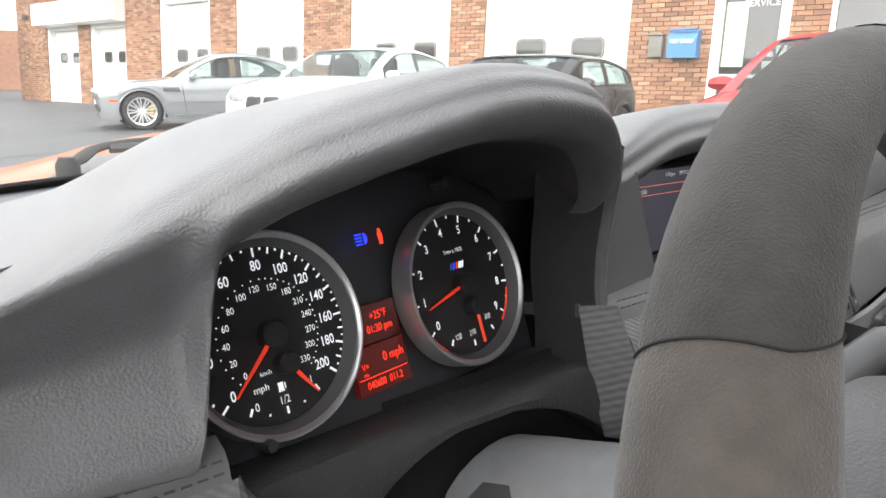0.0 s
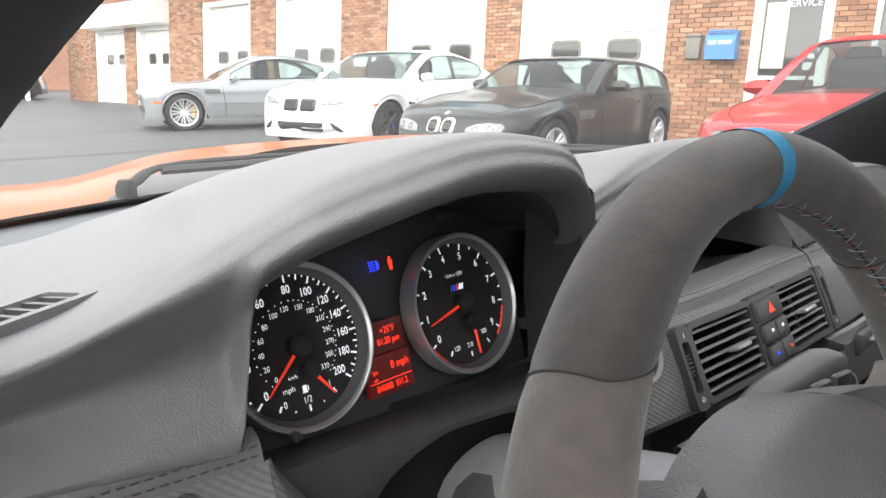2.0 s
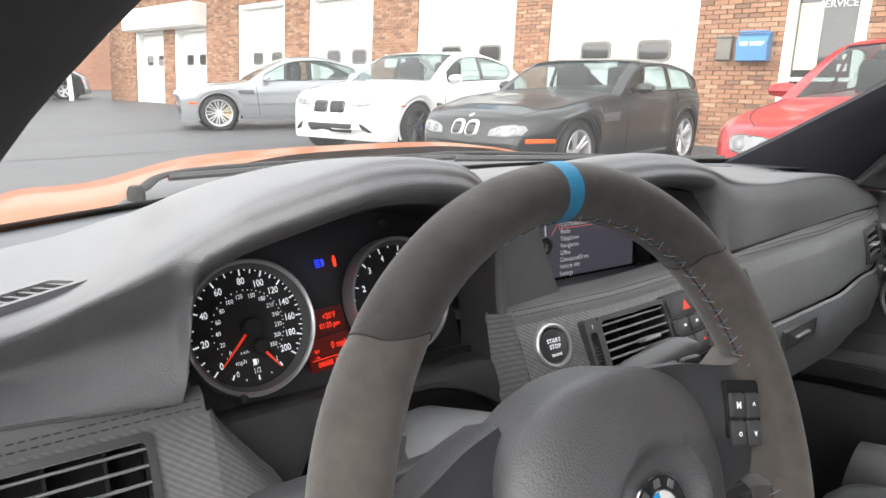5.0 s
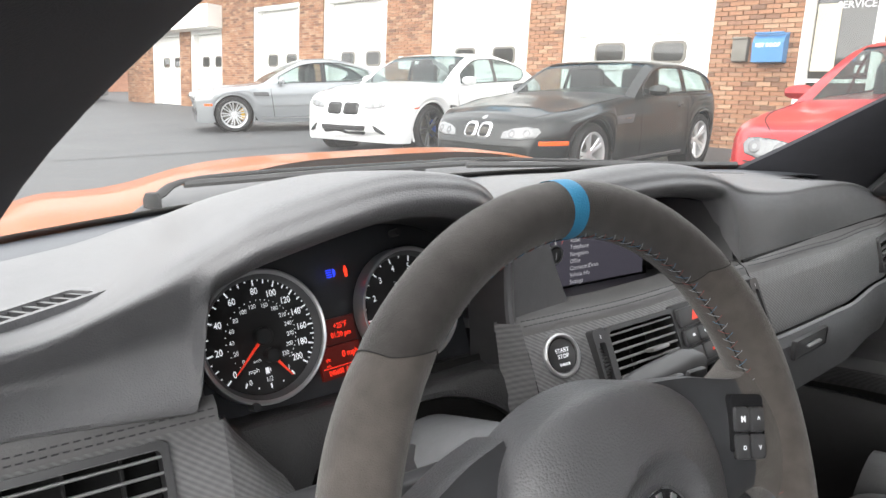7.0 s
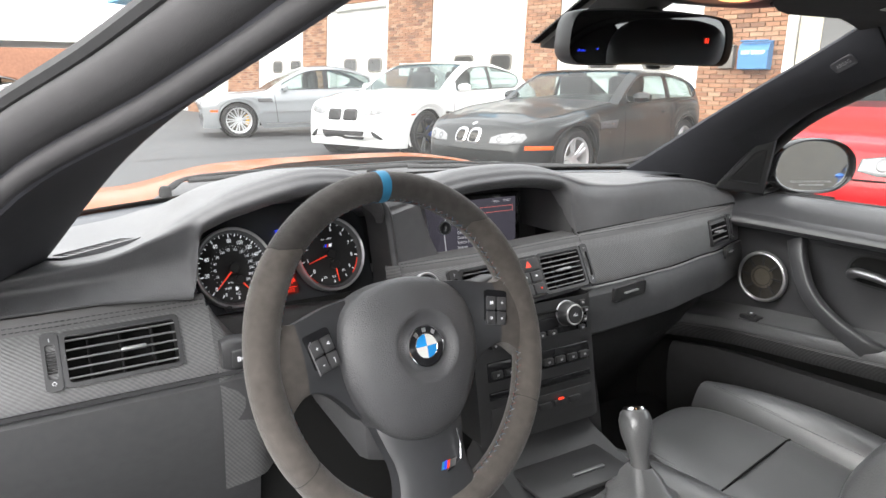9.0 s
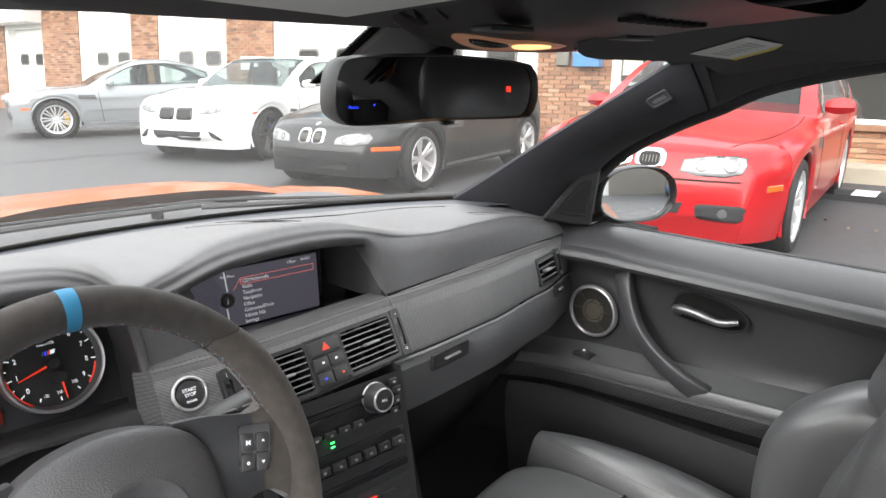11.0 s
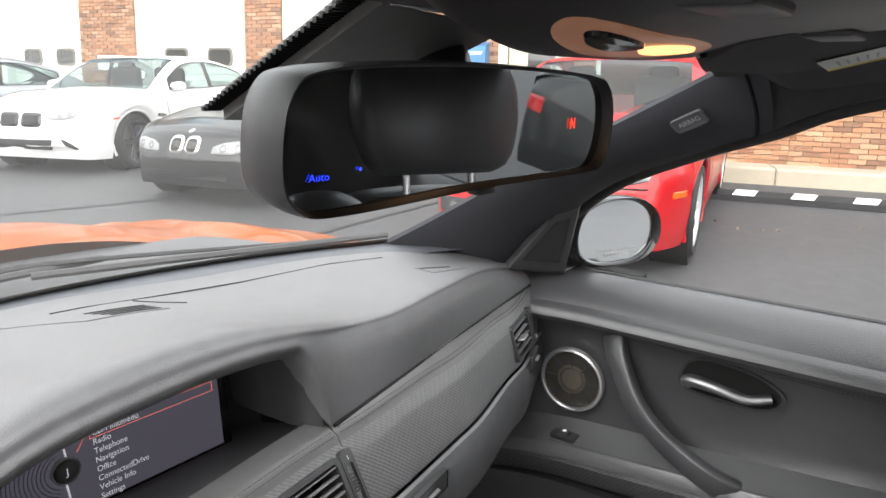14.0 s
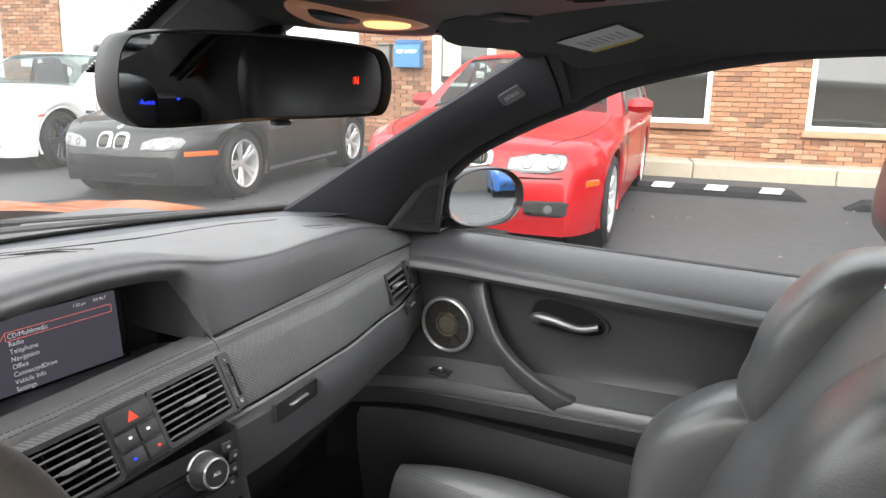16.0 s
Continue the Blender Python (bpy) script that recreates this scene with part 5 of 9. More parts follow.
# centre trim with start button
trim_band("stitched_ledge", -0.215, 0.145, [(0.035, 0.845), (0.014, 0.842), (0.003, 0.838), (-0.001, 0.831)], POD, "stitched leather ledge over the centre vents", 16)
trim_band("carbon_trim", -0.215, 0.145, [(-0.001, 0.831), (-0.006, 0.82), (-0.008, 0.79), (-0.006, 0.765), (0.0, 0.758)], WEAVE, "carbon-pattern leather centre trim", 16)
bm = bmnew()
grid(bm, [[V((-0.215, 0.376, 0.842)), V((-0.215, face_y(-0.215, 0.80) - 0.007, 0.80)), V((-0.212, face_y(-0.212, 0.757), 0.757))], [V((-0.228, 0.398, 0.838)), V((-0.23, 0.385, 0.80)), V((-0.225, 0.37, 0.75))]])
part("trim_return", bm, WEAVE, dash)
# lip below the cluster: a grained apron with an arched opening for the column
bm = bmnew()
rows = []
brow = spline([V((-0.4875, 0.341, 0.836)), V((-0.476, 0.364, 0.8145)), V((-0.455, 0.371, 0.8100)), V((-0.405, 0.383, 0.8045)), V((-0.357, 0.391, 0.8010)), V((-0.300, 0.393, 0.7985)), V((-0.252, 0.390, 0.7990)), V((-0.2195, 0.383, 0.8000))], 72)
for p in brow:
    u_ = max(0.0, 1 - ((p.x + 0.325) / 0.120) ** 2)
    zb = min(p.z - 0.012, 0.715 + 0.074 * u_ ** 0.5)
    side = max(0.0, (-0.40 - p.x) / 0.08)
    yb = p.y - 0.010 - 0.014 * side * min(1.0, (p.z - zb) / 0.06)
    q = V((p.x + 0.030 * side * min(1.0, (p.z - zb) / 0.08), yb, zb))
    rows.append([V((p.x * 0.97 - 0.0108, 0.436, 0.795)), p + V((0, 0.022, -0.006)), p + V((0, 0.004, -0.0006)), p + V((0, -0.001, -0.0022)), p + (q - p) * 0.25 + V((0, -0.003, 0)), p + (q - p) * 0.6 + V((0, -0.004, 0)), q, q + V((0, 0.006, -0.004)), q + V((0, 0.030, -0.004))])
grid(bm, rows)
part("cluster_lip", bm, material("lip_plastic", (0.045, 0.045, 0.047), 0.42, bump=0.45, bump_scale=640, kind="pebble", scale=60), dash, "grained lip under the instrument cluster")
# near-black sheet standing for the shade behind the column opening
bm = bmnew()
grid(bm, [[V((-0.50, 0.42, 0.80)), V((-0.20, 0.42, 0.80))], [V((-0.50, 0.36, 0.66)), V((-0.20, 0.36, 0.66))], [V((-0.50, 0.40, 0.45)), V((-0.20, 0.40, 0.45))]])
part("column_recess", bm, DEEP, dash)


def stitches(name, pts, parent, mat=GREYINK, step=0.006, length=0.0038, r=0.0006, lift=(0, -0.0008, 0.0008)):
    """A seam of short threads along a curve."""
    bb = bmnew()
    d = 0.0
    pts = [V(p) for p in pts]
    for a, b in zip(pts, pts[1:]):
        seg = b - a
        l = seg.length
        while d < l:
            c = a + seg * (d / l) + V(lift)
            t = seg.normalized() * (length / 2)
            tube(bb, [c - t, c + t], r, 4)
            d += step
        d -= l
    return part(name, bb, mat, parent)


THREAD = material("dark_thread", (0.055, 0.055, 0.06), 0.7, scale=60)
for dz, dy in ((0.0, 0.0), (0.006, 0.004)):
    stitches("stitching", [(x, trim_y(x) + 0.001 + dy, 0.840 - 0.012 * max(0, (x - 0.15) / 0.57) + dz * 0.6) for x in [0.15 + 0.56 * i / 40 for i in range(41)]], dash, THREAD)
    stitches("stitching", [(x, trim_y(x) - 0.003 + dy * 0.3, 0.8435 + dz * 0.8) for x in [-0.70 + 0.205 * i / 20 for i in range(21)]], dash, THREAD)
    stitches("stitching", [(x, trim_y(x) + 0.001 + dy, 0.839 + dz * 0.6) for x in [-0.21 + 0.35 * i / 20 for i in range(21)]], dash, THREAD)


# ---- air vents ----
SLATGREY = material("slat_plastic", (0.20, 0.20, 0.205), 0.35, scale=60)


def air_vent(m, w, h, n, label, tab=0.0, wheel_side=1, skew=0.0):
    """An outlet with slats and a chrome slider; m: x right, y ahead, z up, at the face centre."""
    ob = thing("air_vent", label, "air vent", m.translation, "air vents")
    bm = bmnew()
    frame_plate(bm, rounded(w + 0.010, h + 0.010, 0.006, 3), rounded(w, h, 0.005, 3), 0.03, m @ Matrix.Translation((0, -0.006, 0)))
    part("frame", bm, SATIN, ob)
    bm = bmnew()
    box(bm, (0, 0.045, 0), (w, 0.004, h), m)
    part("backing", bm, DEEP, ob, smooth=False)
    for k in range(n):
        z = -h / 2 + h * (k + 0.5) / n
        bm = bmnew()
        rows = [[m @ V((x, y, z + zz)) for y, zz in ((-0.003, -0.0011), (-0.004, -0.0005), (-0.004, 0.0006), (-0.003, 0.0012), (0.0025, 0.0008), (0.0025, -0.0006))] for x in (-w / 2, w / 2)]
        vs = grid(bm, rows, close_v=True)
        part("slat", bm, SLATGREY, ob)
    for x in (-w * 0.3, 0, w * 0.3):
        bm = bmnew()
        box(bm, (x, 0.030, 0), (0.002, 0.02, h), m)
        part("vane", bm, MATTBLACK, ob, smooth=False)
    bm = bmnew()
    box(bm, (tab, -0.008, 0), (0.026, 0.012, 0.0042), m, 0.0018)
    part("slider", bm, RINGSILVER, ob, "chrome slider")
    if wheel_side:
        x = wheel_side * (w / 2 + 0.014)
        bm = bmnew()
        frame_plate(bm, rounded(0.017, h + 0.012, 0.005, 3, x), rounded(0.010, h * 0.74, 0.003, 3, x), 0.012, m @ Matrix.Translation((0, -0.007, 0)))
        part("wheel_bezel", bm, SATIN, ob)
        bm = bmnew()
        for k in range(15):
            a = radians(-58 + 116 * k / 14)
            box(bm, (x, -0.004 + 0.02 * (1 - math.cos(a)), h * 0.34 * math.sin(a) / math.sin(radians(58))), (0.009, 0.004, h * 0.033), m, 0.0006)
        part("thumbwheel", bm, RUBBER, ob, "ribbed thumbwheel")
        for z, s in ((h * 0.46, "I"), (-h * 0.46, "O")):
            text("mark", s, 0.006, m @ Matrix.Translation((x, -0.0078, z)) @ Matrix.Rotation(radians(90), 4, "X"), GLOWINK, ob)
    return ob


def dash_frame(x, z, dy=0.0, tilt=0.0):
    a = math.atan2(trim_y(x + 0.03) - trim_y(x - 0.03), 0.06)
    return Matrix.Translation((x, face_y(x, z) + dy, z)) @ Matrix.Rotation(a, 4, "Z") @ Matrix.Rotation(radians(tilt) - math.atan(lean(x) if z > 0.75 else 0.0), 4, "X")


air_vent(dash_frame(-0.074, 0.795, -0.004), 0.096, 0.058, 7, "black slatted centre air vent with a chrome slider", 0.01, -1)
air_vent(dash_frame(0.082, 0.795, -0.004), 0.092, 0.058, 7, "black slatted centre air vent with a chrome slider", 0.0, 1)
air_vent(dash_frame(-0.585, 0.808, -0.003), 0.112, 0.051, 5, "black slatted driver-side air vent in carbon-pattern trim", 0.01, -1)
air_vent(dash_frame(0.585, 0.789, 0.002), 0.08, 0.047, 4, "black slatted passenger-side air vent", -0.01, 1)

# top outlet beside the pod
ob = thing("pod_vent", "slim slatted outlet let into the dash top", "air vent", (-0.6, 0.46, 0.9))
A, B = on_pad(-0.636, 0.416), on_pad(-0.556, 0.458)
u = (B - A).normalized()
w = on_pad(-0.605, 0.452) - on_pad(-0.588, 0.420)
w = (w - u * w.dot(u)).normalized()
nrm = u.cross(w)
if nrm.z < 0:
    nrm = -nrm
L = (B - A).length
PV = Matrix(((u.x, nrm.x, w.x, 0), (u.y, nrm.y, w.y, 0), (u.z, nrm.z, w.z, 0), (0, 0, 0, 1)))
PV = Matrix.Translation((A + B) / 2 + w * 0.006 + nrm * 0.0015) @ PV
bm = bmnew()
frame_plate(bm, rounded(L + 0.014, 0.052, 0.006, 3), rounded(L - 0.002, 0.036, 0.004, 3), -0.014, PV @ Matrix.Translation((0, 0.002, 0)))
part("frame", bm, DASH, ob)
bm = bmnew()
box(bm, (0, -0.008, 0), (L, 0.003, 0.036), PV)
part("backing", bm, DEEP, ob, smooth=False)
for k in range(9):
    bm = bmnew()
    box(bm, (-L / 2 + L * (k + 0.5) / 9, -0.003, 0), (0.0030, 0.007, 0.040), PV @ Matrix.Rotation(radians(0), 4, "Z"))
    part("slat", bm, SATIN, ob, smooth=False)

# hazard and switch unit between the centre vents
ob = thing("switch_unit", "stack of small dash switches with a red hazard button", "switch panel", (0.004, 0.37, 0.8))
m = dash_frame(0.004, 0.798, -0.012)
bm = bmnew()
outline_plate(bm, rounded(0.056, 0.070, 0.004, 3), 0.02, m, 0.002)
part("housing", bm, SATIN, ob)
for k, (z, h, mt) in enumerate(((0.020, 0.020, SWITCHGREY), (-0.001, 0.017, SWITCHGREY), (-0.021, 0.018, SWITCHGREY))):
    for sx in ((0,) if k == 0 else (-1, 1)):
        bm = bmnew()
        box(bm, (sx * 0.0128, -0.002, z), (0.050 if k == 0 else 0.0236, 0.006, h), m, 0.002)
        part("button", bm, mt, ob)
FM = Matrix.Rotation(radians(90), 4, "X")
bm = bmnew()
cap(bm, [bm.verts.new(m @ V(p)) for p in ((-0.0068, -0.0056, 0.0150), (0.0068, -0.0056, 0.0150), (0, -0.0056, 0.0260))])
part("hazard_mark", bm, REDGLOW, ob, "red triangle")
for x, z, mt in ((-0.011, 0.0, GLOWINK), (0.011, 0.0, GLOWINK), (-0.015, -0.021, BLUELIT), (0.015, -0.021, REDGLOW)):
    bm = bmnew()
    box(bm, (x, -0.0056, z), (0.0038, 0.0008, 0.0028), m, 0.0008)
    part("symbol", bm, mt, ob)

# start button
ob = thing("start_button", "round engine start button in a bright ring", "start button", (-0.181, 0.36, 0.81))
m = dash_frame(-0.180, 0.811, -0.006) @ Matrix.Rotation(radians(90), 4, "X")
bm = bmnew()
lathe(bm, [(0.0168, 0.0015), (0.0174, 0.0035), (0.0190, 0.0042), (0.0206, 0.0030), (0.0212, -0.004)], m, 40)
part("ring", bm, RINGSILVER, ob, "bright metal ring")
bm = bmnew()
lathe(bm, [(0, 0.0030), (0.013, 0.0030), (0.0155, 0.0020), (0.0168, -0.002)], m, 32)
part("button", bm, SATIN, ob)
for s, y, z in (("START", 0.0045, 0.0055), ("STOP", -0.001, 0.0055), ("ENGINE", -0.0085, 0.0034)):
    text("lettering", s, z, m @ Matrix.Translation((0, y, 0.0034)), GLOWINK, ob, bold=0.0001)

# ---- screen ----
ob = thing("display_screen", "dash screen showing a grey menu list", "screen", (0, 0.53, 0.8))
m = pose(0.005, 0.524, 0.853, -3, 0, 0)
bm = bmnew()
outline_plate(bm, rounded(0.236, 0.104, 0.006, 3, -0.020), 0.014, m, 0.002)
part("bezel", bm, GLOSSBLACK, ob)
bm = bmnew()
box(bm, (-0.020, -0.001, 0.001), (0.214, 0.001, 0.086), m)
part("panel", bm, SCREENLIT, ob, smooth=False)
TM = m @ Matrix.Translation((0, -0.0022, 0)) @ FM
for k, s in enumerate(("CD/Multimedia", "Radio", "Telephone", "Navigation", "Office", "ConnectedDrive", "Vehicle Info", "Settings")):
    text("menu_line", s, 0.0080, TM @ Matrix.Translation((-0.038, 0.0235 - 0.0088 * k, 0)), SCREENTEXT, ob, "LEFT", width=0.86)
text("status_line", "1:30 pm      FM 95.7", 0.0062, TM @ Matrix.Translation((0.035, 0.038, 0)), SCREENTEXT, ob, "LEFT", width=0.8)
text("menu_title", "Main Menu", 0.006, TM @ Matrix.Translation((-0.070, 0.034, 0)), SCREENTEXT, ob, "LEFT", width=0.8)
bm = bmnew()
lathe(bm, [(0, 0.004), (0.0085, 0.004), (0.0115, 0.001), (0.0115, 0.0)], TM @ Matrix.Translation((-0.063, 0.0, 0)), 28)
hub = part("menu_knob", bm, SATIN, ob, "round grey menu icon")
bm = bmnew()
lathe(bm, [(0.0105, 0.0025), (0.0120, 0.0025), (0.0122, 0.0)], TM @ Matrix.Translation((-0.063, 0.0, 0)), 28)
part("icon_ring", bm, BADGECHROME, hub)
text("note_mark", "J", 0.009, TM @ Matrix.Translation((-0.063, 0.0, 0.0045)), SCREENTEXT, hub)
for k in range(12):
    bm = bmnew()
    r0 = 0.016 + 0.0032 * k
    lathe(bm, [(r0, 0.0004), (r0 + 0.0006, 0.0004)], TM @ Matrix.Translation((-0.063, 0, 0)), 30, 110, 250)
    part("arc_line", bm, THREAD, ob)
bm = bmnew()
for (x0, z0), (x1, z1) in (((-0.052, 0.012), (-0.040, 0.0285)), ((-0.040, 0.0285), (0.080, 0.0285)), ((0.080, 0.0285), (0.080, 0.019)), ((-0.040, 0.019), (0.080, 0.019)), ((-0.040, 0.0285), (-0.040, 0.019))):
    tube(bm, [TM @ V((x0, z0, 0.0)), TM @ V((x1, z1, 0.0))], 0.00028, 4)
part("highlight_box", bm, SCREENRED, ob)
for z0, z1 in ((0.012, 0.043), (-0.043, -0.012)):
    bm = bmnew()
    tube(bm, [TM @ V((-0.061, z0, 0)), TM @ V((-0.064, z1, 0))], 0.0009, 5)
    part("menu_axis", bm, SCREENTEXT, ob)


# ---- instrument cluster ----
clu = thing("instrument_cluster", "black instrument cluster with two white-numbered dials and red needles", "instrument cluster", (-0.367, 0.43, 0.8))
bm = bmnew()
box(bm, (0, 0.010, 0.004), (0.272, 0.006, 0.165), Matrix.Translation((-0.3615, 0.4345, 0.8560)) @ Matrix.Rotation(radians(10.3), 4, "Z") @ Matrix.Rotation(radians(-19.4), 4, "X"))
part("face", bm, material("cluster_black", (0.028, 0.030, 0.034), 0.5, scale=60), clu, "gloss black cluster face", smooth=False)


def dial(c, name, lab):
    m = Matrix.Translation(c) @ Matrix.Rotation(radians(10.3), 4, "Z") @ Matrix.Rotation(radians(-19.4), 4, "X")
    fm = m @ FM                           # x right, y up, z towards the driver
    bm = bmnew()
    lathe(bm, [(0.0503, 0.0082), (0.0510, 0.0095), (0.0526, 0.0104), (0.0537, 0.0102), (0.0543, 0.0085), (0.0545, -0.006)], fm, 72)
    d = part(name, bm, RINGSILVER, clu, lab)
    bm = bmnew()
    lathe(bm, [(0.0467, 0.0005), (0.0472, 0.0030), (0.0503, 0.0082)], fm, 72)
    part("bezel_cone", bm, RINGGREY, d, "grey inner cone of the ring")
    bm = bmnew()
    lathe(bm, [(0, 0.0), (0.0485, 0.0), (0.0485, -0.003)], fm, 48)
    part("dial_face", bm, MATTBLACK, d, "matt black dial face")
    bm = bmnew()
    lathe(bm, [(0.0466, 0.0003), (0.0471, 0.0012)], fm, 60)
    part("dial_wall", bm, MATTBLACK, d, "dark inner wall")
    return d, fm


def ticks(d, fm, angles, r0, r1, w, mat=GLOWINK):
    bm = bmnew()
    for a in angles:
        a = radians(a)
        ca, sa = math.cos(a), math.sin(a)
        q = V((-sa, ca, 0)) * w / 2
        cap(bm, [bm.verts.new(fm @ (V((ca * r, sa * r, 0.0007)) + q * s)) for r, s in ((r0, -1), (r1, -1), (r1, 1), (r0, 1))])
    part("scale_print", bm, mat, d, smooth=False, kind="stuff")


def needle(d, fm, a, l, mat=REDGLOW, at=(0, 0), hub=0.0075):
    mm = fm @ Matrix.Translation((*at, 0)) @ Matrix.Rotation(radians(a), 4, "Z")
    bm = bmnew()
    vs = grid(bm, [[mm @ V((x, y * w, z)) for y, z in ((-1, 0.0052), (0, 0.0068), (1, 0.0052), (0, 0.004))] for x, w in ((0.004, 0.0013), (l * 0.5, 0.0011), (l, 0.0005))], close_v=True)
    cap(bm, vs[-1])
    nd = part("needle", bm, mat, d, "red needle")
    bm = bmnew()
    lathe(bm, [(0, 0.009), (hub * 0.8, 0.009), (hub, 0.0075), (hub, 0.0)], mm, 28)
    part("hub", bm, MATTBLACK, d)


def dial_spot(x, y, z, u, v):
    """A point of the tilted dial plane, u to the right and v up from a ring's centre."""
    return V((x, y, z)) + Matrix.Rotation(radians(10.3), 3, "Z") @ Matrix.Rotation(radians(-19.4), 3, "X") @ V((u, 0, v))


SPD, TAC = dial_spot(-0.4316, 0.4242, 0.8558, -0.007, 0.002), dial_spot(-0.2907, 0.4423, 0.8564, -0.0072, -0.001)
d, fm = dial(SPD, "speedometer", "speedometer in a satin silver ring")


def spd_a(v):
    tab = (221.5, 187.6, 154, 120, 88, 65, 43, 21.5, 0.3, -20.5, -41.5, -62)
    k = min(int(v // 20), 10)
    return tab[k] + (tab[k + 1] - tab[k]) * (v / 20 - k)


ticks(d, fm, [spd_a(v) for v in range(0, 201, 20)], 0.0415, 0.0465, 0.0013)
ticks(d, fm, [spd_a(v) for v in range(10, 200, 20)], 0.0430, 0.0465, 0.0011)
ticks(d, fm, [spd_a(v) for v in range(5, 200, 10)], 0.0450, 0.0463, 0.0012)
for v in range(0, 201, 20):
    a = radians(spd_a(v))
    r = 0.0358 if v >= 100 else 0.0368
    text("numeral", str(v), 0.0076, fm @ Matrix.Translation((r * math.cos(a), r * math.sin(a), 0.0008)), GLOWINK, d, bold=0.00012, width=0.82)
kmh = [0, 20, 40, 60, 80, 100, 120, 150, 180, 210, 240, 270, 300, 330]
for v in kmh:
    a = radians(spd_a(v / 1.609))
    text("inner_numeral", str(v), 0.0050, fm @ Matrix.Translation((0.0250 * math.cos(a), 0.0250 * math.sin(a), 0.0008)), GLOWINK, d, width=0.85)
ticks(d, fm, [spd_a(v / 1.609) for v in range(0, 331, 10)], 0.0292, 0.0300, 0.0008)
text("unit", "mph", 0.0052, fm @ Matrix.Translation((-0.0120, -0.0255, 0.0008)), GLOWINK, d)
text("unit", "km/h", 0.0034, fm @ Matrix.Translation((-0.0075, -0.0185, 0.0008)), GLOWINK, d)
needle(d, fm, spd_a(0) + 0.5, 0.0375)
ticks(d, fm, [240, 270, 300], 0.0385, 0.0425, 0.0014)
ticks(d, fm, [255, 285], 0.0405, 0.0418, 0.0012)
for s, x, y in (("0", -0.0165, -0.0338), ("1/2", -0.0005, -0.0350), ("1", 0.0175, -0.0300)):
    text("fuel_numeral", s, 0.0060, fm @ Matrix.Translation((x, y, 0.0008)), GLOWINK, d, width=0.85)
needle(d, fm, 305, 0.0240, at=(0.004, -0.0165), hub=0.0062)
bm = bmnew()
for x, y, w, h in ((0.0, 0.0, 0.0030, 0.0042), (0.0026, -0.0002, 0.0007, 0.0030), (0, -0.0025, 0.0038, 0.0006)):
    box(bm, (-0.0010 + x, -0.0275 + y, 0.0008), (w, h, 0.0003), fm)
part("pump_symbol", bm, GLOWINK, d, smooth=False)

d, fm = dial(TAC, "rev_counter", "rev counter in a satin silver ring with a red zone")


def rev_a(v):
    return 216 - v * 28.2


ticks(d, fm, [rev_a(v) for v in range(0, 10)], 0.0415, 0.0465, 0.0013)
ticks(d, fm, [rev_a(v / 2) for v in range(1, 18, 2)], 0.0445, 0.0465, 0.0012)
bm = bmnew()
lathe(bm, [(0.0448, 0.0009), (0.0466, 0.0009)], fm, 14, rev_a(9.3), rev_a(8.2))
part("red_zone", bm, REDGLOW, d, "red limit band", smooth=False)
# red light falling on the ring, drawn as a dimly glowing arc
bm = bmnew()
lathe(bm, [(0.0476, 0.0046), (0.0520, 0.0089), (0.0528, 0.0091)], fm, 20, 185, 232)
part("ring_glow", bm, material("red_ring_glow", (0.6, 0.05, 0.03), 0.4, emit=(1.0, 0.05, 0.02), power=0.12), d, "red glow on the ring, painted as an arc")
for v in range(10):
    a = radians(rev_a(v))
    text("numeral", str(v), 0.0078, fm @ Matrix.Translation((0.0365 * math.cos(a), 0.0365 * math.sin(a), 0.0008)), GLOWINK, d, bold=0.00012, width=0.85)
text("unit", "1/min x 1000", 0.0040, fm @ Matrix.Translation((-0.001, 0.0225, 0.0008)), GLOWINK, d, width=0.85)
for k, (x, mt) in enumerate(((-0.0068, MAILBLUE), (-0.0040, BLUELIT), (-0.0012, REDGLOW), (0.0032, GLOWINK))):
    bm = bmnew()
    w = 0.0016 if k < 3 else 0.0050
    cap(bm, [bm.verts.new(fm @ V((x + a, 0.0125 + b, 0.0008))) for a, b in ((-w / 2, -0.0022), (w / 2, -0.0022), (w / 2 + 0.0016, 0.0022), (-w / 2 + 0.0016, 0.0022))])
    part("stripe_mark", bm, mt, d, smooth=False)
needle(d, fm, rev_a(0.78), 0.0385)
ticks(d, fm, [240, 270, 300], 0.0385, 0.0425, 0.0014)
for s, x, y in (("120", -0.0140, -0.0330), ("210", 0.0, -0.0335), ("300", 0.0175, -0.0270)):
    text("oil_numeral", s, 0.0052, fm @ Matrix.Translation((x, y, 0.0008)), GLOWINK, d, width=0.8)
needle(d, fm, 272, 0.0250, at=(0.004, -0.0165), hub=0.0062)

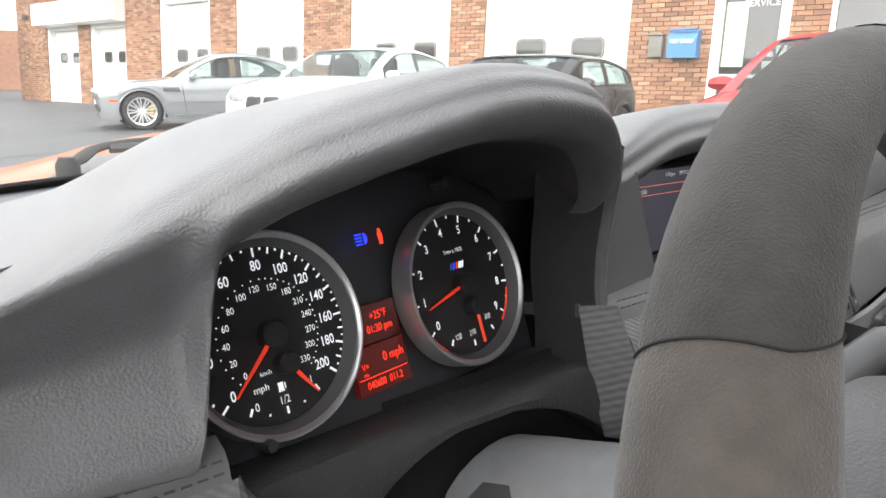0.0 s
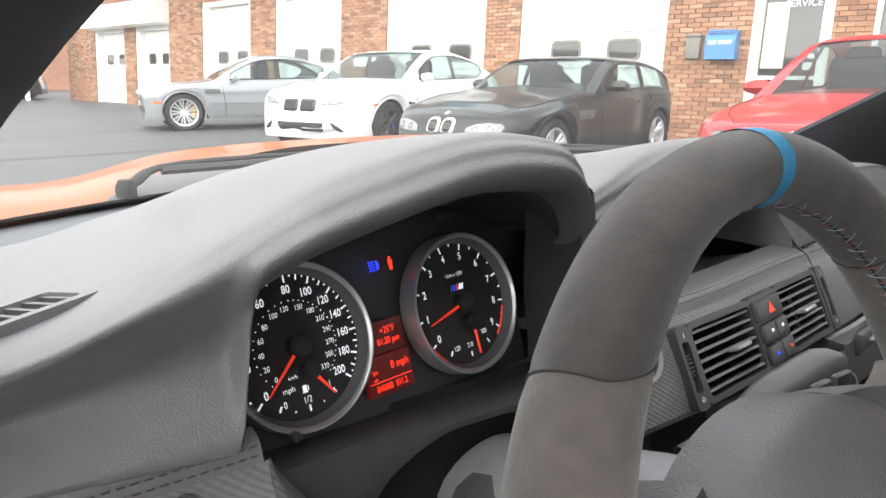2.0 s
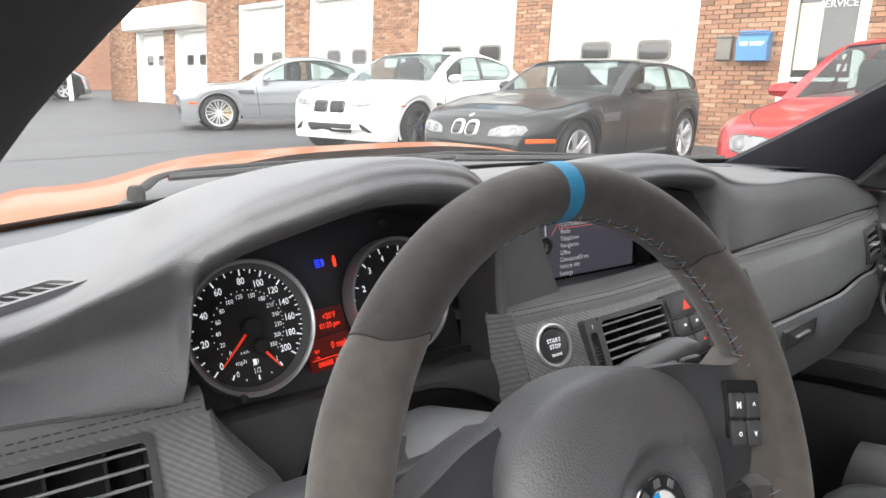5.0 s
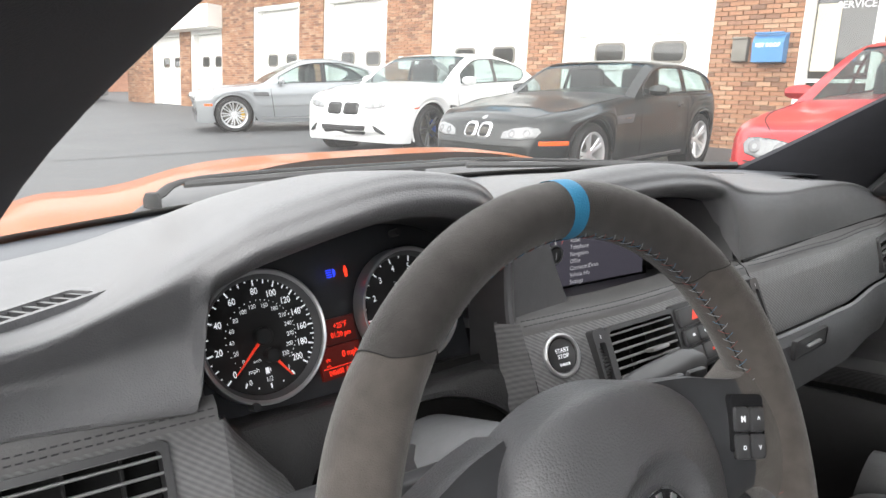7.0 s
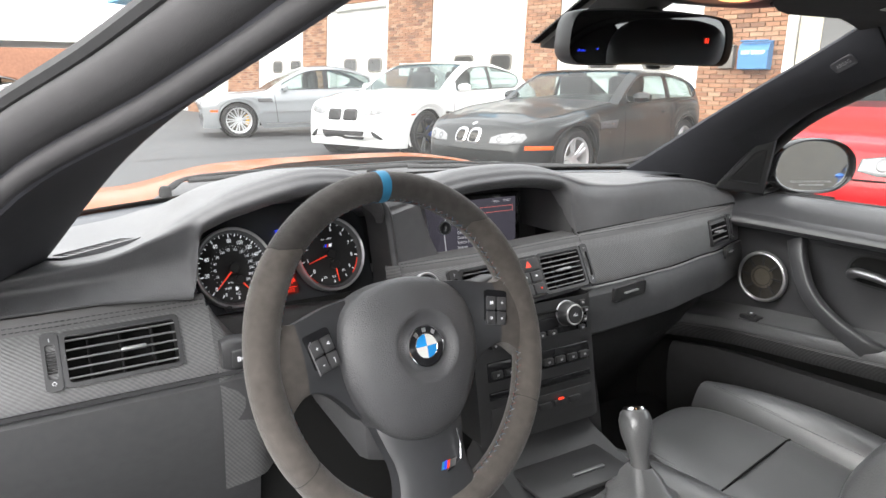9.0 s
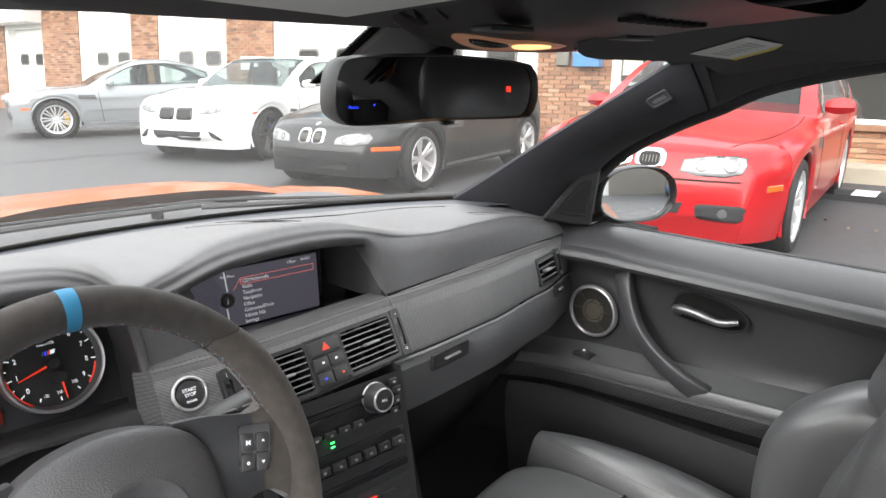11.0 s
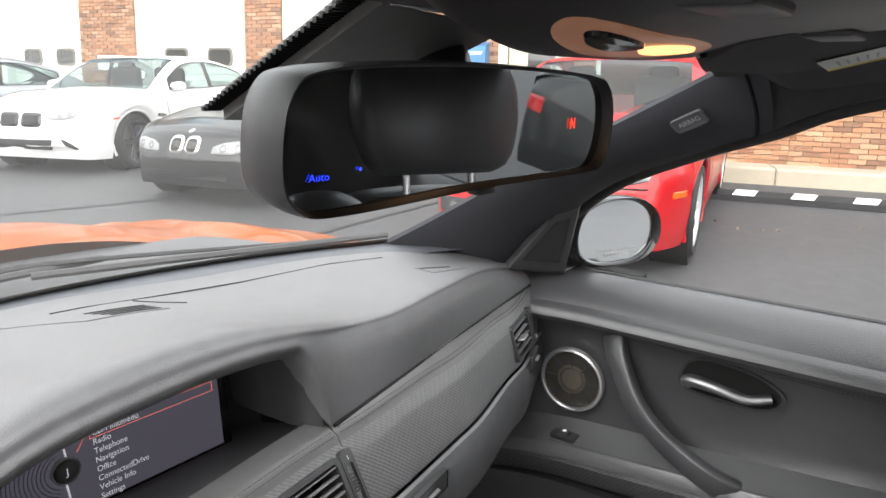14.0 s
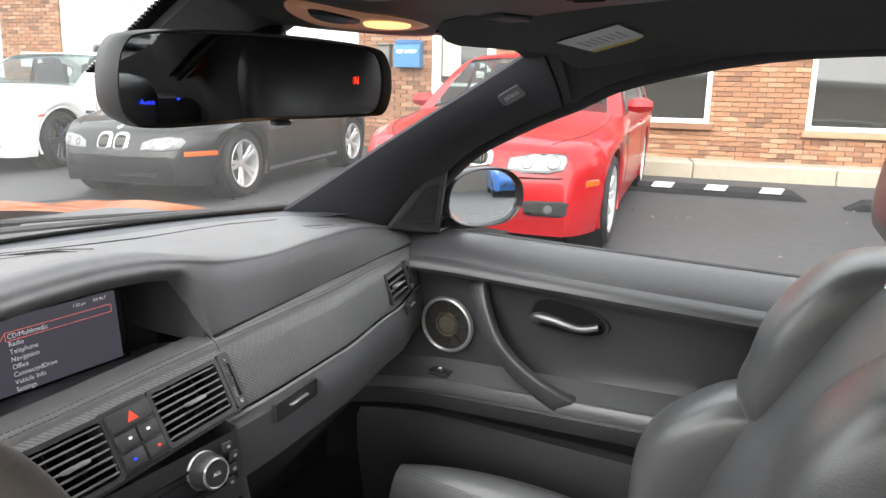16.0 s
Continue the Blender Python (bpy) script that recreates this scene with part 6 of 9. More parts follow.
# red text display between the dials
CP = Matrix.Translation(dial_spot(-0.3615, 0.4345, 0.8560, 0, 0)) @ Matrix.Rotation(radians(10.3), 4, "Z") @ Matrix.Rotation(radians(-19.4), 4, "X") @ FM
disp = part("text_display", box(bmnew(), (-0.0135, -0.0345, 0.0), (0.040, 0.027, 0.004), CP), REDFIELD, clu, "red lit text field", smooth=False)
part("text_display", box(bmnew(), (-0.0105, -0.0085, 0.0), (0.033, 0.022, 0.004), CP), material("red_display_dim", (0.03, 0.004, 0.003), 0.4, emit=(1.0, 0.03, 0.01), power=0.007), clu, "dim red text field", smooth=False)
for s, x, y, z in (("+25\u00b0F", -0.0085, -0.0045, 0.0068), ("01:20 pm", -0.0092, -0.0120, 0.0066), ("0 mph", -0.0040, -0.0295, 0.0080), ("V=", -0.0262, -0.0318, 0.0052), ("mls", -0.0268, -0.0362, 0.0034), ("040600  011.2", -0.0140, -0.0430, 0.0064)):
    text("red_text", s, z, CP @ Matrix.Translation((x, y, 0.0026)), REDLIT, clu, width=0.8 if len(s) < 10 else 0.74)
bm = bmnew()
box(bm, (-0.0135, -0.0385, 0.0022), (0.037, 0.0004, 0.0003), CP)
part("display_rule", bm, REDLIT, clu, smooth=False)
# warning lamps
hb = CP @ Matrix.Translation((-0.0040, 0.0410, 0.0008))
bm = bmnew()
lathe(bm, [(0, 0), (0.0036, 0)], hb @ Matrix.Diagonal((0.8, 1, 1, 1)), 14, -90, 90)
for k in range(4):
    box(bm, (-0.0038, -0.0030 + 0.0020 * k, 0), (0.0050, 0.0010, 0.0004), hb)
part("beam_lamp", bm, BLUELIT, clu, "blue high beam lamp", smooth=False)
bl = CP @ Matrix.Translation((0.0090, 0.0405, 0.0008))
bm = bmnew()
lathe(bm, [(0, 0), (0.0012, 0)], bl @ Matrix.Translation((0, 0.0038, 0)), 10)
for w, h, y in ((0.0033, 0.0040, 0.0005), (0.0026, 0.0034, -0.0031)):
    box(bm, (0, y, 0), (w, h, 0.0004), bl, 0.0)
part("belt_lamp", bm, REDLIT, clu, "red belt warning lamp", smooth=False)
bm = bmnew()
lathe(bm, [(0, 0.012), (0.003, 0.012), (0.0036, 0.009), (0.0036, 0)], CP @ Matrix.Translation((-0.098, -0.049, 0.0)), 14)
part("reset_knob", bm, SATIN, clu)
bm = bmnew()
lathe(bm, [(0, 0.012), (0.003, 0.012), (0.0036, 0.009), (0.0036, 0)], CP @ Matrix.Translation((0.066, 0.066, 0.0)), 14)
part("light_sensor", bm, SATIN, clu)

# ---- steering wheel ----
sw = thing("steering_wheel", "suede three-spoke steering wheel with a blue top stripe and tricolour stitching", "steering wheel", (-0.304, 0.139, 0.8225))
TL = radians(20.6)
WM = pose(-0.3154, 0.1428, 0.8225, 0, 0, 5.3) @ Matrix(((1, 0, 0, 0), (0, math.sin(TL), -math.cos(TL), 0), (0, math.cos(TL), math.sin(TL), 0), (0, 0, 0, 1)))


def rim_spot(a, t, grow=0.0):
    """A point on the rim: a round the wheel, t round the section from the outer edge over the driver's side, in degrees."""
    g = math.exp(-((((a - 28) + 180) % 360 - 180) / 16) ** 2) + math.exp(-((((a - 152) + 180) % 360 - 180) / 16) ** 2)
    rx, rz = 0.0168 + 0.0014 * g + grow, 0.0198 + 0.0008 * g + grow
    r = 0.1696 - 0.0081 * math.cos(2 * radians(a)) + rx * math.cos(radians(t))
    return WM @ V((math.cos(radians(a)) * r, math.sin(radians(a)) * r, rz * math.sin(radians(t))))


def seam_bend(t):
    """The joints of the rim cover sweep back towards the inner edge."""
    t = (t + 180) % 360 - 180
    return 5.5 * max(0.0, min(1.0, (abs(t) - 50) / 75)) ** 1.4


def rim_piece(name, a0, a1, mat, lab, grow=0.0, bend=(0, 0)):
    rows = []
    n = max(3, int(abs(a1 - a0) / 2.5))
    for i in range(n + 1):
        f = i / n
        edge = 0.0006 if i in (0, n) and grow == 0 else 0.0
        rows.append([rim_spot(a0 + bend[0] * seam_bend(t) + (a1 - a0 + (bend[1] - bend[0]) * seam_bend(t)) * f, t, grow - edge) for t in [360 * k / 28 for k in range(28)]])
    bb = bmnew()
    grid(bb, rows, close_v=True)
    return part(name, bb, mat, sw, lab)


rim_piece("rim_upper", 44.5, 136.5, SUEDE_TOP, "suede upper rim, a tone darker than the sides", 0.0, (1, -1))
rim_piece("rim_side", 136.5, 214, SUEDE, "grey-brown suede rim side", 0.0, (-1, 0))
rim_piece("rim_side", -34, 44.5, SUEDE, "grey-brown suede rim side", 0.0, (0, 1))
rim_piece("rim_lower", 214, 326, SUEDE, "")
for a, sg in ((44.5, 1), (136.5, -1), (214, 0), (-34, 0)):
    bm = bmnew()
    tube(bm, [rim_spot(a + sg * seam_bend(t), t, -0.0003) for t in [360 * k / 40 for k in range(41)]], 0.00035, 5)
    part("rim_seam", bm, SEAMDARK, sw, "fine dark seam")
rim_piece("marker_stripe", 87.9, 91.6, STRIPE, "light blue centre stripe", 0.0006)
# closing seam along the inner edge, and its tricolour cross stitch
bm = bmnew()
tube(bm, [rim_spot(a, 172, -0.0002) for a in range(-130, 311, 4)], 0.0006, 5)
part("closing_seam", bm, SEAMDARK, sw, "dark closing seam")
THREADS = (material("blue_thread", (0.09, 0.19, 0.30), 0.7, scale=60), material("red_thread", (0.24, 0.06, 0.055), 0.7, scale=60), material("pale_thread", (0.36, 0.38, 0.41), 0.7, scale=60))
for nm, mt, ph in (("blue_stitch", THREADS[0], 0), ("red_stitch", THREADS[1], 1), ("pale_stitch", THREADS[2], 2)):
    bm = bmnew()
    for k in range(ph, 240, 3):
        a = -128 + k * 1.4
        if -9 < a < 16 or 164 < a < 189 or 87 < a < 93:
            continue
        for d in ((-1,), (1,))[k % 2]:
            tube(bm, [rim_spot(a + d * 0.85 * e, 170 + d * 3 + 10 * e, 0.0004 if abs(e) < 1 else -0.0002) for e in (-1, -0.5, 0, 0.5, 1)], 0.0002, 4)
    part(nm, bm, mt, sw, kind="stuff")


def closed_curve(pts, n):
    k = len(pts)
    ext = [pts[i % k] for i in range(-2, k + 3)]
    full = spline([V((x, y, 0)) for x, y in ext], (len(ext) - 1) * 12 + 1)
    full = full[24:24 + 12 * k]
    step = len(full) / n
    return [full[int(i * step)] for i in range(n)]


# hub pad: a grained shield with a dished middle
HX, HY = 0.006, -0.001
PADR = [(0.0, 0.076), (0.032, 0.072), (0.058, 0.061), (0.074, 0.045), (0.082, 0.022), (0.083, -0.006), (0.076, -0.036), (0.060, -0.066), (0.036, -0.090), (0.0, -0.099), (-0.036, -0.090), (-0.060, -0.066), (-0.076, -0.036), (-0.083, -0.006), (-0.082, 0.022), (-0.074, 0.045), (-0.058, 0.061), (-0.032, 0.072)]
ring = closed_curve(PADR, 96)
bm = bmnew()
rows = []
for f, z in ((1.0, -0.030), (1.0, 0.0), (0.992, 0.0055), (0.965, 0.0105), (0.90, 0.0160), (0.78, 0.0215), (0.62, 0.0260), (0.50, 0.0280)):
    rows.append([WM @ V((p.x * f + HX * (1 - f), p.y * f + HY * (1 - f), z)) for p in ring])
dish = [V((math.cos(t), math.sin(t), 0)) for t in [math.atan2(p.y - HY, p.x - HX) for p in ring]]
for r, z in ((0.0395, 0.0292), (0.0365, 0.0290), (0.0335, 0.0268), (0.0290, 0.0236), (0.0240, 0.0225), (0.0, 0.0225)):
    rows.append([WM @ V((HX + r * d.x, HY + r * d.y, z)) for d in dish])
grid(bm, rows, close_v=True)
bmesh.ops.remove_doubles(bm, verts=bm.verts, dist=1e-6)
pad = part("airbag_pad", bm, PADLEATHER, sw, "grained charcoal airbag cover with a dished middle")
# spokes with their button clusters
for sg in (-1, 1):
    up = spline([V((sg * 0.060, 0.064, -0.010)), V((sg * 0.088, 0.060, -0.004)), V((sg * 0.112, 0.053, 0.001)), V((sg * 0.130, 0.050, 0.004)), V((sg * 0.152, 0.058, 0.004))], 13)
    lo = spline([V((sg * 0.066, -0.062, -0.012)), V((sg * 0.086, -0.038, -0.006)), V((sg * 0.106, -0.024, 0.0)), V((sg * 0.128, -0.024, 0.003)), V((sg * 0.150, -0.046, 0.004))], 13)
    bm = bmnew()
    rows = []
    for a, b in zip(up, lo):
        c = (a + b) / 2 + V((0, 0, 0.0075))
        rows.append([WM @ q for q in spline([a + V((0, -0.002, -0.030)), a + V((0, 0.0, -0.005)), a * 0.93 + b * 0.07 + V((0, 0, 0.002)), c, b * 0.93 + a * 0.07 + V((0, 0, 0.002)), b + V((0, 0, -0.004)), b + V((0, 0, -0.022))], 17)])
    grid(bm, [r_[4:] for r_ in rows[:9]])
    sp = part("spoke", bm, SPOKEGREY, sw, "satin charcoal spoke with a button cluster")
    bm = bmnew()
    grid(bm, [r_[:5] for r_ in rows[:9]])
    part("spoke_shoulder", bm, PADLEATHER, sw, "grained shoulder of the spoke")
    bm = bmnew()
    grid(bm, rows[8:])
    part("rim_bridge", bm, SUEDE, sw, "suede bridge from the rim to the spoke")
    # cluster plate: two columns of two buttons, leaning with the spoke
    cx, cy, ang = (-0.1015, 0.0145, 13) if sg < 0 else (0.1165, 0.0165, -15)
    BM = WM @ Matrix.Translation((cx, cy, 0.0075)) @ Matrix.Rotation(radians(ang), 4, "Z") @ Matrix.Rotation(radians(-8 * sg), 4, "Y")
    bm = bmnew()
    outline_plate(bm, rounded(0.0285, 0.0365, 0.0035, 3), 0.006, BM @ Matrix(((1, 0, 0, 0), (0, 0, -1, 0.003), (0, 1, 0, 0), (0, 0, 0, 1))) @ Matrix.Translation((0, -0.003, -0.003)), 0.001)
    pl = part("button_bezel", bm, GLOSSBLACK, sp, "gloss black button bezel")
    marks = ((("+", -0.0068, 0.0085), ("-", -0.0068, -0.0085), ("<", 0.0068, 0.0085), (")", 0.0068, -0.0085)) if sg < 0 else (("M", -0.0068, 0.0085), ("o", -0.0068, -0.0085), ("^", 0.0068, 0.0085), ("v", 0.0068, -0.0085)))
    for ch, x, y in marks:
        bm = bmnew()
        box(bm, (x, y, 0.0032), (0.0122, 0.0158, 0.0044), BM, 0.0016)
        bt = part("button", bm, SWITCHGREY, sp, "small charcoal button")
        text("symbol", ch, 0.0058, BM @ Matrix.Translation((x, y, 0.0057)), GLOWINK, bt, bold=0.00015)
    if sg < 0:
        bm = bmnew()
        for x0, y0, x1, y1 in ((-0.0138, -0.017, -0.0138, 0.014), (-0.0138, 0.014, -0.010, 0.0175)):
            tube(bm, [BM @ V((x0, y0, 0.0045)), BM @ V((x1, y1, 0.0045))], 0.0007, 5)
        part("button_trim", bm, BADGECHROME, sp, "fine bright edge")
# lower spoke, forked round a dark gap
bm = bmnew()
rows = []
for y, w, z in ((-0.062, 0.056, -0.010), (-0.092, 0.050, -0.004), (-0.120, 0.043, 0.0), (-0.150, 0.046, 0.003), (-0.176, 0.060, 0.004)):
    rows.append([WM @ V(q) for q in ((-w, y, z - 0.02), (-w, y, z), (-w * 0.8, y, z + 0.006), (0, y, z + 0.009), (w * 0.8, y, z + 0.006), (w, y, z), (w, y, z - 0.02))])
grid(bm, [spline([r[j] for r in rows], 14) for j in range(7)])
lowsp = part("lower_spoke", bm, SPOKEGREY, sw, "dark lower spoke with a tricolour mark")
bm = bmnew()
tube(bm, [WM @ V(q) for q in ((0.034, -0.098, 0.0075), (0.034, -0.112, 0.0090), (0.030, -0.130, 0.0100), (0.010, -0.137, 0.0115))], 0.0009, 6)
part("trim_line", bm, CHROME, lowsp)
for k, (x, mt) in enumerate(((0.004, STRIPE), (0.0075, BLUELIT), (0.011, REDGLOW), (0.017, ALU))):
    bm = bmnew()
    w = 0.003 if k < 3 else 0.008
    cap(bm, [bm.verts.new(WM @ V((x + a, -0.130 + b, 0.0118))) for a, b in ((-w / 2, -0.004), (w / 2, -0.004), (w / 2 + 0.003, 0.004), (-w / 2 + 0.003, 0.004))])
    part("stripe_mark", bm, mt, lowsp, smooth=False)
# roundel
EM = WM @ Matrix.Translation((HX, HY, 0.0230))
bm = bmnew()
lathe(bm, [(0.0225, -0.002), (0.0225, 0.0020), (0.0218, 0.0030), (0.0206, 0.0026)], EM, 56)
em = part("roundel", bm, CHROME, pad, "round badge with blue and white quarters")
bm = bmnew()
lathe(bm, [(0.0208, 0.0024), (0.0130, 0.0034)], EM, 56)
part("badge_ring", bm, GLOSSBLACK, pad)
bm = bmnew()
lathe(bm, [(0.0138, 0.0030), (0.0132, 0.0040), (0.0125, 0.0034)], EM, 44)
part("badge_inner_ring", bm, CHROME, pad)
for k in range(4):
    bm = bmnew()
    lathe(bm, [(0.0, 0.0040), (0.0126, 0.0035)], EM, 12, 90 * k, 90 * k + 90)
    part("quarter", bm, material("badge_blue", (0.02, 0.30, 0.75), 0.25, coat=0.5) if k == 1 else bpy.data.materials["badge_blue"] if k == 3 else TRIMWHITE, pad, smooth=False)
for a in (52, 90, 128):
    bm = bmnew()
    box(bm, (0, 0.0170, 0.0032), (0.0046, 0.0044, 0.0006), EM @ Matrix.Rotation(radians(a - 90), 4, "Z"), 0.0002)
    part("badge_mark", bm, ALU, pad, smooth=False)

# column cover and stalks
col = thing("steering_column", "dark plastic steering column cover", "steering column", (-0.306, 0.25, 0.7))
bm = bmnew()
rows = []
for i in range(9):
    f = i / 8
    y, z, w = 0.165 + 0.22 * f, 0.846 - 0.075 * f, 0.052 - 0.004 * f
    rows.append([V((-0.306 + w * math.cos(t) * (1 + 0.15 * abs(math.sin(2 * t))), y, z - 0.055 + (0.066 - 0.012 * f) * max(-1.1, math.sin(t) * 1.0))) for t in [math.pi * (-0.15 + 1.3 * k / 18) for k in range(19)]])
grid(bm, rows)
part("upper_cover", bm, material("column_plastic", (0.27, 0.275, 0.29), 0.26, bump=0.15, bump_scale=900, scale=60), col, "smooth grey upper cover")
bm = bmnew()
box(bm, (-0.306, 0.26, 0.725), (0.13, 0.22, 0.10), None, 0.03)
part("lower_cover", bm, DARKPLASTIC, col)
for sg, tip in ((-1, V((-0.4965, 0.231, 0.818))), (1, V((-0.152, 0.231, 0.843)))):
    root = V((-0.318 + sg * 0.050, 0.252, 0.806))
    bm = bmnew()
    rows = []
    for f in range(15):
        t = f / 14
        c = root + (tip - root) * t
        grow = max(0.0, min(1.0, (t - 0.25) / 0.35))
        grow = grow * grow * (3 - 2 * grow)
        end = max(0.0, (t - 0.9) / 0.1)
        h, w = (0.008 + 0.010 * grow) * (1 - 0.18 * end * end), (0.008 + 0.006 * grow) * (1 - 0.25 * end * end)
        rows.append([c + V((0, w * math.copysign(abs(math.cos(a)) ** 0.5, math.cos(a)), h * math.copysign(abs(math.sin(a)) ** 0.5, math.sin(a)))) for a in [2 * math.pi * (k + 0.5) / 16 for k in range(16)]])
    vs = grid(bm, rows, close_v=True)
    cap(bm, vs[-1])
    st = part("stalk", bm, SWITCHGREY, col, "black control stalk")
    for k, (d, ch) in enumerate(((0.018, "BC" if sg < 0 else "A"), (0.042, "<" if sg < 0 else "V"))):
        c = tip - V((sg * d, 0.0145, 0.002 if sg < 0 else 0.0))
        bm = bmnew()
        box(bm, c, (0.020, 0.006, 0.020), None, 0.003)
        part("stalk_button", bm, SATIN, st)
        text("mark", ch, 0.0075, Matrix.Translation(c - V((0, 0.0034, 0))) @ FM, GLOWINK, st)

# light switch
ob = thing("light_switch", "rotary light switch with a silver knob and white marks", "light switch", (-0.601, 0.3, 0.73))
m = pose(-0.601, trim_y(-0.601) - 0.002, 0.728, -6, 0, 0)
bm = bmnew()
outline_plate(bm, rounded(0.14, 0.05, 0.008, 3), 0.012, m, 0.002)
part("plate", bm, SATIN, ob)
bm = bmnew()
lathe(bm, [(0.026, 0.0), (0.025, 0.006), (0.0165, 0.008), (0.0165, 0.012)], m @ FM, 36)
part("dial_ring", bm, DARKPLASTIC, ob)
bm = bmnew()
box(bm, (0, -0.017, 0), (0.010, 0.022, 0.032), m @ Matrix.Rotation(radians(35), 4, "Y"), 0.004)
lathe(bm, [(0, 0.016), (0.014, 0.016), (0.0158, 0.013), (0.0158, 0.006)], m @ FM, 30)
part("knob", bm, ALU, ob, "silver rotary knob")
for k, a in enumerate((150, 120, 90, 60, 30)):
    bm = bmnew()
    box(bm, (0.0215 * math.cos(radians(a)), -0.0085, 0.0215 * math.sin(radians(a))), (0.0045, 0.0006, 0.0035), m)
    part("mark", bm, GLOWINK, ob, smooth=False)
for sx in (-1, 1):
    bm = bmnew()
    box(bm, (sx * 0.048, -0.003, 0), (0.032, 0.006, 0.036), m, 0.003)
    part("button", bm, SATIN, ob)


# ---- doors ----
def door_panel(sx, label):
    """A door trim seen from inside; sx: 1 passenger, -1 driver."""
    ob = thing("car_door", label, "car door", (sx * 0.72, 0.0, 0.3), "car doors")
    y0, y1 = 0.60, -0.75

    def sheet(nm, prof, mat, lab="", ya=y0, yb=y1, n=36):
        bb = bmnew()
        rows = []
        for i in range(n + 1):
            y = ya + (yb - ya) * i / n
            pinch = -0.05 * max(0.0, (y - 0.40) / 0.2) ** 2
            out = 0.012 * max(0, -y)
            rows.append([V((sx * (x + pinch * (1 if z < 0.83 else 0.35) + out), y, z + dz * (0.43 - y))) for x, z, dz in prof])
        grid(bb, rows)
        return part(nm, bb, mat, ob, lab)

    sheet("upper_pad", [(0.79, 0.835, 0.02), (0.785, 0.852, 0.02), (0.775, 0.8570, 0.02), (0.760, 0.8565, 0.02), (0.742, 0.8505, 0.02), (0.726, 0.8420, 0.02), (0.711, 0.8315, 0.02), (0.699, 0.8200, 0.02), (0.692, 0.8120, 0.02), (0.700, 0.8080, 0.02)], DOORPAD, "broad sloping upper door trim")
    sheet("rail", [(0.697, 0.8180, 0.02), (0.687, 0.8130, 0.02), (0.6785, 0.8065, 0.02), (0.6760, 0.7990, 0.02), (0.6810, 0.7910, 0.02), (0.696, 0.7865, 0.02), (0.722, 0.7850, 0.02)], DOORPAD, "rounded trim rail")
    sheet("mid_panel", [(0.702, 0.818, 0.02), (0.712, 0.795, 0.02), (0.722, 0.770, 0.01), (0.728, 0.73, 0.0), (0.730, 0.68, 0.0), (0.727, 0.64, 0.03), (0.720, 0.60, 0.10)], DOORPAD, "dark leather door insert")
    sheet("armrest", [(0.724, 0.605, 0.10), (0.705, 0.592, 0.12), (0.675, 0.588, 0.12), (0.656, 0.583, 0.12), (0.648, 0.572, 0.12), (0.648, 0.562, 0.12)], SEAT, "glossy black armrest")
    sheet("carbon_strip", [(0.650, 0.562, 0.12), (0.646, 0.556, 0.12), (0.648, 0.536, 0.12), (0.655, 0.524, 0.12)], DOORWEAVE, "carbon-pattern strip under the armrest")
    # dark sheet that paints the shade of the gap under the strip
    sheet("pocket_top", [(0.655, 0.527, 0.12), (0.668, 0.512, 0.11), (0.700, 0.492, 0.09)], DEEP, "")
    sheet("lower_panel", [(0.71, 0.497, 0.09), (0.684, 0.492, 0.07), (0.673, 0.472, 0.04), (0.672, 0.40, 0), (0.685, 0.30, 0), (0.70, 0.18, 0)], material("lower_door_plastic", (0.038, 0.038, 0.040), 0.55, bump=0.3, bump_scale=900, scale=60), "dark plastic lower door panel")
    for z, dz in ((0.779, 0.0), (0.775, 0.0)):
        stitches("stitching", [(sx * 0.7195, 0.44 - 1.1 * i / 40, z) for i in range(41)], ob, THREAD, lift=(-sx * 0.001, 0, 0))
    stitches("stitching", [(sx * (0.6555 + 0.012 * max(0, -(0.44 - 1.1 * i / 40))), 0.44 - 1.1 * i / 40, 0.586 + 0.12 * (0.43 - (0.44 - 1.1 * i / 40))) for i in range(41)], ob, THREAD, lift=(-sx * 0.001, 0, 0.0012))
    # speaker
    sm = Matrix.Translation((sx * 0.719, 0.438, 0.676)) @ Matrix.Rotation(radians(-90 * sx), 4, "Y") @ Matrix.Rotation(radians(4), 4, "X")
    bm = bmnew()
    lathe(bm, [(0.0500, 0.002), (0.0505, 0.0095), (0.0530, 0.0118), (0.0565, 0.0102), (0.0585, 0.002)], sm, 56)
    sp = part("speaker_ring", bm, RINGSILVER, ob, "brushed metal speaker ring")
    bm = bmnew()
    lathe(bm, [(0, 0.004), (0.0460, 0.004), (0.0502, 0.006)], sm, 40)
    part("speaker_mesh", bm, material("speaker_mesh", (0.06, 0.055, 0.048), 0.5, 0.6, bump=1.0, bump_scale=900, kind="pebble", scale=300) if sx > 0 else bpy.data.materials["speaker_mesh"], sp, "fine dark speaker mesh")
    for k in range(8):
        bm = bmnew()
        a = 2 * math.pi * k / 8
        box(bm, (0.036, 0, 0.006), (0.028, 0.004, 0.004), sm @ Matrix.Rotation(a, 4, "Z"), 0.001)
        part("speaker_rib", bm, SATIN, sp)
    bm = bmnew()
    lathe(bm, [(0.021, 0.004), (0.022, 0.008), (0.025, 0.008), (0.026, 0.004)], sm, 36)
    lathe(bm, [(0, 0.009), (0.008, 0.008), (0.019, 0.005)], sm, 30)
    part("speaker_cone", bm, material("speaker_cone", (0.16, 0.14, 0.11), 0.4, 0.5, bump=1.0, bump_scale=1200, kind="pebble", scale=200) if sx > 0 else bpy.data.materials["speaker_cone"], sp, "bronze-grey speaker dome")
    # pull handle
    bm = bmnew()
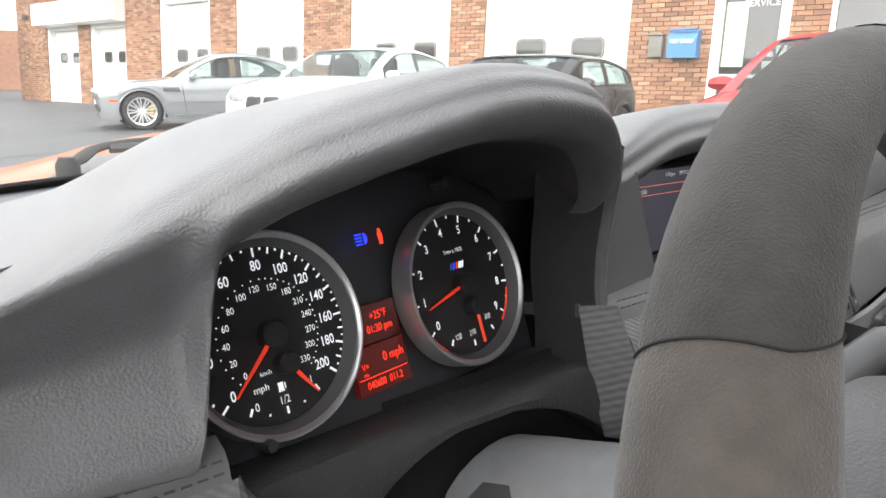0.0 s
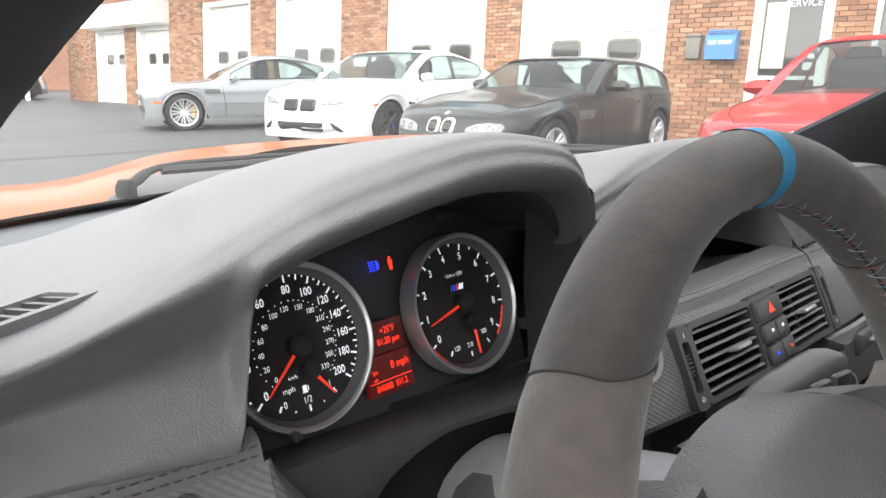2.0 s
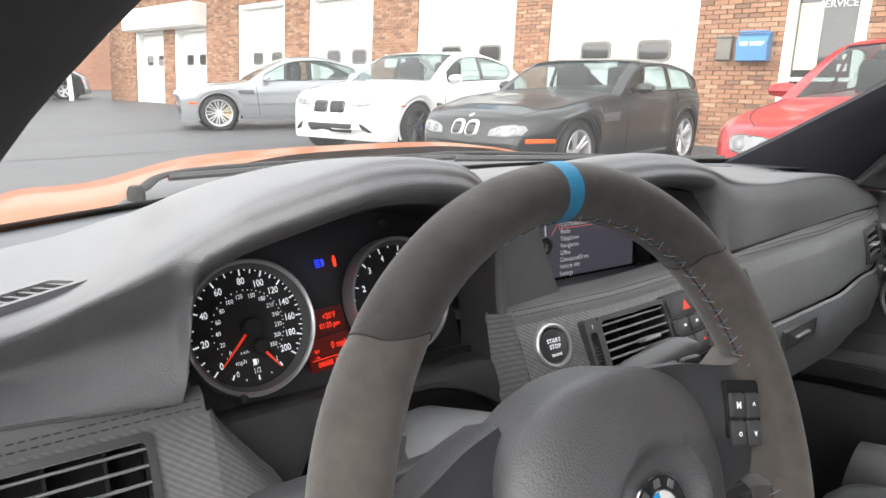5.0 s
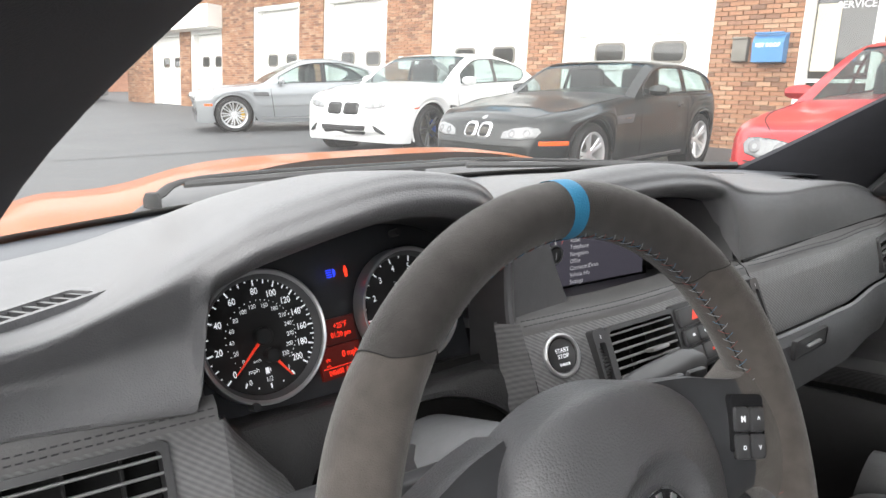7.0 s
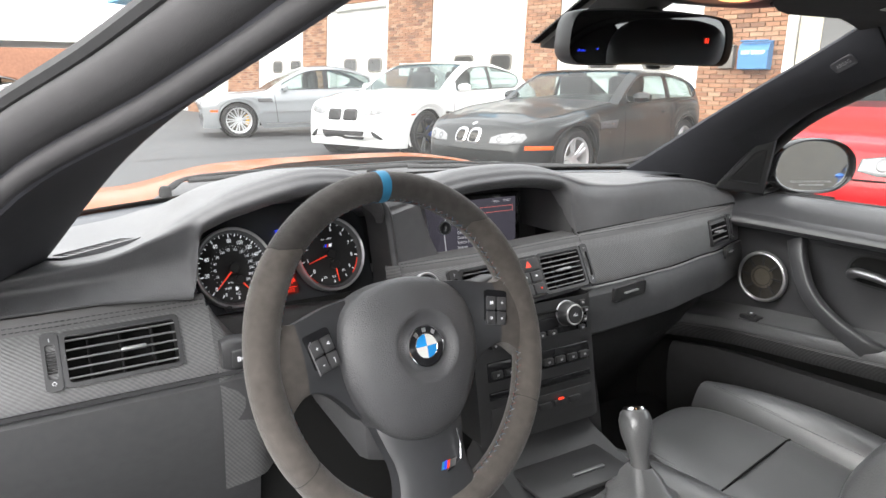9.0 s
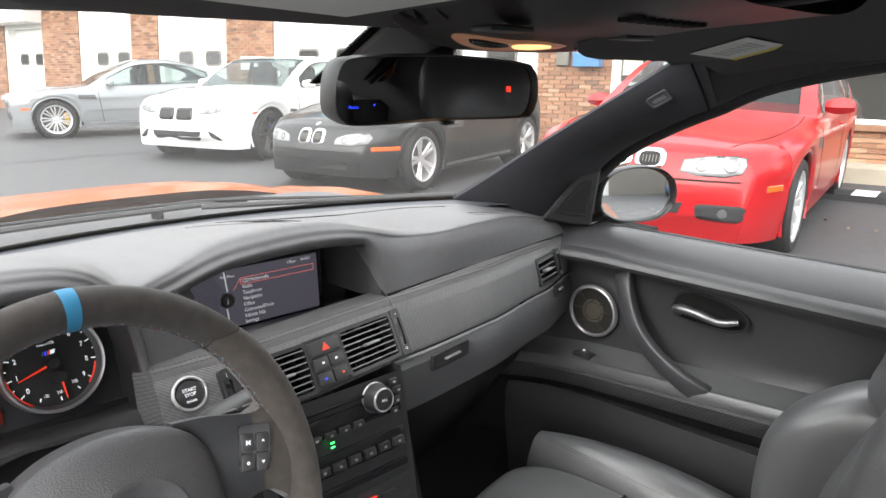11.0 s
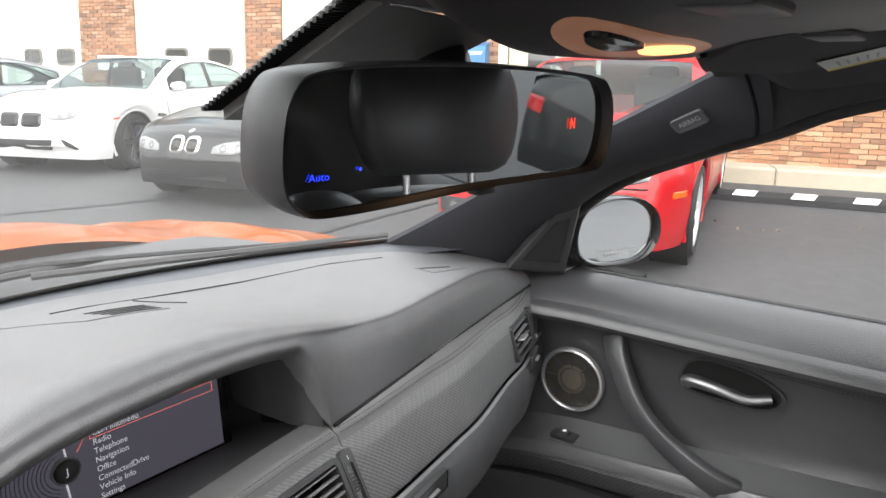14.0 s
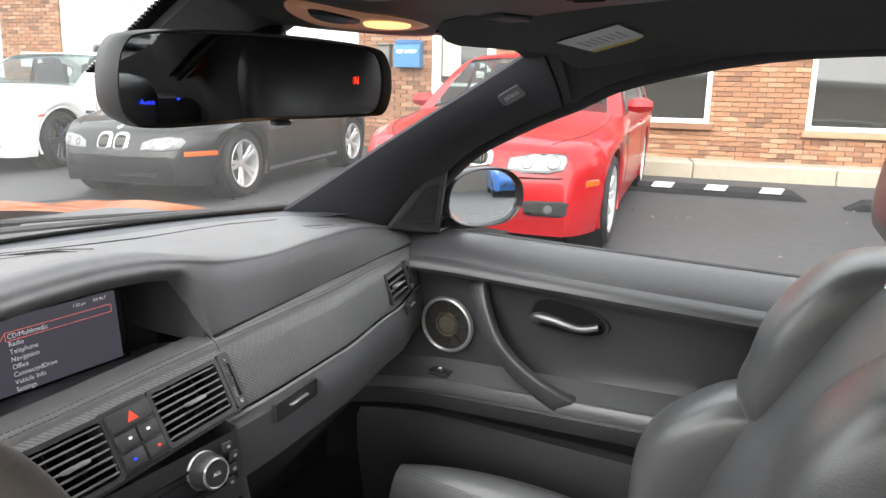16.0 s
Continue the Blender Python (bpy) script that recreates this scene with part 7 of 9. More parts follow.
    line = spline([V((0.716, 0.368, 0.775)), V((0.700, 0.350, 0.740)), V((0.676, 0.310, 0.690)), V((0.662, 0.262, 0.655)), V((0.653, 0.205, 0.630)), V((0.655, 0.172, 0.616)), V((0.668, 0.150, 0.600))], 26)
    rows = []
    for i, p in enumerate(line):
        a, b = line[max(0, i - 1)], line[min(25, i + 1)]
        t = (b - a).normalized()
        s = t.cross(V((1, 0, 0))).normalized()
        nn = s.cross(t)
        f = i / 25
        w = 0.020 - 0.005 * math.sin(math.pi * min(1, f * 1.15)) + 0.003 * (f > 0.9)
        h = 0.011
        rows.append([V((sx * q.x, q.y, q.z)) for q in [p + s * (w * math.copysign(abs(math.cos(a_)) ** 0.35, math.cos(a_))) + nn * (h * math.copysign(abs(math.sin(a_)) ** 0.45, math.sin(a_))) for a_ in [2 * math.pi * k / 16 for k in range(16)]]])
    vs = grid(bm, rows, close_v=True)
    cap(bm, vs[0])
    cap(bm, vs[-1])
    part("pull_handle", bm, DOORPAD, ob, "leather-covered pull handle")
    # release handle in its recess
    hm = Matrix.Translation((sx * 0.7225, 0.188, 0.744)) @ Matrix.Rotation(radians(-90 * sx), 4, "Z")
    out = [(-0.073, -0.010), (-0.064, 0.018), (-0.040, 0.030), (0.0, 0.030), (0.040, 0.024), (0.070, 0.010), (0.079, -0.004), (0.070, -0.020), (0.045, -0.030), (0.0, -0.032), (-0.045, -0.030), (-0.066, -0.024)]
    if sx < 0:
        out = [(-x, z) for x, z in out]
    big = [(p.x, p.y) for p in closed_curve(out, 60)]
    sml = [(x * 0.93, z * 0.88) for x, z in big]
    bm = bmnew()
    frame_plate(bm, big, sml, 0.02, hm @ Matrix.Translation((0, -0.004, 0)))
    part("handle_bezel", bm, SATIN, ob)
    # shallow plate, its near-black colour standing for a shaded hollow
    bm = bmnew()
    outline_plate(bm, sml, 0.003, hm @ Matrix.Translation((0, -0.0015, 0)))
    part("handle_recess", bm, DEEP, ob)
    bm = bmnew()
    q = spline([V((sx * -0.058, -0.006, -0.012)), V((sx * -0.045, -0.012, -0.006)), V((sx * -0.01, -0.016, -0.006)), V((sx * 0.03, -0.015, -0.011)), V((sx * 0.062, -0.008, -0.003))], 18)
    tube(bm, [hm @ p for p in q], lambda f: 0.0135 - 0.006 * f, 14, flat=0.8)
    part("release_handle", bm, SILVERTRIM, ob, "polished chrome release handle")
    # window switch
    bm = bmnew()
    box(bm, (sx * 0.676, 0.425, 0.590), (0.026, 0.045, 0.010), None, 0.003)
    swt = part("switch_plate", bm, SATIN, ob)
    bm = bmnew()
    box(bm, (sx * 0.676, 0.425, 0.596), (0.014, 0.018, 0.008), None, 0.003)
    part("window_switch", bm, DARKPLASTIC, swt)
    # switch mark brightened by a faint added glow
    bm = bmnew()
    box(bm, (sx * 0.674, 0.425, 0.6005), (0.006, 0.005, 0.0006))
    part("switch_mark", bm, GLOWINK, swt, smooth=False)
    # sail panel in the mirror corner
    bm = bmnew()
    tri = [V((0.655, 0.545, 0.866)), V((0.742, 0.478, 0.852)), V((0.712, 0.440, 0.985)), V((0.690, 0.470, 0.975))]
    c = sum(tri, V((0, 0, 0))) / 4
    ins = [c + (p - c) * 0.9 + V((-0.006, -0.004, 0)) for p in tri]
    rows = [[V((sx * (p.x + 0.03), p.y + 0.02, p.z)) for p in tri], [V((sx * p.x, p.y, p.z)) for p in tri], [V((sx * p.x, p.y, p.z)) for p in ins]]
    vs = grid(bm, rows, close_v=True)
    cap(bm, vs[-1])
    sail = part("sail_panel", bm, SATIN, ob, "black triangular mirror-corner panel", smooth=False)
    bm = bmnew()
    ins2 = [c + (p - c) * 0.62 + V((-0.009, -0.006, 0)) for p in tri]
    ins3 = [c + (p - c) * 0.55 + V((-0.008, -0.005, 0)) for p in tri]
    vs = grid(bm, [[V((sx * p.x, p.y, p.z)) for p in r] for r in (ins2, ins3)], close_v=True)
    cap(bm, vs[-1])
    part("tweeter_cover", bm, MATTBLACK, sail, smooth=False)
    # glass and its seal
    bm = bmnew()
    rows = [[V((sx * (0.785 - 0.185 * f), y, z0 + (z1 - z0) * f)) for f in (0, 0.25, 0.5, 0.75, 1)] for y, z0, z1 in ((0.47, 0.84, 0.985), (0.30, 0.842, 1.09), (0.14, 0.846, 1.165), (-0.1, 0.85, 1.21), (-0.4, 0.858, 1.215), (-0.75, 0.87, 1.19))]
    grid(bm, rows)
    gl = part("window_glass", bm, GLASS, ob, "clear side window")
    gl.visible_shadow = False
    bm = bmnew()
    tube(bm, [V((sx * 0.778, y, 0.853 - 0.02 * (y - 0.43))) for y in (0.5, 0.2, -0.2, -0.75)], 0.007, 8)
    part("window_seal", bm, RUBBER, ob, "black window seal")
    # outer skin
    bm = bmnew()
    rows = [[V((sx * x, y, z)) for x, z in ((0.792, 0.838), (0.83, 0.83), (0.87, 0.76), (0.89, 0.6), (0.88, 0.35), (0.85, 0.22))] for y in (0.75, 0.3, -0.2, -0.8)]
    grid(bm, rows)
    part("outer_skin", bm, ORANGE, ob, "orange painted outer skin")
    return ob


door_panel(1, "black passenger door trim with speaker, chrome handle and armrest")


# ---- door mirrors ----
def side_mirror(sx):
    ob = thing("side_mirror", "oval gloss black door mirror with printed warning lines", "side mirror", (sx * 0.85, 0.44, 0.9), "side mirrors")
    c = V((sx * 0.838, 0.432, 0.917))
    nrm = V((-sx * 0.44, -0.89, 0.074)).normalized() if sx > 0 else V((0.30, -0.95, 0.03)).normalized()
    ux = V((0, 0, 1)).cross(nrm).normalized()
    uz = nrm.cross(ux)
    m = Matrix(((ux.x, -nrm.x, uz.x, c.x), (ux.y, -nrm.y, uz.y, c.y), (ux.z, -nrm.z, uz.z, c.z), (0, 0, 0, 1)))
    shape = closed_curve([(-0.092 * sx, -0.020), (-0.080 * sx, 0.034), (-0.03 * sx, 0.058), (0.04 * sx, 0.056), (0.084 * sx, 0.028), (0.088 * sx, -0.018), (0.055 * sx, -0.050), (0.0, -0.058), (-0.06 * sx, -0.050)], 64)
    bm = bmnew()
    outline_plate(bm, [(p.x * 0.93, p.y * 0.93) for p in shape], 0.004, m)
    part("mirror_glass", bm, SIDEMIRROR, ob, "bright mirror glass")
    bm = bmnew()
    rows = []
    for f, y in ((0.925, -0.002), (0.95, -0.010), (1.0, -0.014), (1.05, -0.006), (1.06, 0.02), (0.95, 0.06), (0.7, 0.085), (0.3, 0.095), (0.0, 0.096)):
        rows.append([m @ V((p.x * f, y, p.y * f)) for p in shape])
    grid(bm, rows, close_v=True)
    part("housing", bm, GLOSSBLACK, ob, "gloss black mirror housing")
    bm = bmnew()
    tube(bm, [m @ V((-sx * 0.05 if sx > 0 else 0.05, 0.03, -0.035)), V((sx * 0.78, 0.49, 0.862)), V((sx * 0.75, 0.50, 0.855))], 0.022, 10, flat=0.6)
    part("mirror_arm", bm, GLOSSBLACK, ob)
    if sx > 0:
        tm = m @ Matrix.Translation((0, -0.0012, 0)) @ FM
        text("warning_line", "OBJECTS IN MIRROR ARE CLOSER", 0.0062, tm @ Matrix.Translation((-0.002, -0.034, 0)), GREYINK, ob)
        text("warning_line", "THAN THEY APPEAR", 0.0062, tm @ Matrix.Translation((0.0, -0.0415, 0)), GREYINK, ob)


side_mirror(1)

# ---- windscreen, pillars and roof ----
bm = bmnew()
rows = []
for i in range(25):
    x = -0.66 + 1.32 * i / 24
    k = (x / 0.66) ** 2
    a = V((x, base_y(x) + 0.012, 0.876))
    b = V((x * 0.82, 0.205 - 0.05 * k, 1.222 - 0.02 * k))
    rows.append([a + (b - a) * f + V((0, 0.018, 0.03)) * math.sin(math.pi * f) for f in [j / 10 for j in range(11)]])
grid(bm, rows)
ws = tagged(thing("windscreen", "clear windscreen with a black border", "windscreen", (0, 0.6, 0.88)))
g = part("pane", bm, SCREENGLASS, ws, "clear laminated glass with a painted haze")
g.visible_shadow = False
bm = bmnew()
grid(bm, [[r[0] + V((0, 0.002, 0.002)), r[0] + (r[1] - r[0]) * 0.42 + V((0, 0.002, 0.002))] for r in rows])
part("border", bm, FRIT, ws, "black ceramic border")
bm = bmnew()
grid(bm, [[r[9] + (r[10] - r[9]) * 0.75 + V((0, 0.002, 0.002)), r[10] + V((0, 0.002, 0.002))] for r in rows])
part("border", bm, FRIT, ws, "black ceramic border")


def pillar(sx):
    ob = thing("front_pillar", "dark cloth-covered windscreen pillar with a small moulded mark" if sx > 0 else "dark cloth-covered windscreen pillar with ribbed door seals", "pillar", (sx * 0.62, 0.5, 0.87), "windscreen pillars")
    if sx > 0:
        A = spline([V((0.60, 0.80, 0.872)), V((0.585, 0.66, 0.945)), V((0.565, 0.46, 1.055)), V((0.548, 0.27, 1.155)), V((0.528, 0.16, 1.212))], 24)
        B = spline([V((0.74, 0.60, 0.84)), V((0.725, 0.50, 0.93)), V((0.69, 0.385, 1.022)), V((0.635, 0.25, 1.085)), V((0.592, 0.15, 1.122))], 24)
        n = V((-0.72, -0.55, -0.15)).normalized()
        rail = spline([V((0.592, 0.15, 1.122)), V((0.585, 0.075, 1.155)), V((0.575, -0.066, 1.186)), V((0.565, -0.22, 1.199)), V((0.56, -0.5, 1.195)), V((0.57, -0.9, 1.15)), V((0.6, -1.25, 1.0))], 30)
        o, up = V((0.040, 0.018, -0.008)), V((0.03, 0.02, 0.01))
    else:
        A = spline([V((-0.70, 0.53, 0.845)), V((-0.655, 0.44, 0.89)), V((-0.566, 0.236, 1.03)), V((-0.48, 0.05, 1.125)), V((-0.415, -0.09, 1.190)), V((-0.385, -0.20, 1.222)), V((-0.372, -0.36, 1.238)), V((-0.37, -0.60, 1.242)), V((-0.40, -0.95, 1.19))], 56)
        B = spline([V((-0.79, 0.36, 0.83)), V((-0.745, 0.26, 0.90)), V((-0.655, 0.12, 1.015)), V((-0.555, -0.02, 1.085)), V((-0.492, -0.12, 1.135)), V((-0.462, -0.21, 1.168)), V((-0.446, -0.34, 1.190)), V((-0.44, -0.58, 1.195)), V((-0.46, -0.93, 1.14))], 56)
        n = V((0.55, -0.75, -0.25)).normalized()
        rail = []
        o, up = V((-0.012, 0.03, 0.0)), V((-0.02, 0.02, 0.012))
    rows = []
    for a, b in zip(A, B):
        d = b - a
        k = 1.0 if sx > 0 else 0.35
        rows.append(spline([a + o, a, a + d * 0.2 + n * 0.016 * k, a + d * 0.55 + n * 0.022 * k, a + d * 0.88 + n * 0.012 * k, b, b + up], 15))
    bb = bmnew()
    grid(bb, rows)
    part("cover", bb, PILLAR, ob, "dark cloth cover")
    if sx > 0:
        c = V((0.576, 0.232, 1.140))
        i, j = min(((i, j) for i in range(1, 23) for j in range(1, 14)), key=lambda q: (rows[q[0]][q[1]] - c).length)
        t = (rows[i + 1][j] - rows[i - 1][j]).normalized()
        s = rows[i][j - 1] - rows[i][j + 1]
        s = (s - t * s.dot(t)).normalized()
        n = t.cross(s)
        if n.x > 0:
            n = -n
        c = rows[i][j]
        bm = bmnew()
        mm = Matrix(((t.x, -n.x, s.x, c.x), (t.y, -n.y, s.y, c.y), (t.z, -n.z, s.z, c.z), (0, 0, 0, 1))) @ Matrix.Translation((0, -0.0035, 0))
        frame_plate(bm, rounded(0.044, 0.021, 0.005, 3), rounded(0.038, 0.015, 0.004, 3), 0.008, mm)
        outline_plate(bm, rounded(0.038, 0.015, 0.004, 3), 0.006, mm @ Matrix.Translation((0, 0.0015, 0)))
        plate = part("moulded_plate", bm, material("moulded_grey", (0.13, 0.13, 0.14), 0.55, scale=60), ob, "small moulded plate")
        text("lettering", "AIRBAG", 0.0098, mm @ Matrix.Translation((0, 0.0010, 0)) @ FM, GREYINK, plate, bold=0.0002, width=0.85)
        # joint between pillar cover and roof rail
        bm = bmnew()
        tube(bm, [r for r in rows[-2][2:-1]], 0.0022, 6)
        part("joint", bm, DEEP, ob)
    # roof rail
    rows = []
    for p in rail:
        rows.append(spline([p + V((sx * 0.05, 0, 0.02)), p, p + V((-sx * 0.015, 0, 0.008)), p + V((-sx * 0.035, 0, 0.035)), p + V((-sx * 0.06, 0, 0.075))], 9))
    if sx > 0:
        bb = bmnew()
        grid(bb, rows)
        part("roof_rail", bb, CLOTH, ob, "black cloth roof rail")
        bb = bmnew()
        tube(bb, [b + V((0.030, 0.004, -0.002)) for b in B[2:]] + [q + V((0.018, 0, -0.002)) for q in rail[2:]], 0.011, 10)
        part("weather_strip", bb, RUBBER, ob, "black rubber door seal")
        bb = bmnew()
        for run in (B, rail):
            grid(bb, [[q + V((0.035, 0.01, -0.004)), q + V((0.055, 0.02, 0.0)), q + V((0.05, 0.035, 0.035))] for q in run])
        part("outer_frame", bb, ORANGE, ob, "orange body frame outside")
        return
    # door aperture with its seals
    edge = B
    w = V((-0.034, 0.02, 0.042))
    nn = V((-0.5, -0.8, -0.1)).normalized()
    bb = bmnew()
    grid(bb, [spline([q + w * f + nn * h for f, h in ((0.0, -0.001), (0.04, 0.003), (0.14, 0.0055), (0.24, 0.003), (0.29, -0.002), (0.34, 0.002), (0.46, 0.0075), (0.62, 0.0095), (0.78, 0.0075), (0.88, 0.002), (0.92, -0.005))], 27) for q in edge])
    part("door_aperture", bb, material("aperture_cover", (0.062, 0.060, 0.063), 0.7, bump=0.3, bump_scale=1200, scale=50), ob, "smooth grey rolls round the door opening")
    bb = bmnew()
    tube(bb, [q + w * 0.97 - nn * 0.003 for q in edge], 0.007, 8)
    part("weather_strip", bb, RUBBER, ob, "black rubber door seal")


pillar(1)
pillar(-1)

bm = bmnew()
rows = []
for i in range(21):
    y = 0.20 - 1.35 * i / 20
    e = 1.225 + 0.02 * math.sin(math.pi * min(1, i / 16)) - 0.1 * max(0, (-y - 0.8)) ** 1.2
    rows.append([V((x, y, e - 0.05 * (abs(x) / 0.56) ** 4)) for x in [-0.43 + 0.99 * k / 20 for k in range(21)]])
solid(bm, rows, -0.02)
single("headliner", bm, CLOTH, "black cloth headliner", "headliner", kind="structure")
bm = bmnew()
rows = [[p + V((0, 0.03 if i == 0 else 0, 0.045)) for p in r] for i, r in enumerate(rows)]
grid(bm, rows)
single("car_roof", bm, material("carbon_roof", (0.02, 0.02, 0.022), 0.2, coat=1.0, scale=40), "dark carbon roof panel", "car roof", kind="structure")
# header between windscreen and headliner
bm = bmnew()
low = spline([V((-0.45, -0.16, 1.190)), V((-0.405, -0.07, 1.199)), V((-0.35, 0.06, 1.204)), V((-0.27, 0.135, 1.207)), V((-0.15, 0.16, 1.2095)), V((0.0, 0.165, 1.2105)), V((0.2, 0.165, 1.210)), V((0.38, 0.16, 1.206)), V((0.47, 0.15, 1.198)), V((0.54, 0.12, 1.17))], 40)
grid(bm, [[p + V((0, 0.05, 0.022)), p + V((0, 0.012, 0.004)), p, p + V((0, -0.012, 0.0005)), p + V((0, -0.10, 0.014)), p + V((0, -0.2, 0.03))] for p in low])
single("windscreen_header", bm, CLOTH, "black cloth header trim over the windscreen", "header trim", kind="structure")

# sun visors
for sx in (1, -1):
    ob = thing("sun_visor", "black cloth sun visor folded up with a printed label", "sun visor", (sx * 0.3, 0.02, 1.19), "sun visors")
    bm = bmnew()
    rows = []
    for i in range(13):
        f = i / 12
        x = 0.125 + 0.400 * f if sx > 0 else -0.07 - 0.30 * f
        y = 0.03 if sx > 0 else 0.035 - 0.07 * f
        z = 1.2150 if sx > 0 else 1.2275 - 0.002 * f
        h = 0.085 * min(1, (0.12 + f * 4)) ** 0.4 * min(1, (0.12 + (1 - f) * 5)) ** 0.4
        rows.append([V((x, y + h * a, z + b - (0.27 if sx > 0 else 0.06) * h * a)) for a, b in ((1, 0.006), (1.04, 0.0), (1, -0.006), (0, -0.009), (-1, -0.004), (-1.04, 0.002), (-1, 0.008), (0, 0.012))])
    vs = grid(bm, rows, close_v=True)
    cap(bm, vs[0])
    cap(bm, vs[-1])
    part("visor_body", bm, CLOTH, ob)
    lm = Matrix.Translation((0.425, 0.045, 1.2005)) @ Matrix.Rotation(radians(180), 4, "Y") @ Matrix.Rotation(radians(15), 4, "X") @ Matrix.Rotation(radians(-6), 4, "Z") if sx > 0 else Matrix.Translation((-0.205, 0.005, 1.2155)) @ Matrix.Rotation(radians(180), 4, "Y") @ Matrix.Rotation(radians(4), 4, "X") @ Matrix.Rotation(radians(-12), 4, "Z")
    bm = bmnew()
    w_, h_ = (0.150, 0.066) if sx > 0 else (0.17, 0.12)
    box(bm, (0, 0, 0), (w_, h_, 0.0008), lm)
    lb = part("label", bm, LABEL, ob, "white paper warning label" if sx > 0 else "white printed label", smooth=False)
    if sx > 0:
        bm = bmnew()
        box(bm, (-0.066, 0, 0.0007), (0.018, h_, 0.0006), lm)
        part("label_band", bm, YELLOW, lb, smooth=False)
        bm = bmnew()
        for k in range(7):
            box(bm, (0.008, -0.021 + 0.007 * k, 0.0007), (0.06 - 0.005 * (k % 3), 0.0018, 0.0005), lm)
        part("label_bars", bm, GREYINK, lb, smooth=False)

# overhead console with reading lamps
ob = thing("overhead_console", "dark overhead console with a warm lit reading lamp", "overhead console", (0.07, 0.05, 1.2))
CONS = [(0.175, 1.212), (0.158, 1.199), (0.140, 1.1915), (0.118, 1.1925), (0.09, 1.197), (0.04, 1.204), (-0.05, 1.211), (-0.14, 1.216)]


def console_z(x, y):
    """Height of the console's underside."""
    z = lerp_table(sorted(CONS), y)[0]
    return z + 0.016 * min(1.4, (abs(x - 0.075) / 0.175)) ** 5 + 0.020 * max(0.0, (0.055 - x) / 0.12) ** 2


bm = bmnew()
rows = []
for i in range(33):
    x = 0.075 - 0.185 + 0.37 * i / 32
    k = min(1.0, abs(x - 0.075) / 0.185)
    rows.append([V((x, y - 0.045 * k ** 3 * (1 if y > 0.08 else 0), console_z(x, y))) for y in [0.178 - 0.32 * j / 24 for j in range(25)]])
grid(bm, rows)
part("housing", bm, material("console_brown", (0.030, 0.026, 0.026), 0.40, scale=60), ob, "smooth dark housing")
PALE = material("pale_lamp_lens", (0.05, 0.04, 0.034), 0.3, emit=(1.0, 0.45, 0.25), power=0.035)


def lens(x, y, rx, ry, mt, lab, lift):
    bb = bmnew()
    rings = [[V((x + rx * f * math.cos(a), y + ry * f * math.sin(a), console_z(x + rx * f * math.cos(a), y + ry * f * math.sin(a)) - lift * (1 if f < 0.95 else 0.2))) for a in [2 * math.pi * q / 32 for q in range(32)]] for f in (1.0, 0.93, 0.6, 0.02)]
    vs = grid(bb, rings, close_v=True)
    cap(bb, vs[-1])
    part("lamp_lens", bb, mt, ob, lab)


lens(0.060, 0.094, 0.078, 0.022, PALE, "pale frosted lamp panel", 0.0015)
lens(0.084, 0.090, 0.027, 0.011, LAMPGLOW, "warm glowing lamp lens", 0.003)
lens(0.028, 0.092, 0.026, 0.009, GLOSSBLACK, "dark oval lamp switch", 0.003)
lens(-0.065, 0.095, 0.022, 0.010, GLOSSBLACK, "dark oval lamp switch", 0.003)
lens(0.185, 0.095, 0.026, 0.012, GLOSSBLACK, "dark oval lamp switch", 0.003)
for k in range(8):
    bm = bmnew()
    box(bm, (0.03 + 0.013 * k, -0.055, 1.2105), (0.006, 0.022, 0.004), None, 0.001)
    part("grille_slot", bm, DEEP, ob)
for x in (-0.02, 0.16):
    bm = bmnew()
    box(bm, (x, 0.03, 1.2045), (0.05, 0.024, 0.005), None, 0.002)
    part("button", bm, SATIN, ob)
LM = bpy.data.lights.new("reading_lamp", "AREA")
LM.energy, LM.size, LM.color = 0.010, 0.05, (1.0, 0.6, 0.3)
lo = new("reading_lamp", LM)
lo.matrix_world = look((0.075, 0.098, 1.178), (0.07, -0.02, 0.5))

# ---- rear-view mirror ----
ob = thing("rear_view_mirror", "black framed rear-view mirror with a red N and blue dots", "mirror", (0.037, 0.18, 1.1))
MC = V((0.042, 0.176, 1.1510))
mm = Matrix.Translation(MC) @ Matrix.Rotation(radians(-5.5), 4, "Z") @ Matrix.Rotation(radians(3), 4, "X") @ Matrix.Diagonal((0.995, 1, 0.93, 1))
ms = closed_curve([(-0.126, -0.010), (-0.120, 0.026), (-0.094, 0.037), (0.0, 0.040), (0.10, 0.035), (0.126, 0.025), (0.134, -0.002), (0.126, -0.028), (0.10, -0.032), (0.0, -0.031), (-0.094, -0.033), (-0.118, -0.028)], 84)
bm = bmnew()
rows = []
for f, y in ((0.93, 0.0), (0.955, -0.006), (0.985, -0.008), (1.0, -0.002), (1.005, 0.008), (0.97, 0.026), (0.8, 0.040), (0.4, 0.046), (0.0, 0.047)):
    rows.append([mm @ V((p.x * (1 + (f - 1) * 0.45), y, p.y * f)) for p in ms])
grid(bm, rows, close_v=True)
part("housing", bm, material("mirror_housing", (0.030, 0.030, 0.032), 0.45, scale=60), ob, "soft black mirror housing")
bm = bmnew()
outline_plate(bm, [(p.x * 0.972, p.y * 0.935) for p in ms], 0.002, mm @ Matrix.Translation((0, -0.001, 0)))
part("mirror_glass", bm, MIRRORGLASS, ob, "dark dimming mirror glass")
tm = mm @ Matrix.Translation((0, -0.0022, 0)) @ FM
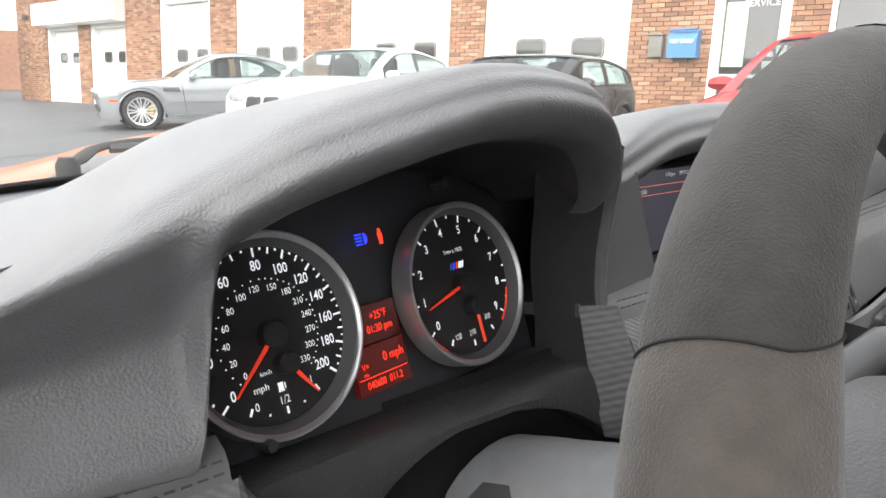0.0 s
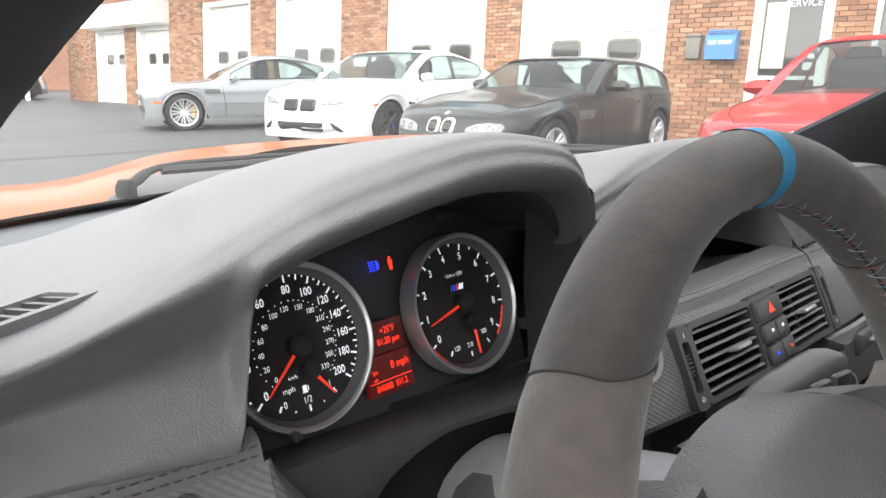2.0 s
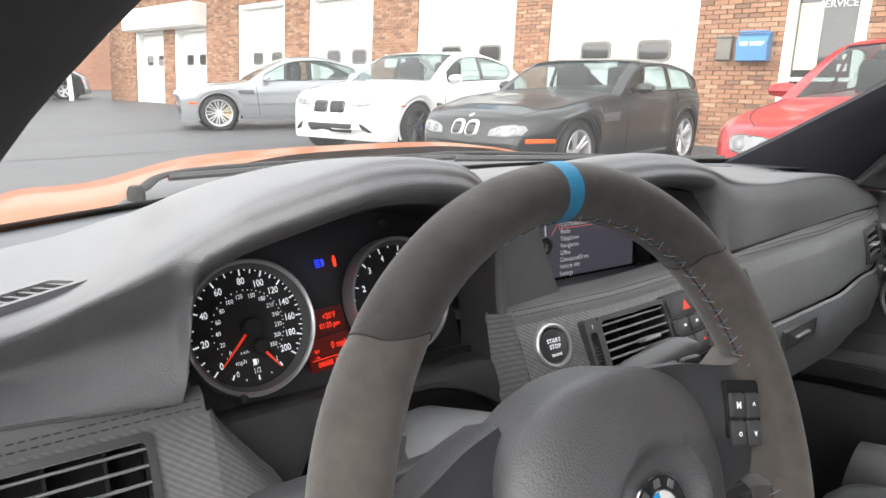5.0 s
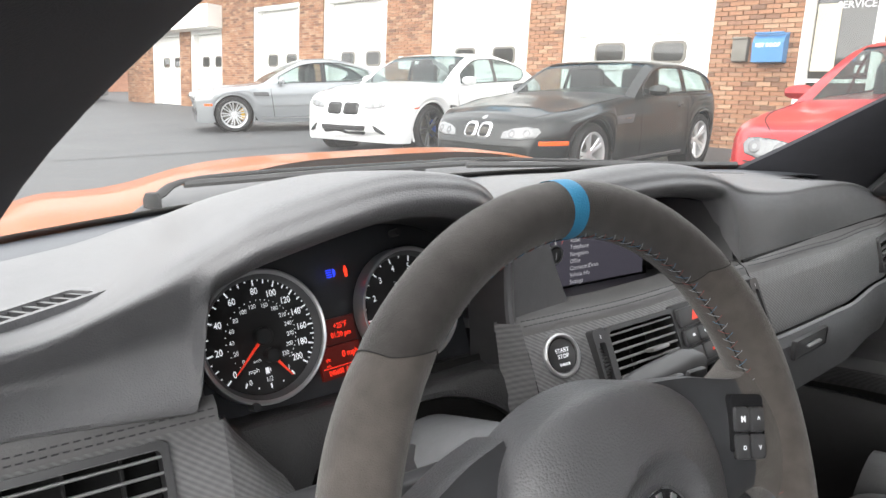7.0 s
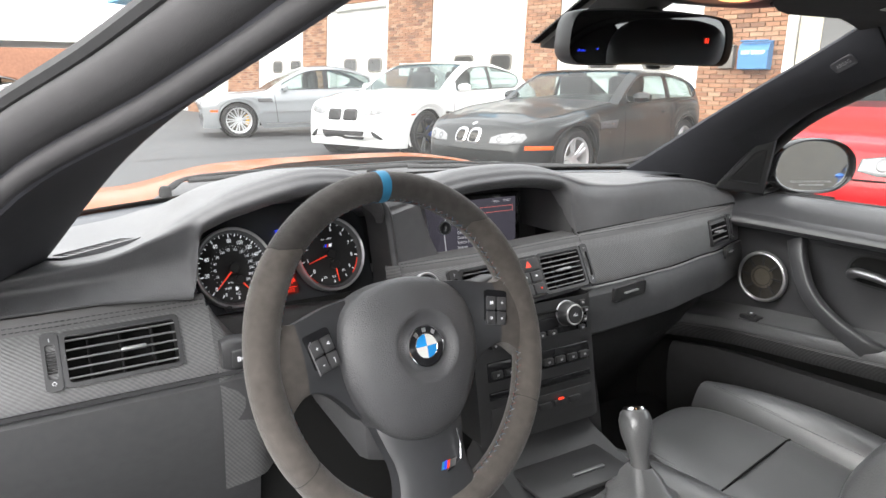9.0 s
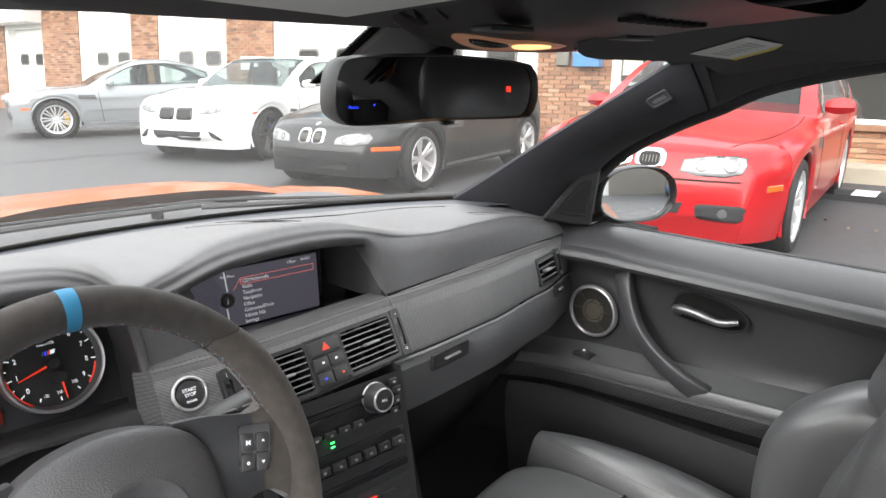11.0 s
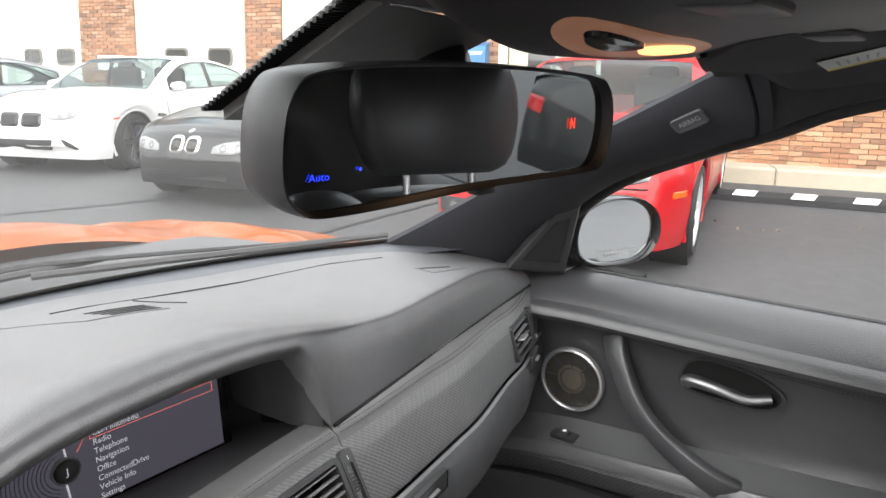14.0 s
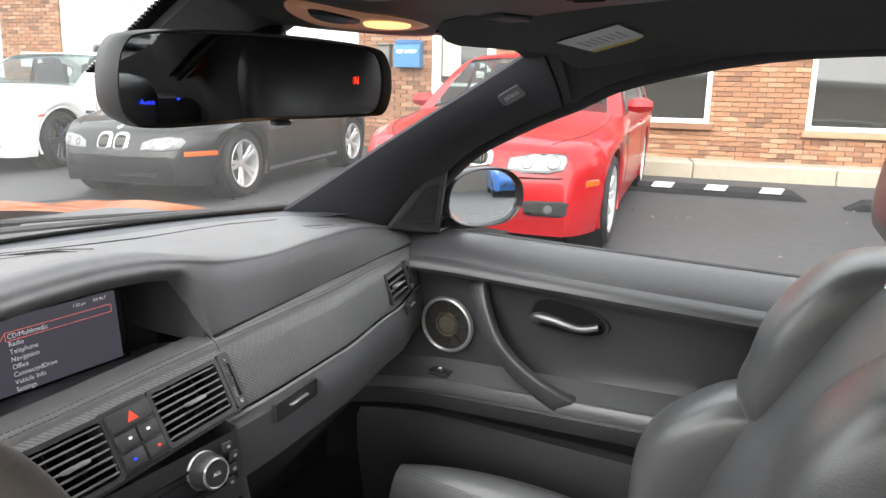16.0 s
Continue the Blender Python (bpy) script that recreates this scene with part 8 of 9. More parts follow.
text("compass_letter", "N", 0.0095, tm @ Matrix.Translation((0.093, 0.002, 0)), REDLIT, ob, bold=0.0003, width=0.8)
text("mode_word", "Auto", 0.0050, tm @ Matrix.Translation((-0.103, -0.014, 0)), BLUELIT, ob, width=1.1)
bm = bmnew()
lathe(bm, [(0, 0.0), (0.0010, 0.0)], tm @ Matrix.Translation((-0.080, -0.012, 0)), 10)
part("blue_dot", bm, BLUELIT, ob, smooth=False)
bm = bmnew()
tube(bm, [mm @ V((0.03, 0.03, 0.0)), V((0.10, 0.235, 1.165)), V((0.115, 0.262, 1.200))], 0.020, 12)
part("mount", bm, SATIN, ob)
bm = bmnew()
box(bm, (0.012, 0.002, -0.0345), (0.016, 0.010, 0.005), mm, 0.002)
part("mode_button", bm, SATIN, ob)
bm = bmnew()
rows = []
for f in range(9):
    t = f / 8
    w = 0.085 + 0.015 * t
    y = 0.372 - 0.165 * t
    z = 1.150 + 0.066 * t
    rows.append([V((0.105 - w, y, z + 0.02)), V((0.105 - w, y, z)), V((0.080, y - 0.006, z - 0.004)), V((0.138, y, z)), V((0.138, y, z + 0.02))])
grid(bm, rows)
part("sensor_cover", bm, material("sensor_grey", (0.15, 0.145, 0.14), 0.6, scale=60), ob, "grey sensor cover behind the mirror")
# toothed black border beside the cover
bm = bmnew()
for f in range(60):
    t = f / 59
    w = 0.085 + 0.015 * t
    p = V((0.105 - w, 0.376 - 0.165 * t, 1.154 + 0.066 * t))
    box(bm, p + V((-0.006, 0, 0.003)), (0.014 + 0.004 * (f % 2), 0.0030, 0.002))
part("toothed_border", bm, FRIT, ws, "black toothed ceramic border", smooth=False, kind="stuff")


# ---- seats ----
def puff(bm, outline, rows_, m):
    """A cushion: an outline scaled and lifted row by row."""
    grid(bm, [[m @ V((x * f, y * g, z)) for x, y in outline] for f, g, z in rows_], close_v=True)
    bmesh.ops.remove_doubles(bm, verts=bm.verts, dist=1e-6)


def lathe_outline(w, h, k=3.2, n=40):
    return [(w * math.copysign(abs(math.cos(t)) ** (2 / k), math.cos(t)), h * math.copysign(abs(math.sin(t)) ** (2 / k), math.sin(t))) for t in [2 * math.pi * i / n for i in range(n)]]


def seat(c, label):
    """A sport seat turned with the cabin; c: the middle of its hip line."""
    ob = thing("front_seat", label, "car seat", (c[0], c[1] - 0.2, 0.2), "front seats")
    M = Matrix.Translation((c[0], c[1], 0)) @ Matrix.Rotation(radians(11), 4, "Z")
    m = M @ Matrix.Translation((0, 0.135, 0.435)) @ Matrix.Rotation(radians(6), 4, "X")
    bm = bmnew()
    puff(bm, lathe_outline(0.145, 0.26), ((1.0, 1.0, -0.14), (1.02, 1.0, -0.02), (0.99, 0.985, 0.012), (0.94, 0.95, 0.026), (0.8, 0.9, 0.033), (0.4, 0.5, 0.030), (0.0, 0.0, 0.028)), m)
    part("cushion", bm, SEAT, ob, "smooth black leather cushion")
    for k, y in enumerate((0.06, -0.09)):
        bm = bmnew()
        tube(bm, [m @ V((x, y, 0.0335 - 0.10 * abs(x) ** 1.9 if abs(x) < 0.13 else 0.028)) for x in [-0.135 + 0.27 * i / 14 for i in range(15)]], 0.0022, 6)
        part("seam", bm, DEEP, ob)
    for sg in (-1, 1):
        bm = bmnew()
        rows = []
        for i in range(17):
            f = i / 16
            y = 0.262 - 0.56 * f
            h = 0.100 * math.sin(math.pi * (0.13 + 0.76 * f)) ** 0.6
            w = 0.058 * math.sin(math.pi * (0.10 + 0.82 * f)) ** 0.5
            rows.append([m @ V((sg * (0.190 + w * math.copysign(abs(math.cos(a)) ** 0.8, math.cos(a))), y, -0.025 + h * math.sin(a))) for a in [2 * math.pi * k / 20 for k in range(20)]])
        vs = grid(bm, rows, close_v=True)
        cap(bm, vs[0])
        cap(bm, vs[-1])
        bol = part("bolster", bm, SEAT, ob, "raised leather side bolster")
        for dx in (0.0, 0.007):
            stitches("stitching", [m @ V((sg * (0.150 + dx), 0.22 - 0.44 * i / 14, 0.052)) for i in range(15)], bol, THREAD, 0.007, 0.0045, 0.0006, (0, 0, 0.001))
    # back
    def lobe(name, outl, u, half, lab, soft=0.80):
        pts = [(p.x, p.y) for p in closed_curve(outl, 44)]
        cy, cz = sum(p[0] for p in pts) / 44, sum(p[1] for p in pts) / 44
        bb = bmnew()
        rows = []
        for f, o in ((0.0, -1.0), (0.45, -0.99), (0.72, -0.93), (0.88, -0.78), (0.97, -0.5), (1.0, -0.15), (1.0, 0.15), (0.97, 0.5), (0.88, 0.78), (0.72, 0.93), (0.45, 0.99), (0.0, 1.0)):
            g = 1 - (1 - f) * soft
            rows.append([M @ V((u + half * o, cy + (y - cy) * (f if f == 0 else g), cz + (z - cz) * (f if f == 0 else g))) for y, z in pts])
        grid(bb, rows, close_v=True)
        bmesh.ops.remove_doubles(bb, verts=bb.verts, dist=1e-6)
        return part(name, bb, SEAT, ob, lab)

    lobe("backrest", [(-0.065, 0.46), (-0.085, 0.60), (-0.130, 0.72), (-0.190, 0.84), (-0.236, 0.925), (-0.28, 0.962), (-0.34, 0.955), (-0.37, 0.90), (-0.33, 0.78), (-0.24, 0.60), (-0.20, 0.44), (-0.12, 0.42)], 0.0, 0.175, "black leather backrest", 0.35)
    for sg in (-1, 1):
        lobe("back_bolster", [(0.002, 0.51), (0.004, 0.60), (-0.006, 0.648), (-0.042, 0.700), (-0.118, 0.752), (-0.175, 0.745), (-0.185, 0.66), (-0.15, 0.54), (-0.10, 0.45), (-0.03, 0.455)], sg * 0.190, 0.062, "deep leather back bolster")
        up_ = lobe("shoulder_bolster", [(-0.122, 0.750), (-0.130, 0.80), (-0.142, 0.850), (-0.166, 0.898), (-0.206, 0.945), (-0.258, 0.966), (-0.32, 0.960), (-0.35, 0.91), (-0.31, 0.82), (-0.24, 0.73), (-0.17, 0.70)], sg * 0.168, 0.066, "leather shoulder bolster")
        for dx in (0.0, 0.007):
            stitches("stitching", [M @ V((sg * (0.118 + dx), y + 0.004, z + 0.003)) for y, z in ((-0.150, 0.78), (-0.165, 0.83), (-0.190, 0.88), (-0.222, 0.925), (-0.262, 0.955))], up_, THREAD, 0.007, 0.0045, 0.0006, (0, 0, 0.001))
    hm = M @ Matrix.Translation((0, -0.278, 1.085)) @ Matrix.Rotation(radians(14), 4, "X")
    bm = bmnew()
    rows = []
    for z, w, t in ((-0.092, 0.085, 0.028), (-0.075, 0.115, 0.046), (-0.02, 0.130, 0.056), (0.04, 0.128, 0.054), (0.078, 0.105, 0.042), (0.092, 0.07, 0.022)):
        rows.append([hm @ V((w * math.copysign(abs(math.cos(a)) ** 0.6, math.cos(a)), t * math.copysign(abs(math.sin(a)) ** 0.8, math.sin(a)), z)) for a in [2 * math.pi * k / 28 for k in range(28)]])
    vs = grid(bm, [spline([r[j] for r in rows], 14) for j in range(28)], close_u=True)
    cap(bm, [v[0] for v in vs])
    cap(bm, [v[-1] for v in vs])
    hr = part("headrest", bm, SEAT, ob, "black leather headrest")
    for sg in (-1, 1):
        bm = bmnew()
        tube(bm, [hm @ V((sg * 0.055, 0, -0.14)), hm @ V((sg * 0.055, 0, -0.08))], 0.006, 10)
        part("headrest_post", bm, CHROME, hr, "chrome post")
    return ob


seat((0.376, -0.036), "black leather passenger sport seat with deep bolsters")
seat((-0.318, -0.215), "black leather driver's sport seat with headrest")

# rear bench
ob = thing("rear_bench", "black leather rear bench with headrests", "car seat", (0, -1.1, 0.3))
bm = bmnew()
box(bm, (0, -0.98, 0.42), (1.15, 0.46, 0.16), None, 0.06, 3)
part("cushion", bm, SEAT, ob)
for sx in (-1, 1):
    bm = bmnew()
    box(bm, (sx * 0.29, -1.28, 0.72), (0.54, 0.16, 0.56), Matrix.Rotation(radians(0), 4, "X"), 0.06, 3)
    part("backrest", bm, SEAT, ob)
    bm = bmnew()
    box(bm, (sx * 0.30, -1.30, 1.06), (0.24, 0.08, 0.12), None, 0.035, 3)
    hr = part("headrest", bm, SEAT, ob)
    for dx in (-0.05, 0.05):
        bm = bmnew()
        tube(bm, [V((sx * 0.30 + dx, -1.30, 0.98)), V((sx * 0.30 + dx, -1.30, 1.02))], 0.006, 8)
        part("headrest_post", bm, CHROME, hr)

# shell behind the seats
bm = bmnew()
for sx in (-1, 1):
    grid(bm, [[V((sx * 0.80, -0.78, 0.2)), V((sx * 0.80, -0.78, 0.86)), V((sx * 0.59, -0.80, 1.17))], [V((sx * 0.78, -1.4, 0.2)), V((sx * 0.78, -1.4, 0.86)), V((sx * 0.58, -1.15, 1.12))], [V((sx * 0.7, -2.0, 0.2)), V((sx * 0.7, -2.0, 0.88)), V((sx * 0.55, -1.75, 0.95))]])
grid(bm, [[V((-0.75, -1.38, 0.92)), V((0.75, -1.38, 0.92))], [V((-0.7, -2.0, 0.92)), V((0.7, -2.0, 0.92))]])
grid(bm, [[V((-0.75, -1.38, 0.2)), V((0.75, -1.38, 0.2))], [V((-0.75, -1.38, 0.92)), V((0.75, -1.38, 0.92))]])
single("rear_cabin_shell", bm, CLOTH, "dark rear side trims and parcel shelf", "cabin trim", kind="structure")
bm = bmnew()
grid(bm, [[V((x, -1.12 - 0.86 * f, 1.17 - 0.25 * f)) for x in (-0.58, 0, 0.58)] for f in (0, 0.5, 1)])
gl = single("rear_window", bm, GLASS, "sloping rear window glass", "window", kind="structure")
gl.visible_shadow = False

# floor and tunnel
bm = bmnew()
for x0, x1, z in ((-0.82, -0.16, 0.2), (0.16, 0.82, 0.2)):
    box(bm, ((x0 + x1) / 2, -0.4, z), (x1 - x0, 2.4, 0.03))
box(bm, (0, 0.86, 0.45), (1.74, 0.03, 0.8))
for sx in (-1, 1):
    box(bm, (sx * 0.80, 0.62, 0.50), (0.03, 0.52, 0.72))
box(bm, (0, 0.0, 0.19), (1.7, 3.6, 0.01))
single("cabin_floor", bm, CARPET, "black carpeted car floor", "floor", smooth=False, kind="structure")

# ---- centre stack and console ----
st = thing("centre_stack", "black radio and climate stack with small buttons and a silver knob", "centre stack", (0, 0.36, 0.5))


def stack_y(z):
    return 0.339 - 0.19 * (0.76 - z)


bm = bmnew()
rows = []
for z in (0.762, 0.757, 0.70, 0.64, 0.60, 0.56):
    y = stack_y(z)
    rows.append([V((x, y + dy, z)) for x, dy in ((-0.118, 0.06), (-0.116, 0.0), (-0.10, -0.006), (0.10, -0.006), (0.114, 0.0), (0.116, 0.06))])
grid(bm, rows)
part("fascia", bm, SATIN, st, "satin black fascia")
SM = Matrix.Translation((0, stack_y(0.70) - 0.007, 0.70)) @ Matrix.Rotation(-math.atan(0.19), 4, "X")


def on_stack(x, z):
    return Matrix.Translation((x, stack_y(z) - 0.007, z)) @ Matrix.Rotation(-math.atan(0.19), 4, "X")


for z, h, mt in ((0.722, 0.028, GLOSSBLACK), (0.672, 0.030, GLOSSBLACK), (0.635, 0.012, GLOSSBLACK), (0.600, 0.034, SATIN)):
    bm = bmnew()
    box(bm, (0, 0, 0), (0.198, 0.004, h), on_stack(0, z), 0.0015)
    part("panel", bm, mt, st)
bm = bmnew()
box(bm, (0.0, -0.002, 0), (0.15, 0.004, 0.0035), on_stack(-0.02, 0.745), 0.001)
part("disc_slot", bm, DEEP, st)
for k in range(6):
    bm = bmnew()
    box(bm, (0, -0.004, 0), (0.016, 0.007, 0.009), on_stack(-0.085 + 0.022 * k, 0.712), 0.0015)
    b = part("button", bm, SATIN, st)
    bm = bmnew()
    box(bm, (0, -0.008, 0), (0.004, 0.0006, 0.003), on_stack(-0.085 + 0.022 * k, 0.712))
    part("button_mark", bm, GREYINK, b, smooth=False)
for k in range(8):
    bm = bmnew()
    box(bm, (0, -0.004, 0), (0.019, 0.007, 0.011), on_stack(-0.085 + 0.0243 * k, 0.668), 0.0015)
    b = part("button", bm, SATIN, st)
    bm = bmnew()
    box(bm, (0, -0.008, 0), (0.004, 0.0006, 0.003), on_stack(-0.085 + 0.0243 * k, 0.668))
    part("button_mark", bm, GREYINK, b, smooth=False)
for k, x in enumerate((-0.03, 0.0, 0.03, 0.06)):
    bm = bmnew()
    box(bm, (0, -0.004, 0), (0.024, 0.006, 0.010), on_stack(x, 0.600), 0.0015)
    part("button", bm, SATIN, st)
bm = bmnew()
box(bm, (0, -0.0075, 0), (0.010, 0.001, 0.003), on_stack(0.03, 0.607))
part("red_light", bm, REDLIT, st, smooth=False)
for dz in (0, 0.006):
    bm = bmnew()
    box(bm, (0, -0.0078, 0), (0.006, 0.001, 0.002), on_stack(-0.020, 0.697 + dz))
    part("green_light", bm, GREENLIT, st, smooth=False)
km = on_stack(0.058, 0.738) @ FM
bm = bmnew()
lathe(bm, [(0.0, 0.024), (0.0125, 0.024), (0.0140, 0.0225), (0.0150, 0.006)], km, 36)
part("knob_face", bm, SATIN, st)
bm = bmnew()
lathe(bm, [(0.0164, 0.0225), (0.0185, 0.018), (0.0200, 0.006), (0.0205, 0.0)], km, 40)
kn = part("climate_knob", bm, SATIN, st, "dark rotary knob with a bright ring")
bm = bmnew()
lathe(bm, [(0.0141, 0.0235), (0.0152, 0.0242), (0.0166, 0.0225)], km, 40)
part("knob_ring", bm, RINGSILVER, kn, "bright metal ring")
bm = bmnew()
lathe(bm, [(0.0202, 0.003), (0.0209, 0.0022), (0.0211, 0.0)], km, 40)
part("knob_base", bm, RINGSILVER, kn, "bright metal base ring")
text("lettering", "ALL", 0.006, km @ Matrix.Translation((0, 0, 0.0244)), GLOWINK, kn)
for x, z in ((0.090, 0.751), (0.096, 0.738), (0.092, 0.724), (0.086, 0.711)):
    bm = bmnew()
    box(bm, (0, -0.003, 0), (0.012, 0.006, 0.009), on_stack(x, z), 0.0015)
    part("button", bm, SATIN, st)
    bm = bmnew()
    box(bm, (0, -0.0066, 0), (0.004, 0.0006, 0.0028), on_stack(x, z))
    part("button_mark", bm, GREYINK, st, smooth=False)
bm = bmnew()
grid(bm, [[V((0.116, 0.345, 0.76)), V((0.118, 0.325, 0.66)), V((0.124, 0.305, 0.56)), V((0.13, 0.29, 0.45))], [V((0.12, 0.6, 0.76)), V((0.12, 0.6, 0.66)), V((0.13, 0.6, 0.56)), V((0.14, 0.6, 0.45))]])
part("side_panel", bm, DARKPLASTIC, st)
# glovebox catch and cup holder plate
for x, z, w in ((0.233, 0.738, 0.090), (0.62, 0.742, 0.05)):
    m = dash_frame(x, z, -0.012)
    ob = thing("cup_holder_flap" if x > 0.4 else "glovebox_catch", "slim dark flap with a chrome bar in the dash", "flap", m.translation)
    bm = bmnew()
    frame_plate(bm, rounded(w, 0.026, 0.003, 2), rounded(w - 0.004, 0.022, 0.002, 2), 0.006, m)
    outline_plate(bm, rounded(w - 0.005, 0.021, 0.002, 2), 0.006, m @ Matrix.Translation((0, 0.001, 0)))
    part("flap", bm, SATIN, ob)
    bm = bmnew()
    box(bm, (0, -0.002, 0.001), (w * 0.42, 0.005, 0.003), m, 0.001)
    part("bar", bm, RINGSILVER, ob, "chrome bar")

con = thing("centre_console", "black centre console with a shifter opening and lid", "console", (0, 0, 0.3))
bm = bmnew()
rows = []
for y, z, w in ((0.34, 0.555, 0.118), (0.30, 0.535, 0.122), (0.22, 0.515, 0.122), (0.05, 0.505, 0.12), (-0.2, 0.50, 0.115), (-0.6, 0.50, 0.11)):
    rows.append([V((x * w, y, z + dz)) for x, dz in ((-1.05, -0.3), (-1.0, -0.02), (-0.9, 0.0), (0.9, 0.0), (1.0, -0.02), (1.05, -0.3))])
grid(bm, rows)
part("body", bm, SATIN, con)
bm = bmnew()
box(bm, (0.0, 0.235, 0.522), (0.17, 0.11, 0.010), Matrix.Translation((0, 0, 0)), 0.006)
lid = part("storage_lid", bm, SATIN, con, "satin black storage lid")
bm = bmnew()
box(bm, (0.02, 0.212, 0.528), (0.06, 0.006, 0.004), None, 0.001)
part("lid_bar", bm, SILVERTRIM, lid, "bright bar")
bm = bmnew()
box(bm, (0.02, -0.36, 0.56), (0.18, 0.36, 0.10), None, 0.03, 3)
part("armrest", bm, SEAT, con, "black leather armrest")
# shifter
ob = thing("gear_lever", "gear lever with a chrome-topped knob and a leather gaiter", "gear lever", (0.03, 0.12, 0.5))
bm = bmnew()
base = V((0.028, 0.10, 0.505))
topk = V((0.045, 0.146, 0.612))
rows = []
for f, w in ((0, 1.0), (0.15, 0.98), (0.3, 0.7), (0.5, 0.62), (0.62, 0.42), (0.75, 0.36), (0.9, 0.2)):
    c = base + (topk - base) * f * 0.75
    rows.append([c + V((0.062 * w * math.copysign(abs(math.cos(t)) ** 0.6, math.cos(t)) * (1 + 0.09 * math.sin(6 * t + f * 9)), 0.075 * w * math.copysign(abs(math.sin(t)) ** 0.6, math.sin(t)) * (1 + 0.08 * math.cos(5 * t)), 0)) for t in [2 * math.pi * k / 36 for k in range(36)]])
grid(bm, rows, close_v=True)
part("gaiter", bm, SEAT, ob, "creased black leather gaiter")
bm = bmnew()
ax = (topk - base).normalized()
sm_ = ax.to_track_quat("Z", "Y").to_matrix().to_4x4()
sm_.translation = topk
lathe(bm, [(0.0, 0.040), (0.012, 0.040), (0.020, 0.034), (0.0235, 0.022), (0.022, 0.004), (0.0165, -0.016), (0.0135, -0.03), (0.013, -0.06)], sm_, 32)
part("knob", bm, SEAT, ob, "black leather knob")
bm = bmnew()
lathe(bm, [(0, 0.0425), (0.014, 0.0415), (0.0165, 0.038)], sm_, 28)
part("knob_plate", bm, CHROME, ob, "bright shift plate")
# pedals
for x, w in ((-0.40, 0.06), (-0.30, 0.055)):
    ob = thing("pedal", "dark ribbed foot pedal", "pedal", (x, 0.5, 0.35), "pedals")
    bm = bmnew()
    box(bm, (x, 0.50, 0.38), (w, 0.02, 0.06), None, 0.006)
    part("pad", bm, RUBBER, ob)
    bm = bmnew()
    tube(bm, [V((x, 0.52, 0.40)), V((x, 0.60, 0.55))], 0.008, 8)
    part("arm", bm, SATIN, ob)

# ---- bonnet, cowl and wipers ----
bon = thing("bonnet", "glossy orange bonnet with a raised power dome", "bonnet", (0, 1.5, 0.7))


def bonnet_z(x, y):
    z = lerp_table([(0.95, 0.868), (1.10, 0.878), (1.25, 0.874), (1.5, 0.846), (1.8, 0.798), (2.1, 0.715), (2.3, 0.60), (2.36, 0.50)], y)[0]
    z -= 0.075 * (abs(x) / 0.80) ** 2.6
    d = 0.031 * math.exp(-(x / 0.39) ** 6) * max(0, min(1, (y - 0.98) / 0.14)) * max(0, min(1, (2.2 - y) / 0.4))
    cr = 0.013 * math.exp(-((abs(x) - 0.62) / 0.07) ** 2)
    return z + d + cr


def cowl_depth(x):
    """How far the black cowl reaches ahead of the glass."""
    return 0.012 + 0.19 * max(0.0, min(1.0, (0.50 - abs(x)) / 0.08))


bm = bmnew()
grid(bm, [[V((x, base_y(x) + cowl_depth(x) + (2.36 - base_y(x) - cowl_depth(x)) * k / 50, bonnet_z(x, base_y(x) + cowl_depth(x) + (2.36 - base_y(x) - cowl_depth(x)) * k / 50))) for x in [-0.84 + 1.68 * i / 84 for i in range(85)]] for k in range(51)])
part("panel", bm, ORANGE, bon, "orange painted panel")
for sg in (-1, 1):
    bm = bmnew()
    grid(bm, [[V((sg * 0.845, y, bonnet_z(0.84, y) - 0.002)), V((sg * 0.885, y, bonnet_z(0.84, y) - 0.03)), V((sg * 0.905, y, bonnet_z(0.84, y) - 0.12)), V((sg * 0.90, y, 0.3))] for y in [0.80 + 1.5 * k / 30 for k in range(31)]])
    part("wing", bm, ORANGE, bon, "orange front wing")
bm = bmnew()
xs = [-0.74 + 1.48 * i / 40 for i in range(41)]
grid(bm, [[V((x, base_y(x) + 0.004, 0.868)), V((x, base_y(x) + 0.012 + 0.1 * cowl_depth(x), 0.872)), V((x, base_y(x) + 0.012 + 0.5 * cowl_depth(x), 0.884)), V((x, base_y(x) + 0.005 + cowl_depth(x), 0.886)), V((x, base_y(x) + 0.03 + cowl_depth(x), 0.850))] for x in [-0.51 + 1.02 * i / 50 for i in range(51)]])
single("cowl_panel", bm, DARKPLASTIC, "black plastic cowl panel below the windscreen", "cowl panel", kind="structure")
for a, b, c in (((-0.46, 0.90, 0.896), (-0.36, 0.965, 0.912), (0.10, 1.02, 0.905)), ((0.02, 1.02, 0.900), (0.14, 0.985, 0.908), (0.54, 0.83, 0.893))):
    ob = thing("windscreen_wiper", "black windscreen wiper at rest on the glass base", "wiper", a, "wipers")
    bm = bmnew()
    tube(bm, spline([a, b, c], 12), lambda f: 0.010 - 0.005 * f, 10, flat=0.5)
    part("arm", bm, MATTBLACK, ob)
    bm = bmnew()
    p, q = V(b), V(c)
    tube(bm, spline([p + V((-0.05, -0.02, -0.006)), (p + q) / 2 + V((0, -0.018, -0.004)), q + V((0.10, -0.03, -0.004))], 10), 0.006, 6)
    part("blade", bm, RUBBER, ob)
    bm = bmnew()
    lathe(bm, [(0, 0.012), (0.008, 0.012), (0.012, 0.004), (0.012, -0.02)], Matrix.Translation(V(a) + V((0, 0, -0.004))), 16)
    part("pivot_cap", bm, MATTBLACK, ob)

